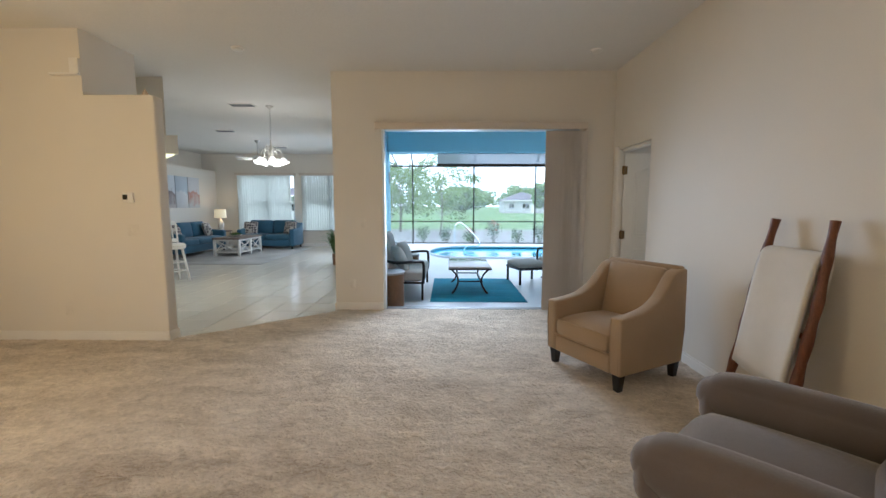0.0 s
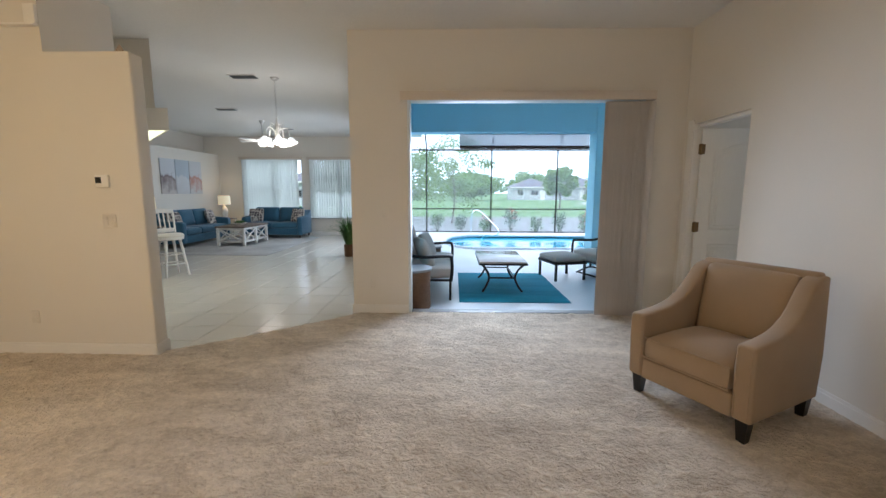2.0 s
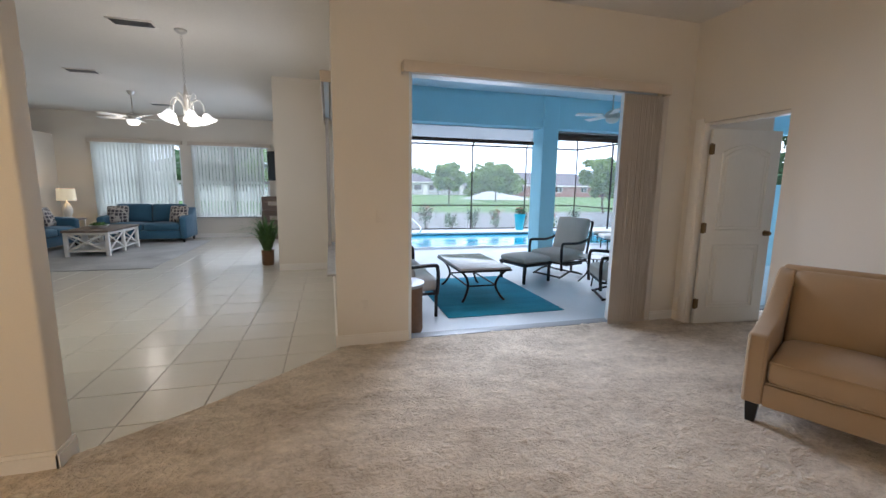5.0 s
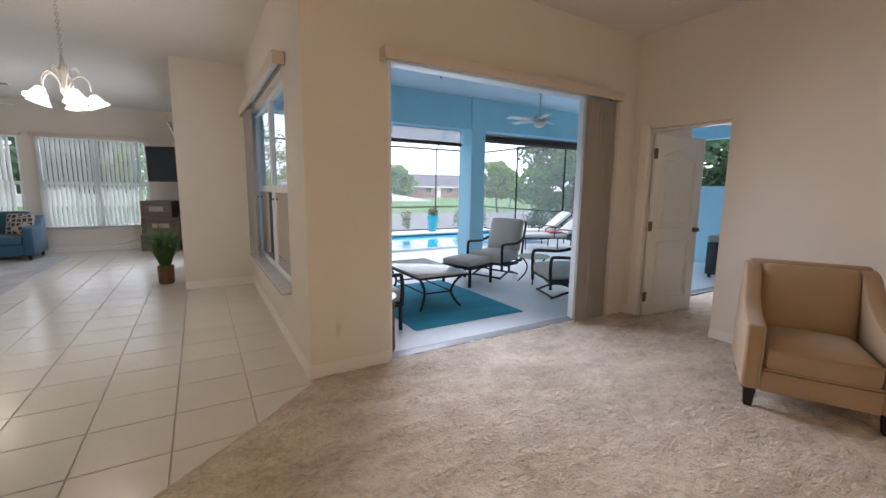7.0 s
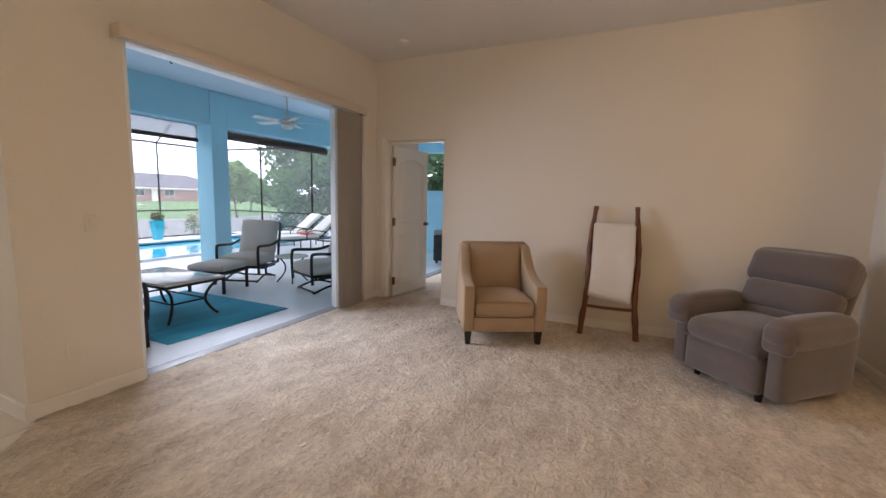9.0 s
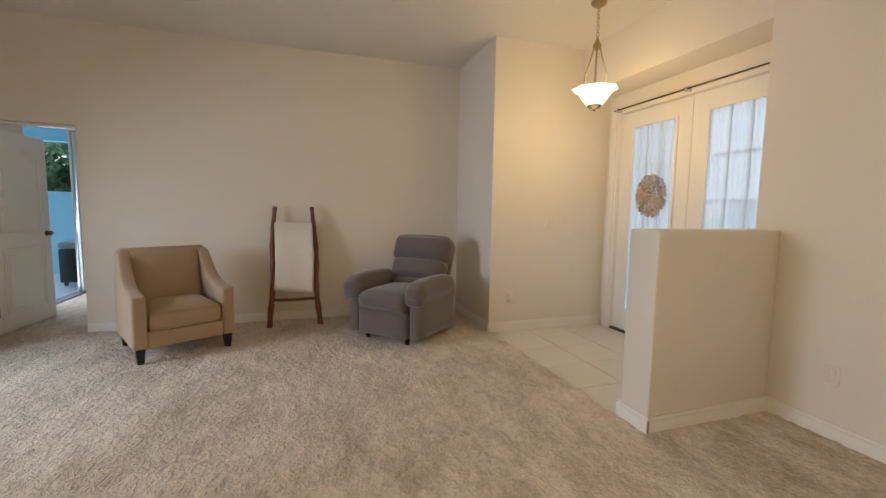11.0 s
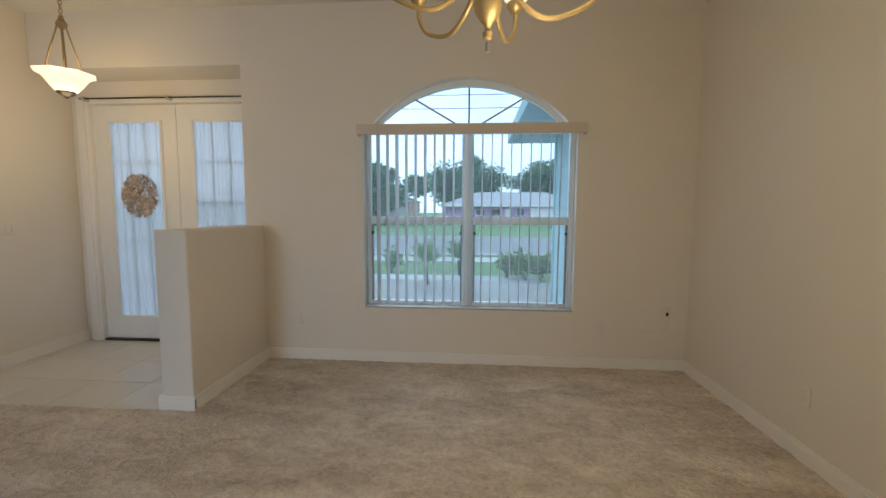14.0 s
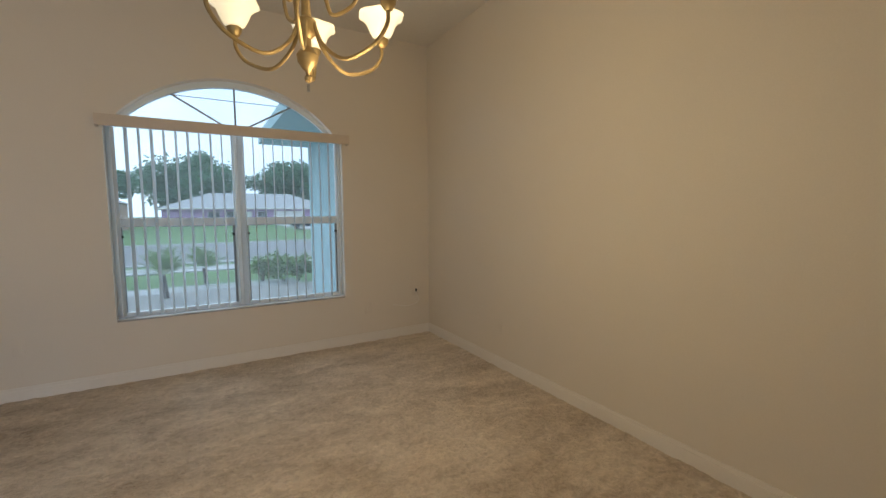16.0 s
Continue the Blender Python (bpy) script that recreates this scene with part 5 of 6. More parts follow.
def coffee_table():
    t = thing("coffee_table", (-5.90, 11.75, 0.0), 0, "white farmhouse coffee table with X sides and wood top", "table")
    part("tabletop", rbox(B(), -0.38, 0.38, -0.67, 0.67, 0.47, 0.51, 0.006), GREYW, t, "weathered brown plank top")
    for x in (-0.33, 0.33):
        for y in (-0.62, 0.0, 0.62):
            part("leg", rbox(B(), x - 0.03, x + 0.03, y - 0.03, y + 0.03, 0, 0.47, 0.004), WHITEW, t)
    part("shelf", rbox(B(), -0.35, 0.35, -0.64, 0.64, 0.10, 0.13, 0.004), WHITEW, t)
    for y in (-0.63, 0.63):
        for a, b in ((0.13, 0.44), (0.44, 0.13)):
            part("cross_brace", tube(B(), [(-0.30, y, a), (0.30, y, b)], 0.022, 4), WHITEW, t, "", False)
        part("apron", rbox(B(), -0.30, 0.30, y - 0.012, y + 0.012, 0.42, 0.47, 0.003), WHITEW, t)
    for x in (-0.34, 0.34):
        part("apron", rbox(B(), x - 0.012, x + 0.012, -0.59, 0.59, 0.42, 0.47, 0.003), WHITEW, t)
        for y0 in (-0.59, 0.03):
            for a, b in ((0.13, 0.42), (0.42, 0.13)):
                part("cross_brace", tube(B(), [(x, y0, a), (x, y0 + 0.56, b)], 0.018, 4), WHITEW, t, "", False)


coffee_table()


def leaves(bm, rnd, centre, spread, count, size, droop=0.3, narrow=0.45):
    """Scattered small leaves in an egg-shaped clump."""
    centre = Vector(centre)
    for _ in range(count):
        d = Vector((rnd.gauss(0, 1), rnd.gauss(0, 1), rnd.gauss(0, 1))).normalized() * (rnd.random() ** 0.45)
        c = centre + Vector((d.x * spread[0], d.y * spread[1], d.z * spread[2]))
        a = Vector((rnd.gauss(0, 1), rnd.gauss(0, 1), rnd.gauss(0, 0.6) - droop)).normalized() * size * rnd.uniform(0.6, 1.3)
        s = a.cross(Vector((rnd.gauss(0, 1), rnd.gauss(0, 1), rnd.gauss(0, 1)))).normalized() * size * narrow
        bm.faces.new([bm.verts.new(c + q) for q in (-a, s, a, -s)])
    return bm


t = thing("bowl_of_greens", (-5.9, 11.6, 0.51), 0, "low white bowl with green succulents on the coffee table", "plant")
part("bowl", lathe(B(), [(0.0, 0.0), (0.08, 0.0), (0.16, 0.05), (0.17, 0.06), (0.15, 0.06), (0.0, 0.045)], 20), CERAM, t)
part("greens", leaves(B(), random.Random(2), (0, 0, 0.075), (0.14, 0.14, 0.04), 160, 0.03), LEAF, t)
t = tagged(part("area_rug", rbox(B(), -7.0, -4.35, 9.7, 13.3, 0.0, 0.012, 0.004), GREYRUG), "mottled grey area rug under the coffee table", "rug")


def table_lamp(x, y):
    t = thing("end_table", (x, y, 0), 0, "small white wooden end table", "table", "end tables")
    part("tabletop", rbox(B(), -0.24, 0.24, -0.24, 0.24, 0.53, 0.56, 0.005), GREYW, t)
    part("shelf", rbox(B(), -0.21, 0.21, -0.21, 0.21, 0.18, 0.20, 0.004), WHITEW, t)
    for sx in (-1, 1):
        for sy in (-1, 1):
            part("leg", rbox(B(), sx * 0.20 - 0.02, sx * 0.20 + 0.02, sy * 0.20 - 0.02, sy * 0.20 + 0.02, 0, 0.53, 0.003), WHITEW, t)
    l = thing("table_lamp", (x, y, 0.56), 0, "white ceramic table lamp with a lit linen shade", "lamp", "table lamps")
    part("base", lathe(B(), [(0.0, 0.0), (0.08, 0.0), (0.085, 0.02), (0.06, 0.05), (0.085, 0.14), (0.09, 0.22), (0.06, 0.32), (0.022, 0.38), (0.015, 0.44), (0.0, 0.44)], 20), CERAM, l)
    part("shade", lathe(B(), [(0.175, 0.42), (0.175, 0.43), (0.165, 0.68), (0.163, 0.69)], 28), LSHADE, l, "lit cream linen drum shade")


table_lamp(-7.32, 13.45)
table_lamp(-7.40, 10.35)

for k in range(3):
    t = thing("canvas_picture", (LX + 0.001, 11.62 + 0.575 * k, 1.765), 90, "unframed canvas with a blurred pale beach scene", "picture", "three-part wall art")
    part("canvas", rbox(B(), -0.275, 0.275, -0.032, -0.001, -0.455, 0.455, 0.004), ART[k], t)


def bar_stool(place, turn):
    t = thing("bar_stool", place, turn, "white wooden swivel bar stool with a pale seat", "stool", "bar stools")
    for k in range(4):
        a = radians(45 + 90 * k)
        part("leg", tube(B(), [(0.25 * math.cos(a), 0.25 * math.sin(a), 0), (0.15 * math.cos(a), 0.15 * math.sin(a), 0.60)], [0.018, 0.022], 10), WHITEW, t)
    for z, r in ((0.20, 0.216), (0.36, 0.19)):
        for k in range(4):
            a, b = radians(45 + 90 * k), radians(135 + 90 * k)
            part("stretcher", tube(B(), [(r * math.cos(a), r * math.sin(a), z), (r * math.cos(b), r * math.sin(b), z)], 0.011, 8), WHITEW, t)
    part("seat_frame", lathe(B(), [(0.0, 0.60), (0.19, 0.60), (0.205, 0.62), (0.205, 0.645), (0.0, 0.65)], 24), WHITEW, t)
    part("seat", lathe(B(), [(0.205, 0.645), (0.21, 0.67), (0.18, 0.70), (0.0, 0.71)], 24), CERAM, t, "pale padded seat")
    for x in (-0.17, 0.17):
        part("back_post", tube(B(), curve([(x, 0.16, 0.63), (x * 1.05, 0.19, 0.85), (x * 1.1, 0.24, 1.09)], 5), 0.016, 8), WHITEW, t)
    for z, d in ((1.06, 0.235), (0.74, 0.18)):
        part("back_rail", rbox(B(), -0.18, 0.18, d - 0.012, d + 0.012, z - 0.035, z + 0.035, 0.006), WHITEW, t)
    for k in range(4):
        x = -0.105 + 0.07 * k
        part("back_slat", tube(B(), [(x, 0.182, 0.76), (x, 0.232, 1.04)], 0.012, 6), WHITEW, t)


bar_stool((-4.95, 7.55, 0), 60)
bar_stool((-4.98, 6.80, 0), 75)

t = thing("television", (-2.66, 13.35, 1.88), -28, "black flat television on a wall bracket", "television")
part("housing", rbox(B(), -0.36, 0.36, -0.02, 0.03, -0.37, 0.37, 0.008), BLACKP, t)
part("screen", box(B(), -0.345, 0.345, -0.0225, -0.0205, -0.35, 0.355), mat("dark_screen", (0.02, 0.028, 0.035), 0.12, var=0.05, bump=0.0), t)
part("bracket", tube(B(), [(0.05, 0.03, 0), (0.15, 0.22, 0), (0.40, 0.18, 0)], 0.02, 8), DARKM, t)


def chest():
    """Three rough plank crates stacked askew, each with a pale label on its front."""
    wood = mat("dark_crate_wood", (0.18, 0.13, 0.10), 0.75, var=0.45, scale=6, fine=50, bump=0.4, stretch=(0.4, 4, 5), each=0.6)
    pale = mat("worn_crate_label", (0.40, 0.34, 0.28), 0.8, var=0.35, scale=9, fine=60, bump=0.2)
    t = thing("crate_stack", (-2.78, 13.62, 0), -18, "stack of dark weathered plank crates in the corner", "crates")
    for w, z0, z1, turn, dx in ((0.38, 0.0, 0.36, -3, 0.0), (0.36, 0.365, 0.745, 4, 0.01), (0.31, 0.75, 1.10, -5, -0.02)):
        crate = part("crate", box(B(), -w + 0.02, w - 0.02, -0.19, 0.21, z0 + 0.012, z1 - 0.012), BLACKW, t, "", False)
        crate.matrix_basis = pose(dx, 0, 0, 0, 0, turn)
        n = 4
        for k in range(n):
            a, b = z0 + (z1 - z0) * k / n, z0 + (z1 - z0) * (k + 1) / n - 0.008
            part("plank", rbox(B(), -w, w, -0.215, -0.192, a, b, 0.004, 1), wood, crate, "", False)
            part("plank", rbox(B(), -w, -w + 0.018, -0.19, 0.22, a, b, 0.003, 1), wood, crate, "", False)
        for x in (-w + 0.03, w - 0.03):
            part("corner_batten", rbox(B(), x - 0.03, x + 0.03, -0.229, -0.216, z0, z1 - 0.008, 0.003, 1), wood, crate, "", False)
        part("lid_board", rbox(B(), -w, w, -0.21, 0.22, z1 - 0.011, z1 - 0.001, 0.003, 1), wood, crate, "", False)
        part("label", box(B(), -w * 0.45, w * 0.45, -0.2175, -0.2155, (z0 + z1) / 2 - 0.05, (z0 + z1) / 2 + 0.05), pale, crate, "pale worn label")


chest()


def grass_plant():
    t = thing("potted_grass", (-2.55, 9.72, 0), 0, "tall green grass plant in a woven brown pot", "plant")
    part("pot", lathe(B(), [(0.0, 0.0), (0.085, 0.0), (0.10, 0.02), (0.105, 0.25), (0.11, 0.265), (0.095, 0.265), (0.09, 0.23), (0.0, 0.23)], 22), WICKER, t)
    rnd = random.Random(8)
    bm = B()
    for _ in range(230):
        a, out, h = rnd.uniform(0, 6.28), rnd.uniform(0.10, 0.62), rnd.uniform(0.45, 0.80)
        c, s = math.cos(a), math.sin(a)
        pts = [Vector((c * 0.05, s * 0.05, 0.23)), Vector((c * (0.05 + out * 0.3), s * (0.05 + out * 0.3), 0.23 + h * 0.6)), Vector((c * (0.05 + out), s * (0.05 + out), 0.23 + h * (1 - out * 0.7)))]
        side = Vector((-s, c, 0)) * 0.012
        line = curve(pts, 4)
        vs = [[bm.verts.new(p + side * (1 - i / len(line))), bm.verts.new(p - side * (1 - i / len(line)))] for i, p in enumerate(line)]
        for p, q in zip(vs, vs[1:]):
            bm.faces.new((p[0], p[1], q[1], q[0]))
    part("blades", bm, LEAF, t)


grass_plant()

# ---- lanai and pool ----
tagged(part("outdoor_rug", rbox(B(), -0.21, 1.26, 6.24, 8.2, DZ, DZ + 0.010, 0.003), TEALRUG), "teal striped outdoor rug on the lanai", "rug")


def patio_table():
    t = thing("patio_coffee_table", (0.42, 7.29, DZ + 0.010), 0, "low patio table with stone top and curved metal legs", "table")
    part("tabletop", rbox(B(), -0.34, 0.34, -0.57, 0.57, 0.425, 0.45, 0.008), TABLEC, t, "stone tabletop paled for sky glare")
    part("edge_frame", rbox(B(), -0.35, 0.35, -0.58, 0.58, 0.40, 0.425, 0.006), DARKM, t)
    for sx in (-1, 1):
        for sy in (-1, 1):
            pts = [(sx * 0.30, sy * 0.50, 0.40), (sx * 0.22, sy * 0.45, 0.30), (sx * 0.19, sy * 0.42, 0.18), (sx * 0.24, sy * 0.46, 0.06), (sx * 0.29, sy * 0.50, 0.0)]
            part("leg", tube(B(), curve(pts, 5), 0.016, 8), DARKM, t)
    for sy in (-1, 1):
        part("stretcher", tube(B(), [(-0.19, sy * 0.425, 0.19), (0.19, sy * 0.425, 0.19)], 0.011, 8), DARKM, t)
    for sx in (-1, 1):
        part("stretcher", tube(B(), [(sx * 0.19, -0.425, 0.19), (sx * 0.19, 0.425, 0.19)], 0.011, 8), DARKM, t)


patio_table()


def patio_seat(name, place, turn, w, label, group, seats=1, rocker=True, ottoman=False):
    """Metal frame seat with cushions; the front looks along local -y."""
    t = thing(name, place, turn, label, "sofa" if seats > 1 else ("ottoman" if ottoman else "chair"), group)
    h = w / 2
    if ottoman:
        for x in (-h + 0.03, h - 0.03):
            for y in (-0.26, 0.26):
                part("leg", rbox(B(), x - 0.018, x + 0.018, y - 0.018, y + 0.018, 0, 0.32, 0.004), DARKM, t)
        part("frame", rbox(B(), -h, h, -0.29, 0.29, 0.27, 0.31, 0.006), DARKM, t)
        part("cushion", cushion(B(), -h + 0.005, h - 0.005, -0.285, 0.285, 0.31, 0.405, 0.04, 0.025), CUSH, t)
        return t
    for x in (-h, h):
        if rocker:
            part("rocker_base", tube(B(), curve([(x * 0.8, -0.30, 0.02), (x * 0.8, 0.0, 0.10), (x * 0.8, 0.30, 0.02)], 6), 0.016, 8), DARKM, t)
            part("spring_post", tube(B(), [(x * 0.8, 0, 0.10), (x * 0.8, 0, 0.26)], 0.02, 8), DARKM, t)
        else:
            for y in (-0.33, 0.33):
                part("leg", rbox(B(), x - 0.016, x + 0.016, y - 0.016, y + 0.016, 0, 0.30, 0.004), DARKM, t)
        pts = [(x, -0.34, 0.16 if rocker else 0.26), (x, -0.352, 0.40), (x, -0.345, 0.555), (x, -0.29, 0.595), (x, 0.06, 0.58), (x, 0.32, 0.63)]
        part("arm_rail", tube(B(), curve(pts, 5), 0.022, 8), DARKM, t)
        part("back_post", tube(B(), curve([(x, 0.28, 0.26), (x, 0.33, 0.55), (x * 0.98, 0.43, 0.92)], 5), 0.020, 8), DARKM, t)
        part("side_rail", tube(B(), [(x, -0.34, 0.27), (x, 0.30, 0.27)], 0.017, 8), DARKM, t)
    if rocker:
        for y in (-0.28, 0.28):
            part("cross_bar", tube(B(), [(-h * 0.8, y, 0.03), (h * 0.8, y, 0.03)], 0.016, 8), DARKM, t)
        part("swivel_plate", rbox(B(), -h, h, -0.2, 0.2, 0.22, 0.25, 0.005), DARKM, t)
    for y, z in ((-0.34, 0.27), (0.30, 0.27)):
        part("cross_rail", tube(B(), [(-h, y, z), (h, y, z)], 0.016, 8), DARKM, t)
    part("top_rail", tube(B(), [(-h * 0.98, 0.43, 0.92), (h * 0.98, 0.43, 0.92)], 0.016, 8), DARKM, t)
    u = (w - 0.05) / seats
    for k in range(seats):
        a = -h + 0.025 + u * k
        part("seat_cushion", cushion(B(), a + 0.003, a + u - 0.003, -0.36, 0.27, 0.285, 0.435, 0.04, 0.03), CUSH, t, "taupe seat cushion")
        part("back_cushion", cushion(B(), a + 0.003, a + u - 0.003, -0.065, 0.055, -0.28, 0.29, 0.045, 0.0, pose(0, 0.315, 0.69, -14, 0, 0), 6, 0.03), CUSH, t, "taupe back cushion")
    return t


patio_seat("patio_sofa", (-0.66, 7.08, DZ), 90, 1.46, "patio loveseat with taupe cushions and dark metal frame", "patio seats", 2, False)
patio_seat("patio_chair", (2.29, 8.13, DZ), -70, 0.68, "patio rocker chair with taupe cushions", "patio seats")
patio_seat("patio_chair", (2.33, 6.60, DZ), -112, 0.66, "patio rocker chair with taupe cushions", "patio seats")
patio_seat("patio_ottoman", (1.55, 7.90, DZ), -74, 0.60, "taupe cushioned patio ottoman", "patio seats", 1, False, True)
for y, rz, s in ((6.62, 20, 0.42), (7.35, -10, 0.42)):
    t = thing("outdoor_pillow", (-0.70, y, 0.56), 90 + rz, "grey-beige outdoor pillow on the patio loveseat", "pillow", "outdoor pillows")
    part("cover", cushion(B(), -s / 2, s / 2, -0.04, 0.04, -s / 2, s / 2, 0.038, 0.0, pose(0, 0, 0, -22, 0, 0), 8, 0.05), CUSH, t)


def drum_table(x, y, r, h, label):
    t = thing("side_table", (x, y, DZ), 0, label, "table", "drum side tables")
    bm = lathe(B(), [(r * 0.92, 0.0), (r * 0.95, 0.02), (r * 0.93, h * 0.5), (r * 0.95, h - 0.03)], 28)
    part("drum", bm, WICKER, t, "brown woven drum base")
    part("tabletop", lathe(B(), [(0.0, h - 0.03), (r, h - 0.03), (r * 1.02, h - 0.02), (r * 1.02, h - 0.005), (r, h), (0.0, h)], 32), GREYP, t, "grey round top")


drum_table(-0.80, 5.99, 0.24, 0.51, "brown wicker drum side table with a grey top")
drum_table(-0.72, 8.15, 0.22, 0.50, "brown wicker side table beyond the loveseat")
t = thing("round_patio_table", (2.52, 7.43, DZ), 0, "small dark metal patio table with curved legs", "table")
part("tabletop", lathe(B(), [(0.0, 0.41), (0.25, 0.41), (0.26, 0.42), (0.25, 0.43), (0.0, 0.43)], 28), TABLEC, t)
for k in range(4):
    a = radians(45 + 90 * k)
    part("leg", tube(B(), curve([(u * math.cos(a), u * math.sin(a), v) for u, v in ((0.20, 0.41), (0.11, 0.29), (0.12, 0.15), (0.24, 0.0))], 5), 0.012, 8), DARKM, t)


def chaise(x, y, turn, towel):
    t = thing("chaise_longue", (x, y, DZ), turn, "poolside chaise longue with pale cushion and raised back", "lounger", "loungers")
    for sx in (-0.30, 0.30):
        part("side_rail", tube(B(), [(sx, -0.95, 0.28), (sx, 0.75, 0.28)], 0.018, 8), DARKM, t)
        for y0 in (-0.85, 0.0, 0.65):
            part("leg", tube(B(), [(sx, y0, 0.28), (sx, y0, 0.0)], 0.016, 8), DARKM, t)
        part("back_rail", tube(B(), [(sx, 0.25, 0.29), (sx, 0.85, 0.80)], 0.016, 8), DARKM, t)
        part("arm", tube(B(), curve([(sx, -0.1, 0.28), (sx, -0.08, 0.45), (sx, 0.1, 0.50), (sx, 0.42, 0.46)], 4), 0.014, 8), DARKM, t)
    part("seat_cushion", cushion(B(), -0.29, 0.29, -0.95, 0.25, 0.29, 0.38, 0.035, 0.012), PALEC, t)
    part("back_cushion", cushion(B(), -0.29, 0.29, 0.0, 0.76, -0.045, 0.045, 0.035, 0.012, pose(0, 0.25, 0.37, 40, 0, 0)), PALEC, t)
    if towel:
        k = thing("beach_towel", (x, y, DZ + 0.395), turn, "folded white towel with red pattern on a chaise", "towel")
        part("cloth", rbox(B(), -0.22, 0.22, -0.15, 0.18, 0.0, 0.04, 0.012, 2), patterned("red_white_towel", (0.7, 0.66, 0.62), (0.5, 0.08, 0.06), 16, 0.10), k)


chaise(5.80, 10.24, -112, True)
chaise(6.25, 11.26, -112, False)

t = thing("grill_cabinet", (5.80, 6.06, DZ), 0, "dark covered grill cabinet by the blue wall", "grill")
part("cabinet", rbox(B(), -0.30, 0.30, -0.26, 0.26, 0.06, 0.62, 0.01), BLACKP, t)
part("lid", rbox(B(), -0.31, 0.31, -0.27, 0.27, 0.625, 0.74, 0.05, 4), GREYP, t)
for x in (-0.25, 0.25):
    for y in (-0.2, 0.2):
        part("caster", lathe(B(), [(0.0, 0.0), (0.025, 0.0), (0.03, 0.03), (0.025, 0.06), (0.0, 0.06)], 10, (x, y, 0)), BLACKP, t)


def roll_shade(x0, x1, z, r, hang):
    t = thing("roller_shade", ((x0 + x1) / 2, 9.50, z), 0, "brown sun shade rolled up under the lanai beam", "shade", "lanai shades")
    h = (x1 - x0) / 2
    part("roll", tube(B(), [(-h, 0, -hang), (h, 0, -hang)], r, 14), FABRICB, t)
    part("cloth", box(B(), -h, h, -0.004, 0.004, -hang, 0.0), see_through("shade_mesh_cloth", (0.33, 0.33, 0.36), 0.42), t)


roll_shade(-0.18, 2.42, 2.545, 0.035, 0.26)
roll_shade(2.81, 5.75, 2.545, 0.078, 0.10)

# pool rail and cage
t = thing("pool_handrail", (0, 0, DZ), 0, "bent stainless steel pool handrail", "handrail")
part("tube", tube(B(), curve([(0.30, 14.85, 0.0), (0.30, 14.80, 0.55), (0.36, 14.70, 0.78), (0.55, 14.45, 0.82), (0.95, 14.05, 0.45), (1.12, 13.85, 0.22), (1.02, 13.9, 0.08), (0.7, 14.1, 0.05), (0.55, 14.2, -0.2)], 6), 0.022, 10), STEEL, t)

POSTS = [-3.5, -1.25, 1.02, 3.30, 5.33, 7.38]
SIDE, RIDGE = 7.38, 5.6
t = thing("pool_cage", (0, 0, DZ), 0, "dark bronze screened pool enclosure", "enclosure")


def bar(a, b, r=0.025, name="beam"):
    return part(name, tube(B(), [a, b], r, 4), DARKM, t, "", False)


EAVE, TOP = 2.88, 4.5
for x in POSTS:
    bar((x, 15.6, 0), (x, 15.6, EAVE), name="post")
    top = min(x, RIDGE)
    bar((x, 15.6, EAVE), (top, 13.2, TOP))
    bar((top, 13.2, TOP), (top, 10.5, TOP))
for y in (13.6, 11.45):
    bar((SIDE, y, 0), (SIDE, y, EAVE), 0.036, "post")
    bar((SIDE, y, EAVE), (RIDGE, min(y, 13.2), TOP))
for z in (0.03, 0.84, EAVE):
    bar((-3.5, 15.6, z), (SIDE, 15.6, z), 0.028 if z > 1 else 0.02, "rail")
    bar((SIDE, 15.6, z), (SIDE, 10.45, z), 0.028 if z > 1 else 0.02, "rail")
bar((-3.5, 14.4, 3.69), (6.49, 14.4, 3.69))
bar((6.49, 14.4, 3.69), (6.49, 10.45, 3.69))
bar((-3.5, 13.2, TOP), (RIDGE, 13.2, TOP))
for x in (-1.8,):
    bar((x, 10.5, 2.7), (x, 15.6, EAVE))
    bar((x, 10.5, 3.6), (x, 15.6, EAVE))


def screen(*faces):
    bm = B()
    for f in faces:
        bm.faces.new([bm.verts.new(p) for p in f])
    part("screen", bm, SCREEN, t, "fine insect mesh paled to veil the garden in haze", False)


for a, b in zip(POSTS, POSTS[1:]):
    c, d = min(a, RIDGE), min(b, RIDGE)
    screen(((a, 15.61, 0), (b, 15.61, 0), (b, 15.61, EAVE), (a, 15.61, EAVE)), ((a, 15.61, EAVE), (b, 15.61, EAVE), (d, 13.2, TOP + 0.01), (c, 13.2, TOP + 0.01)))
screen(((SIDE + 0.01, 10.45, 0), (SIDE + 0.01, 15.6, 0), (SIDE + 0.01, 15.6, EAVE), (SIDE + 0.01, 10.45, EAVE)))


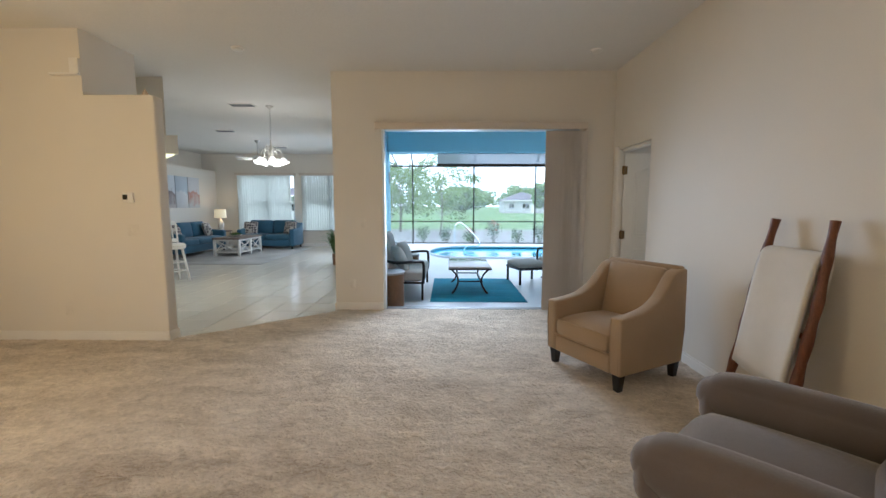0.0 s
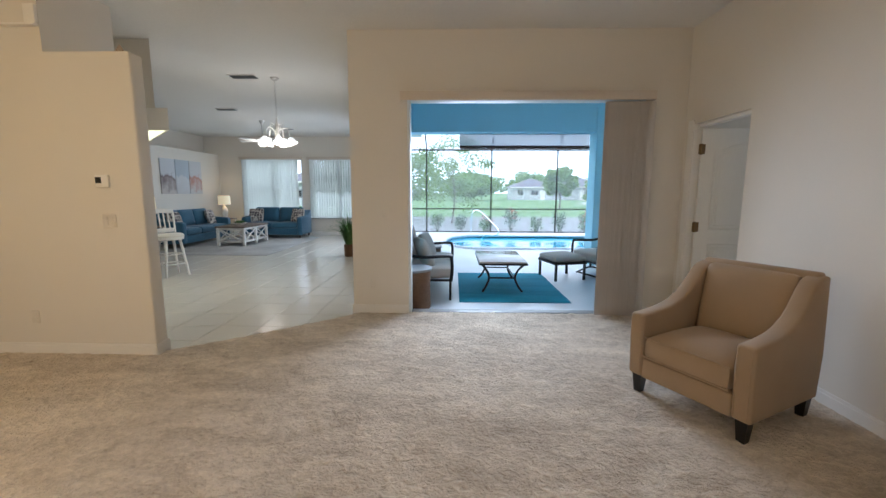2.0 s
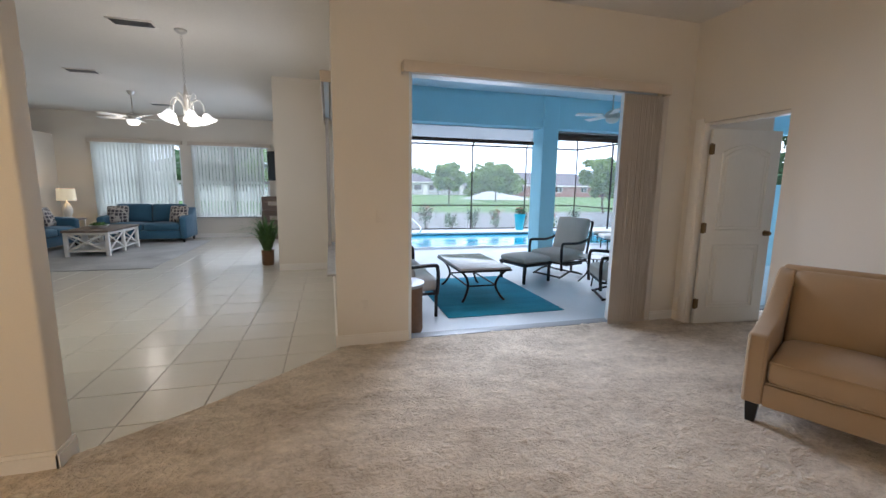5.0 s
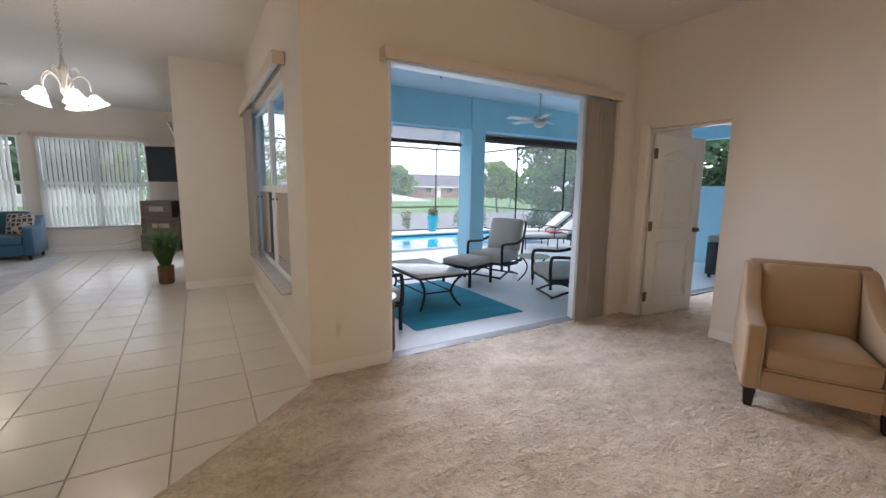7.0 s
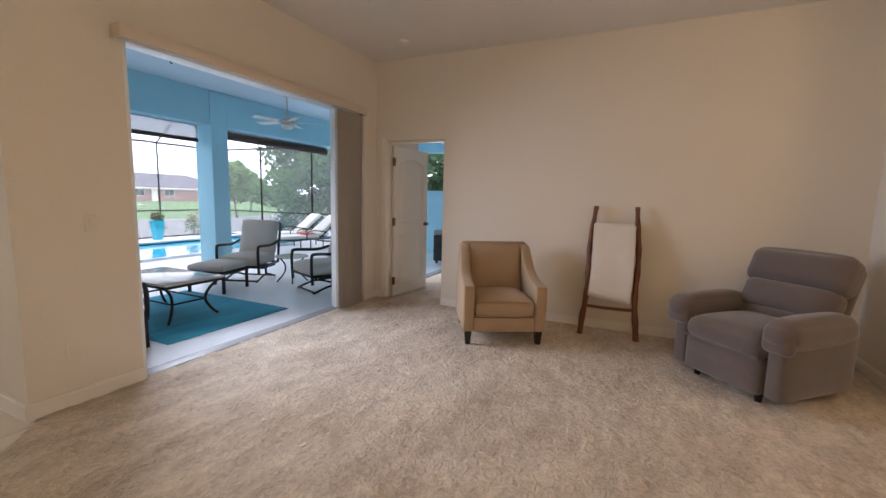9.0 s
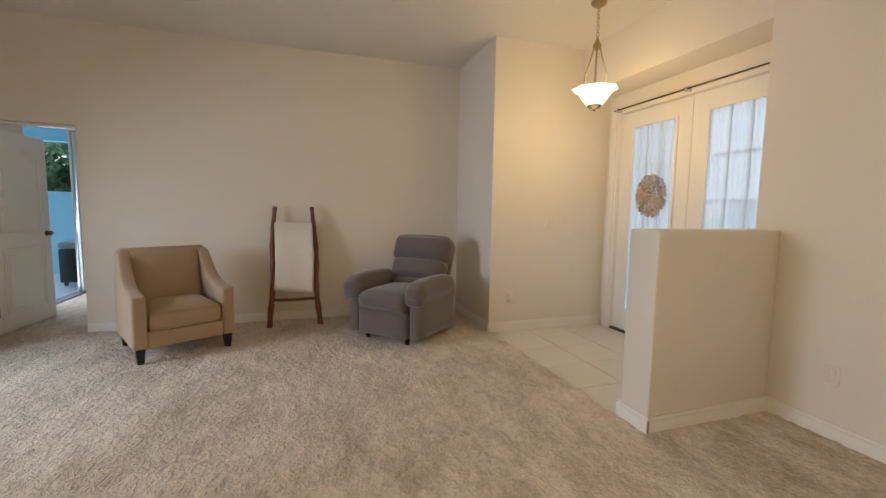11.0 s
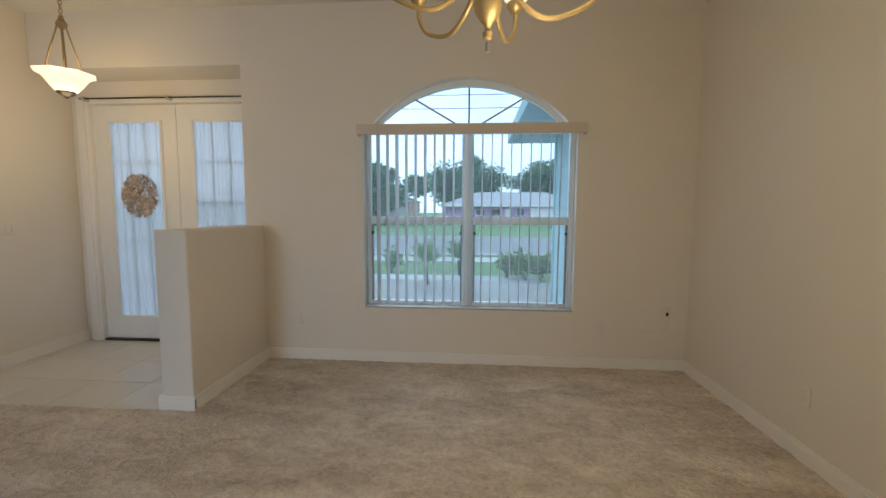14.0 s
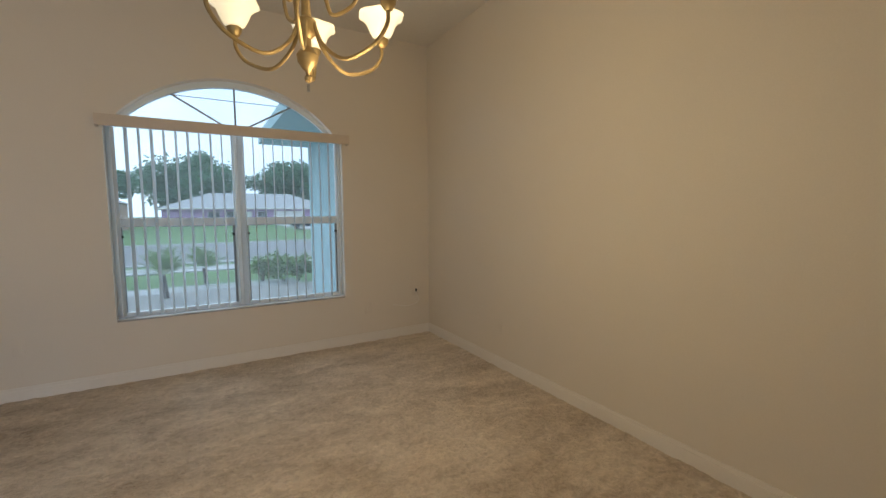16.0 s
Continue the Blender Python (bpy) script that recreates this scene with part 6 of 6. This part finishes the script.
def shrub(place, h, w, label, flower=None, leaf=None, group="garden shrubs", seed=1, count=260, size=0.05):
    t = thing("shrub", place, 0, label, "shrub", group)
    rnd = random.Random(seed)
    bm = B()
    for _ in range(7):
        a, o = rnd.uniform(0, 6.28), rnd.uniform(0.1, 0.45) * w
        tube(bm, curve([(0, 0, 0), (o * 0.5 * math.cos(a), o * 0.5 * math.sin(a), h * 0.5), (o * math.cos(a), o * math.sin(a), h * 0.8)], 3), 0.008, 5)
    part("stems", bm, BARK, t)
    bm = B()
    for _ in range(6):
        leaves(bm, rnd, (rnd.uniform(-0.25, 0.25) * w, rnd.uniform(-0.25, 0.25) * w, h * rnd.uniform(0.4, 0.8)), (w * 0.3, w * 0.3, h * 0.28), count // 6, size)
    part("foliage", bm, leaf or LEAFD, t)
    if flower:
        part("flowers", leaves(B(), rnd, (0, 0, h * 0.78), (w * 0.42, w * 0.42, h * 0.25), 45, 0.035, 0.0, 0.8), flower, t)


for i, (x, h, w, f) in enumerate(((-0.9, 0.55, 0.5, None), (0.0, 0.5, 0.45, None), (0.9, 0.45, 0.5, RED), (1.85, 0.75, 0.62, RED), (2.8, 0.52, 0.5, None), (3.65, 0.8, 0.62, None), (4.6, 0.6, 0.5, RED), (5.7, 0.6, 0.5, None), (6.8, 0.6, 0.5, RED), (8.0, 0.6, 0.5, None))):
    shrub((x, 16.35 + 0.1 * math.sin(i * 2.3), -0.32), h + 0.42, w * 1.25, "dark-leaved garden shrub with red blossom" if f else "dark-leaved garden shrub by the pool screen", f, LEAFD if i % 2 else LEAF, "poolside shrubs", i + 1)
t = thing("garden_planter", (4.95, 15.15, DZ), 0, "tall teal glazed planter with a small plant", "planter")
part("pot", lathe(B(), [(0.0, 0.0), (0.12, 0.0), (0.13, 0.02), (0.19, 0.52), (0.20, 0.56), (0.175, 0.56), (0.165, 0.5), (0.0, 0.5)], 24), TEALP, t)
part("plant", leaves(B(), random.Random(6), (0, 0, 0.66), (0.2, 0.2, 0.16), 120, 0.05), LEAFD, t)
part("flowers", leaves(B(), random.Random(9), (0, 0, 0.72), (0.16, 0.16, 0.1), 20, 0.035, 0, 0.8), RED, t)

t = thing("wall_plaque", (NX + 0.17, 9.46, 2.0), 90, "oval pale grey plaque on the lanai wall", "ornament")
bm = lathe(B(), [(0.0, 0.02), (0.10, 0.016), (0.115, 0.008), (0.12, 0.0)], 28)
bmesh.ops.transform(bm, matrix=pose(0, -0.001, 0, 90, 0, 0) @ Matrix.Diagonal((0.8, 1.15, 1, 1)), verts=bm.verts)
part("disc", bm, GREYP, t)
t = thing("ceiling_hook", (1.13, 8.10, 3.13), 0, "small dark metal hook in the lanai ceiling", "hook")
part("plate", lathe(B(), [(0.0, -0.01), (0.03, -0.008), (0.032, -0.001)], 14), DARKM, t)
part("hook", tube(B(), curve([(0, 0, -0.008), (0, 0, -0.05), (0.018, 0, -0.075), (0.03, 0, -0.055)], 5), 0.006, 8), DARKM, t)

# ---- outside: trees, hedges, houses ----


def tree(place, h, w, label, seed, leaf, count=3200, size=0.16, group="trees", trunk=0.3, sparse=1.0, base=0.35):
    t = thing("tree", place, 0, label, "tree", group)
    rnd = random.Random(seed)
    tr = B()
    top = Vector((rnd.uniform(-0.1, 0.1) * w, rnd.uniform(-0.1, 0.1) * w, h * 0.72))
    line = curve([(0, 0, -0.1), (rnd.uniform(-0.04, 0.04) * w, rnd.uniform(-0.04, 0.04) * w, h * 0.3), top], 5)
    tube(tr, line, [trunk * h * 0.07 * (1 - 0.75 * i / len(line)) for i in range(len(line))], 9)
    crown = B()
    n = 15
    for k in range(n):
        a = 2.4 * k + rnd.uniform(-0.5, 0.5)
        f = (k + 0.5) / n
        z = h * (base + (0.93 - base) * f)
        r = w * 0.5 * math.sin(math.pi * (0.18 + 0.74 * f)) * rnd.uniform(0.45, 0.95)
        tip = Vector((r * math.cos(a), r * math.sin(a), z))
        start = line[min(len(line) - 1, int(len(line) * (0.35 + 0.5 * f)))]
        tube(tr, curve([start, (start + tip) / 2 + Vector((0, 0, h * 0.03)), tip], 3), [trunk * h * 0.02, trunk * h * 0.017, trunk * h * 0.015, trunk * h * 0.012, trunk * h * 0.01, trunk * h * 0.008, trunk * h * 0.006], 5)
        for _ in range(3):
            c = tip + Vector((rnd.gauss(0, 0.10), rnd.gauss(0, 0.10), rnd.gauss(0, 0.05))) * w
            s = rnd.uniform(0.10, 0.19) * w * sparse
            leaves(crown, rnd, c, (s, s, s * 0.7), count // (n * 2), size * 1.35)
    part("trunk", tr, BARK, t)
    part("crown", crown, leaf, t)


GZ = -0.32
tree((-0.4, 23.5, GZ), 4.9, 4.4, "slender young tree with sparse pale foliage", 11, LEAFL, 1900, 0.07, "back trees", 0.16, 1.0, 0.25)
tree((-3.0, 26.5, GZ), 4.4, 4.6, "bushy green tree behind the pool", 12, LEAFL, 2600, 0.10, "back trees")
tree((10.4, 43.0, GZ), 4.3, 3.0, "distant broad green tree", 14, LEAFL, 2600, 0.2, "back trees")
tree((18.5, 50.0, GZ), 4.6, 4.6, "distant pale green tree between the houses", 16, LEAFL, 2600, 0.2, "back trees")
tree((-9, 38.0, GZ), 5.5, 7.0, "broad dark tree at the lawn's edge", 17, LEAFD, 3000, 0.25, "back trees")
tree((3.0, 82.0, GZ), 4.6, 11.0, "far pale green tree line", 18, LEAFL, 2200, 0.4, "back trees")
tree((22.0, 125.0, GZ), 6.5, 14.0, "far pale green tree line", 19, LEAFL, 2200, 0.4, "back trees")
tree((29.0, 78.0, GZ), 4.6, 10.0, "far pale green tree line", 20, LEAFL, 2200, 0.4, "back trees")
tree((13.2, 17.0, GZ), 5.4, 5.6, "dense leafy tree close to the pool screen", 21, LEAF, 6500, 0.13, "side trees", 0.25, 1.1, 0.15)
tree((14.0, 12.0, GZ), 6.2, 6.5, "dense leafy tree close to the pool screen", 22, LEAFD, 6500, 0.13, "side trees", 0.25, 1.1, 0.15)
tree((14.2, 7.2, GZ), 6.0, 6.0, "dense leafy tree beside the lanai", 23, LEAFD, 5500, 0.13, "side trees", 0.25, 1.1, 0.1)
tree((17.5, 27.5, GZ), 3.9, 3.0, "leafy tree beyond the hedge", 24, LEAFL, 2400, 0.15, "side trees")
tree((24.0, 34.0, GZ), 3.6, 2.8, "leafy tree near the brick house", 25, LEAFL, 2600, 0.18, "side trees")


def hedge(x0, x1, y0, y1, h, seed, leaf, label):
    t = thing("hedge", ((x0 + x1) / 2, (y0 + y1) / 2, GZ), 0, label, "hedge")
    rnd = random.Random(seed)
    bm, st = B(), B()
    n = int(max(x1 - x0, y1 - y0) / 0.5)
    for k in range(n):
        x, y = (x1 - x0) * ((k + 0.5) / n - 0.5), (y1 - y0) * ((k + 0.5) / n - 0.5)
        hh = h * rnd.uniform(0.85, 1.1)
        leaves(bm, rnd, (x, y, hh * 0.55), (0.42, 0.42, hh * 0.5), 1000, 0.075)
        tube(st, [(x, y, -0.05), (x + rnd.uniform(-0.1, 0.1), y, hh * 0.7)], 0.02, 5)
    part("stems", st, BARK, t)
    part("foliage", bm, leaf, t)


hedge(8.35, 8.55, 17.2, 8.6, 1.78, 31, LEAF, "clipped green hedge outside the pool screen")
hedge(11.6, 11.9, 6.4, 13.0, 1.35, 32, LEAFD, "dark green hedge beside the pool screen")
for i, y in enumerate((11.6, 12.5, 13.3)):
    shrub((7.85, y, GZ), 1.15, 0.8, "shrub with small white blossom by the screen", CERAM, LEAFD, "side shrubs", 41 + i, 500, 0.05)


def mound(place, label):
    t = thing("gravel_mound", place, 0, label, "mound")
    rnd = random.Random(8)
    bm = bmesh.new()
    rows = [[bm.verts.new((0.6 * i, 0.6 * j, -0.05 + 1.25 * math.exp(-(((i + 0.35 * j) * 0.6) / 2.6) ** 2 - (j * 0.6 / 2.0) ** 2) + 0.45 * math.exp(-((i * 0.6 - 4.0) / 2.0) ** 2 - (j * 0.6 / 1.8) ** 2) + rnd.uniform(-0.04, 0.04))) for i in range(-14, 17)] for j in range(-8, 9)]
    for a, b in zip(rows, rows[1:]):
        for k in range(len(a) - 1):
            bm.faces.new((a[k], a[k + 1], b[k + 1], b[k]))
    part("heap", bm, PAVE, t)


mound((22.0, 60.0, GZ), "pale gravel heap on the vacant lot")


def house(place, turn, w, d, wall_h, roof_h, wall, roof, label, windows, door=None, garage=None, over=0.5):
    """A single-storey house: walls, hipped roof, openings in the front (local -y)."""
    t = thing("house", place, turn, label, "house")
    holes = [(x - ww / 2, x + ww / 2, 0.9, 2.1) for x, ww in windows]
    if door is not None:
        holes.append((door - 0.5, door + 0.5, 0.0, 2.1))
    if garage is not None:
        holes.append((garage - 2.4, garage + 2.4, 0.0, 2.2))
    part("wall", holed(B(), 1, -d / 2, -d / 2 + 0.2, -w / 2, w / 2, 0, wall_h, holes), wall, t, "", False)
    part("wall", box(box(box(B(), -w / 2, -w / 2 + 0.2, -d / 2 + 0.2, d / 2, 0, wall_h), w / 2 - 0.2, w / 2, -d / 2 + 0.2, d / 2, 0, wall_h), -w / 2 + 0.2, w / 2 - 0.2, d / 2 - 0.2, d / 2, 0, wall_h), wall, t, "", False)
    a, b, r = w / 2 + over, d / 2 + over, max(0.0, (w - d) / 2)
    bm = B()
    e = [bm.verts.new(p) for p in ((-a, -b, wall_h), (a, -b, wall_h), (a, b, wall_h), (-a, b, wall_h))]
    k = [bm.verts.new(p) for p in ((-r, 0, wall_h + roof_h), (r, 0, wall_h + roof_h))]
    for f in ((e[0], e[1], k[1], k[0]), (e[2], e[3], k[0], k[1]), (e[1], e[2], k[1]), (e[3], e[0], k[0]), (e[3], e[2], e[1], e[0])):
        bm.faces.new(f)
    rf = part("roof", bm, roof, t, "", False)
    part("fascia", box(B(), -a, a, -b - 0.03, -b, wall_h - 0.18, wall_h), TRIM, rf)
    for x, ww in windows:
        wn_ = part("window", box(B(), x - ww / 2 + 0.05, x + ww / 2 - 0.05, -d / 2 + 0.10, -d / 2 + 0.12, 0.95, 2.05), BLACKP, t, "dark glazed window")
        for p, q, u, v in ((x - ww / 2, x + ww / 2, 0.9, 0.97), (x - ww / 2, x + ww / 2, 2.03, 2.1), (x - ww / 2, x - ww / 2 + 0.07, 0.97, 2.03), (x + ww / 2 - 0.07, x + ww / 2, 0.97, 2.03), (x - 0.03, x + 0.03, 0.97, 2.03)):
            part("frame", box(B(), p, q, -d / 2 + 0.03, -d / 2 + 0.09, u, v), WHITEW, wn_)
    if door is not None:
        part("door", box(B(), door - 0.5, door + 0.5, -d / 2 + 0.08, -d / 2 + 0.13, 0, 2.1), WHITEW, t)
    if garage is not None:
        g = part("garage_door", box(B(), garage - 2.4, garage + 2.4, -d / 2 + 0.1, -d / 2 + 0.14, 0, 2.2), WHITEW, t, "white panelled garage door")
        for i in range(4):
            for j in range(4):
                part("panel", rbox(B(), garage - 2.3 + 1.17 * i, garage - 1.25 + 1.17 * i, -d / 2 + 0.085, -d / 2 + 0.1, 0.06 + 0.53 * j, 0.5 + 0.53 * j, 0.01, 1), WHITEW, g)


house((16.4, 92.0, GZ), 0, 9.0, 8, 2.7, 1.8, PALEH, ROOFG, "pale stucco bungalow with a grey hipped roof", [(-2.8, 1.3), (0.2, 1.6), (3.2, 1.2)], 1.8)
house((26.0, 92.0, GZ), 0, 10, 9, 2.8, 2.2, PALEH, ROOFG, "pale stucco bungalow with a grey hipped roof", [(-3, 1.4), (2.0, 2.2)], 0.2)
house((44.0, 84.0, GZ), 0, 26, 12, 2.3, 2.7, BRICKH, ROOFG, "rose brick bungalow with a grey hipped roof", [(-9, 2.4), (-5, 1.6), (0, 1.8), (6, 1.6)], -2.5)
house((-14.0, 52.0, GZ), 0, 13, 9, 2.8, 1.9, PALEH, ROOFG, "pale stucco bungalow among trees", [(-4, 1.4), (0.5, 1.8), (4, 1.4)], 2.3)
house((-9.6, -72.0, GZ), 180, 24, 12, 2.6, 2.5, PURPLE, ROOFP, "purple stucco house with a pale hipped roof", [(-5.6, 1.6), (-3.0, 2.0), (1.0, 1.4)], -1.0, 5.0)
house((11.5, -52.0, GZ), 180, 13, 10, 2.9, 2.1, PEACH, ROOFP, "peach stucco house with a pale hipped roof", [(-4, 1.4), (-1, 1.8)], 1.0, 4.0)
house((-27.0, -52.0, GZ), 180, 13, 10, 2.9, 2.1, PALEH, ROOFP, "pale stucco house across the street", [(-4, 1.4), (-1, 1.8)], 1.0, 4.0)
house((28.0, -52.0, GZ), 180, 13, 10, 2.9, 2.1, PALEH, ROOFP, "pale stucco house across the street", [(-4, 1.4), (-1, 1.8)], 1.0, 4.0)
tree((9.0, -46.0, GZ), 7.0, 7.5, "broad dark oak across the street", 51, LEAFT, 9000, 0.24, "street trees", 0.25, 1.4, 0.2)
tree((-1.4, -83.0, GZ), 11.5, 12.5, "broad dark oak behind the purple house", 52, LEAFT, 9000, 0.27, "street trees", 0.3, 1.5, 0.3)
tree((-19.0, -84.0, GZ), 11.5, 12.5, "broad dark oak behind the purple house", 53, LEAFT, 9000, 0.27, "street trees", 0.3, 1.5, 0.3)
tree((20, -62.0, GZ), 8.0, 9.5, "broad dark oak across the street", 54, LEAFT, 3000, 0.26, "street trees")
tree((-30, -64.0, GZ), 8.0, 9.5, "broad dark oak across the street", 55, LEAFT, 3000, 0.26, "street trees")


def car():
    t = thing("parked_car", (-12.6, -41.0, -0.28), 180, "dark blue saloon car parked on the driveway", "car")
    paint = mat("dark_blue_car_paint", (0.02, 0.025, 0.05), 0.2, 0.3, var=0.05, bump=0.0)
    side = [(-2.2, 0.35), (-2.25, 0.75), (-1.5, 0.92), (-0.9, 1.38), (0.6, 1.42), (1.3, 1.0), (2.15, 0.85), (2.2, 0.35)]
    part("body", rounded_prism(side, 1, -0.85, 0.85, 0.06), paint, t)
    for s in (-1, 1):
        y = s * 0.853
        part("side_window", prism(B(), [(-0.82, 1.0), (-0.6, 1.30), (0.5, 1.33), (1.0, 1.02)], 1, *sorted((y, y + s * 0.004))), BLACKP, t)
    part("windscreen", prism(B(), [(0.72, 1.36), (1.28, 1.03), (1.30, 1.04), (0.74, 1.38)], 1, -0.7, 0.7), BLACKP, t)
    for x in (-1.4, 1.4):
        for s in (-1, 1):
            bm = lathe(B(), [(0.2, -0.1), (0.31, -0.1), (0.32, 0.0), (0.31, 0.1), (0.2, 0.1)], 20)
            bmesh.ops.transform(bm, matrix=pose(x, s * 0.80, 0.32, 90, 0, 0), verts=bm.verts)
            w = part("wheel", bm, BLACKP, t)
            bm = lathe(B(), [(0.0, 0.07), (0.19, 0.09), (0.2, 0.0)], 16)
            bmesh.ops.transform(bm, matrix=pose(x, s * 0.80, 0.32, -90 * s, 0, 0), verts=bm.verts)
            part("rim", bm, NICKEL, w)
    for s in (-0.6, 0.6):
        part("headlight", rbox(B(), 2.13, 2.2, s - 0.16, s + 0.16, 0.66, 0.78, 0.02), CERAM, t)
        part("tail_light", rbox(B(), -2.25, -2.2, s - 0.16, s + 0.16, 0.68, 0.8, 0.02), RED, t)


car()

# this house's own front wing and eaves
t = thing("house_wing", (0, 0, 0), 0, "pale aqua stucco front wing of the house", "house")
part("wall", box(B(), -8.0, -4.28, -4.3, YF - 0.18, -0.3, 2.75), AQUA, t)
part("corner_band", rbox(B(), -4.34, -4.26, -4.32, -4.20, -0.3, 2.70, 0.01), AQUA, t)
bm = B()
v = [bm.verts.new(p) for p in ((-3.50, -4.9, 2.62), (-3.50, YF - 0.70, 2.62), (-8.0, YF - 0.70, 2.62), (-8.0, -4.9, 2.62), (-3.50, -4.9, 2.80), (-3.50, YF - 0.70, 2.80), (-6.0, YF - 0.70, 3.9), (-6.0, -4.9, 3.9))]
for f in ((0, 1, 2, 3), (0, 4, 5, 1), (4, 7, 6, 5), (0, 3, 7, 4), (1, 5, 6, 2), (3, 2, 6, 7)):
    bm.faces.new([v[i] for i in f])
part("eave", bm, AQUA, t, "pale aqua eave and fascia", False)


def fan_palm(place, seed):
    t = thing("garden_palm", place, 0, "small spiky garden palm by the front walk", "plant", "front plants")
    rnd = random.Random(seed)
    part("stem", tube(B(), [(0, 0, 0), (0.03, 0, 0.45)], [0.05, 0.04], 8), BARK, t)
    bm = B()
    for k in range(40):
        a, up, ln = 2.4 * k, rnd.uniform(0.1, 1.3), rnd.uniform(0.55, 0.85)
        d = Vector((math.cos(a) * math.cos(up), math.sin(a) * math.cos(up), math.sin(up)))
        base = Vector((0.02, 0, 0.45))
        side = d.cross(Vector((0, 0, 1))).normalized()
        mid, tip = base + d * ln * 0.6, base + d * ln + Vector((0, 0, -0.12))
        for f in range(9):
            p = base.lerp(mid, 0.3 + f * 0.09)
            for s in (-1, 1):
                q = p + side * s * 0.16 + d * 0.1 + Vector((0, 0, -0.03))
                bm.faces.new([bm.verts.new(x) for x in (p, p + d * 0.02, q)])
        bm.faces.new([bm.verts.new(x) for x in (base, mid + side * 0.01, tip, mid - side * 0.01)])
    part("fronds", bm, LEAFL, t)


fan_palm((-1.88, -5.78, -0.24), 3)
fan_palm((-2.55, -7.2, -0.32), 4)
for i, (x, y) in enumerate(((-3.7, -6.9), (-4.1, -6.6), (-4.5, -6.9), (-4.95, -6.6), (-0.7, -7.8), (0.4, -7.5))):
    shrub((x, y, -0.32), 0.75, 0.7, "lush green shrub by the front walk", ORANGE if i == 3 else None, LEAFL, "front plants", 60 + i, 420, 0.07)

# overhead wires above the street
for k, (y, z) in enumerate(((-24.0, 7.9), (-24.6, 8.9))):
    t = thing("overhead_wire", (0, y, z), 0, "thin dark overhead wire along the street", "wire", "overhead wires")
    part("strand", tube(B(), [(x, 0, 0.0004 * x * x) for x in range(-60, 61, 6)], 0.022, 5), DARKM, t)
for x in (-60, 60):
    t = thing("utility_pole", (x, -24.3, GZ), 0, "tall wooden utility pole by the street", "pole", "utility poles")
    part("post", tube(B(), [(0, 0, 0), (0, 0, 11.2)], [0.17, 0.12], 10), BARK, t)
    part("crossarm", rbox(B(), -0.08, 0.08, -0.9, 0.9, 9.4, 9.55, 0.01), BARK, t)

# ---- floor tiles last ----


def tile_floor(parent, x0, x1, y0, y1, ox, oy, keep, near, size=0.433, gap=0.006):
    """Square tiles: the nearest are parts, the rest one joined part."""
    bm = rbox(B(), -size / 2 + gap / 2, size / 2 - gap / 2, -size / 2 + gap / 2, size / 2 - gap / 2, -0.006, 0.0, 0.0025, 1)
    first, rest, spots = None, B(), []
    for i in range(math.floor((x0 - ox) / size), math.ceil((x1 - ox) / size)):
        for j in range(math.floor((y0 - oy) / size), math.ceil((y1 - oy) / size)):
            x, y = ox + (i + 0.5) * size, oy + (j + 0.5) * size
            if keep(x, y):
                spots.append((x, y))
    first = part("tile", bm, TILE, parent, "", False)
    single = [s for s in spots if near(*s)][:290]
    for k, (x, y) in enumerate(single):
        ob = first if k == 0 else new("tile", first.data)
        ob.parent = parent
        ob.location = (x, y, 0)
    far = [s for s in spots if s not in single]
    if far:
        for x, y in far:
            rbox(rest, x - size / 2 + gap / 2, x + size / 2 - gap / 2, y - size / 2 + gap / 2, y + size / 2 - gap / 2, -0.006, 0.0, 0.0025, 1)
        tagged(part("far_tiles", rest, TILE, parent, "", False), kind="stuff")


floor_nook = tagged(new("floor_nook"), "cream square floor tiles with grey grout", "", "", "structure")
tile_floor(floor_nook, -8.2, NX + 0.2, 4.3, FY + 0.2, -2.715, 5.04, lambda x, y: -8.1 < x < NX + 0.25 and YT + 0.02 < y < FY + 0.1 and not (x > AX + 0.3 and y > AY + 0.2) and (x < -2.9 or y > 4.2), lambda x, y: x > -4.9 and y < 9.8)
floor_foyer = tagged(new("floor_foyer"), "cream square foyer tiles", "", "", "structure")
tile_floor(floor_foyer, -0.9, 1.2, -0.95, 0.6, -0.80, 0.53, lambda x, y: -1.0 < x < 1.25 and -1.0 < y < 0.53, lambda x, y: True)
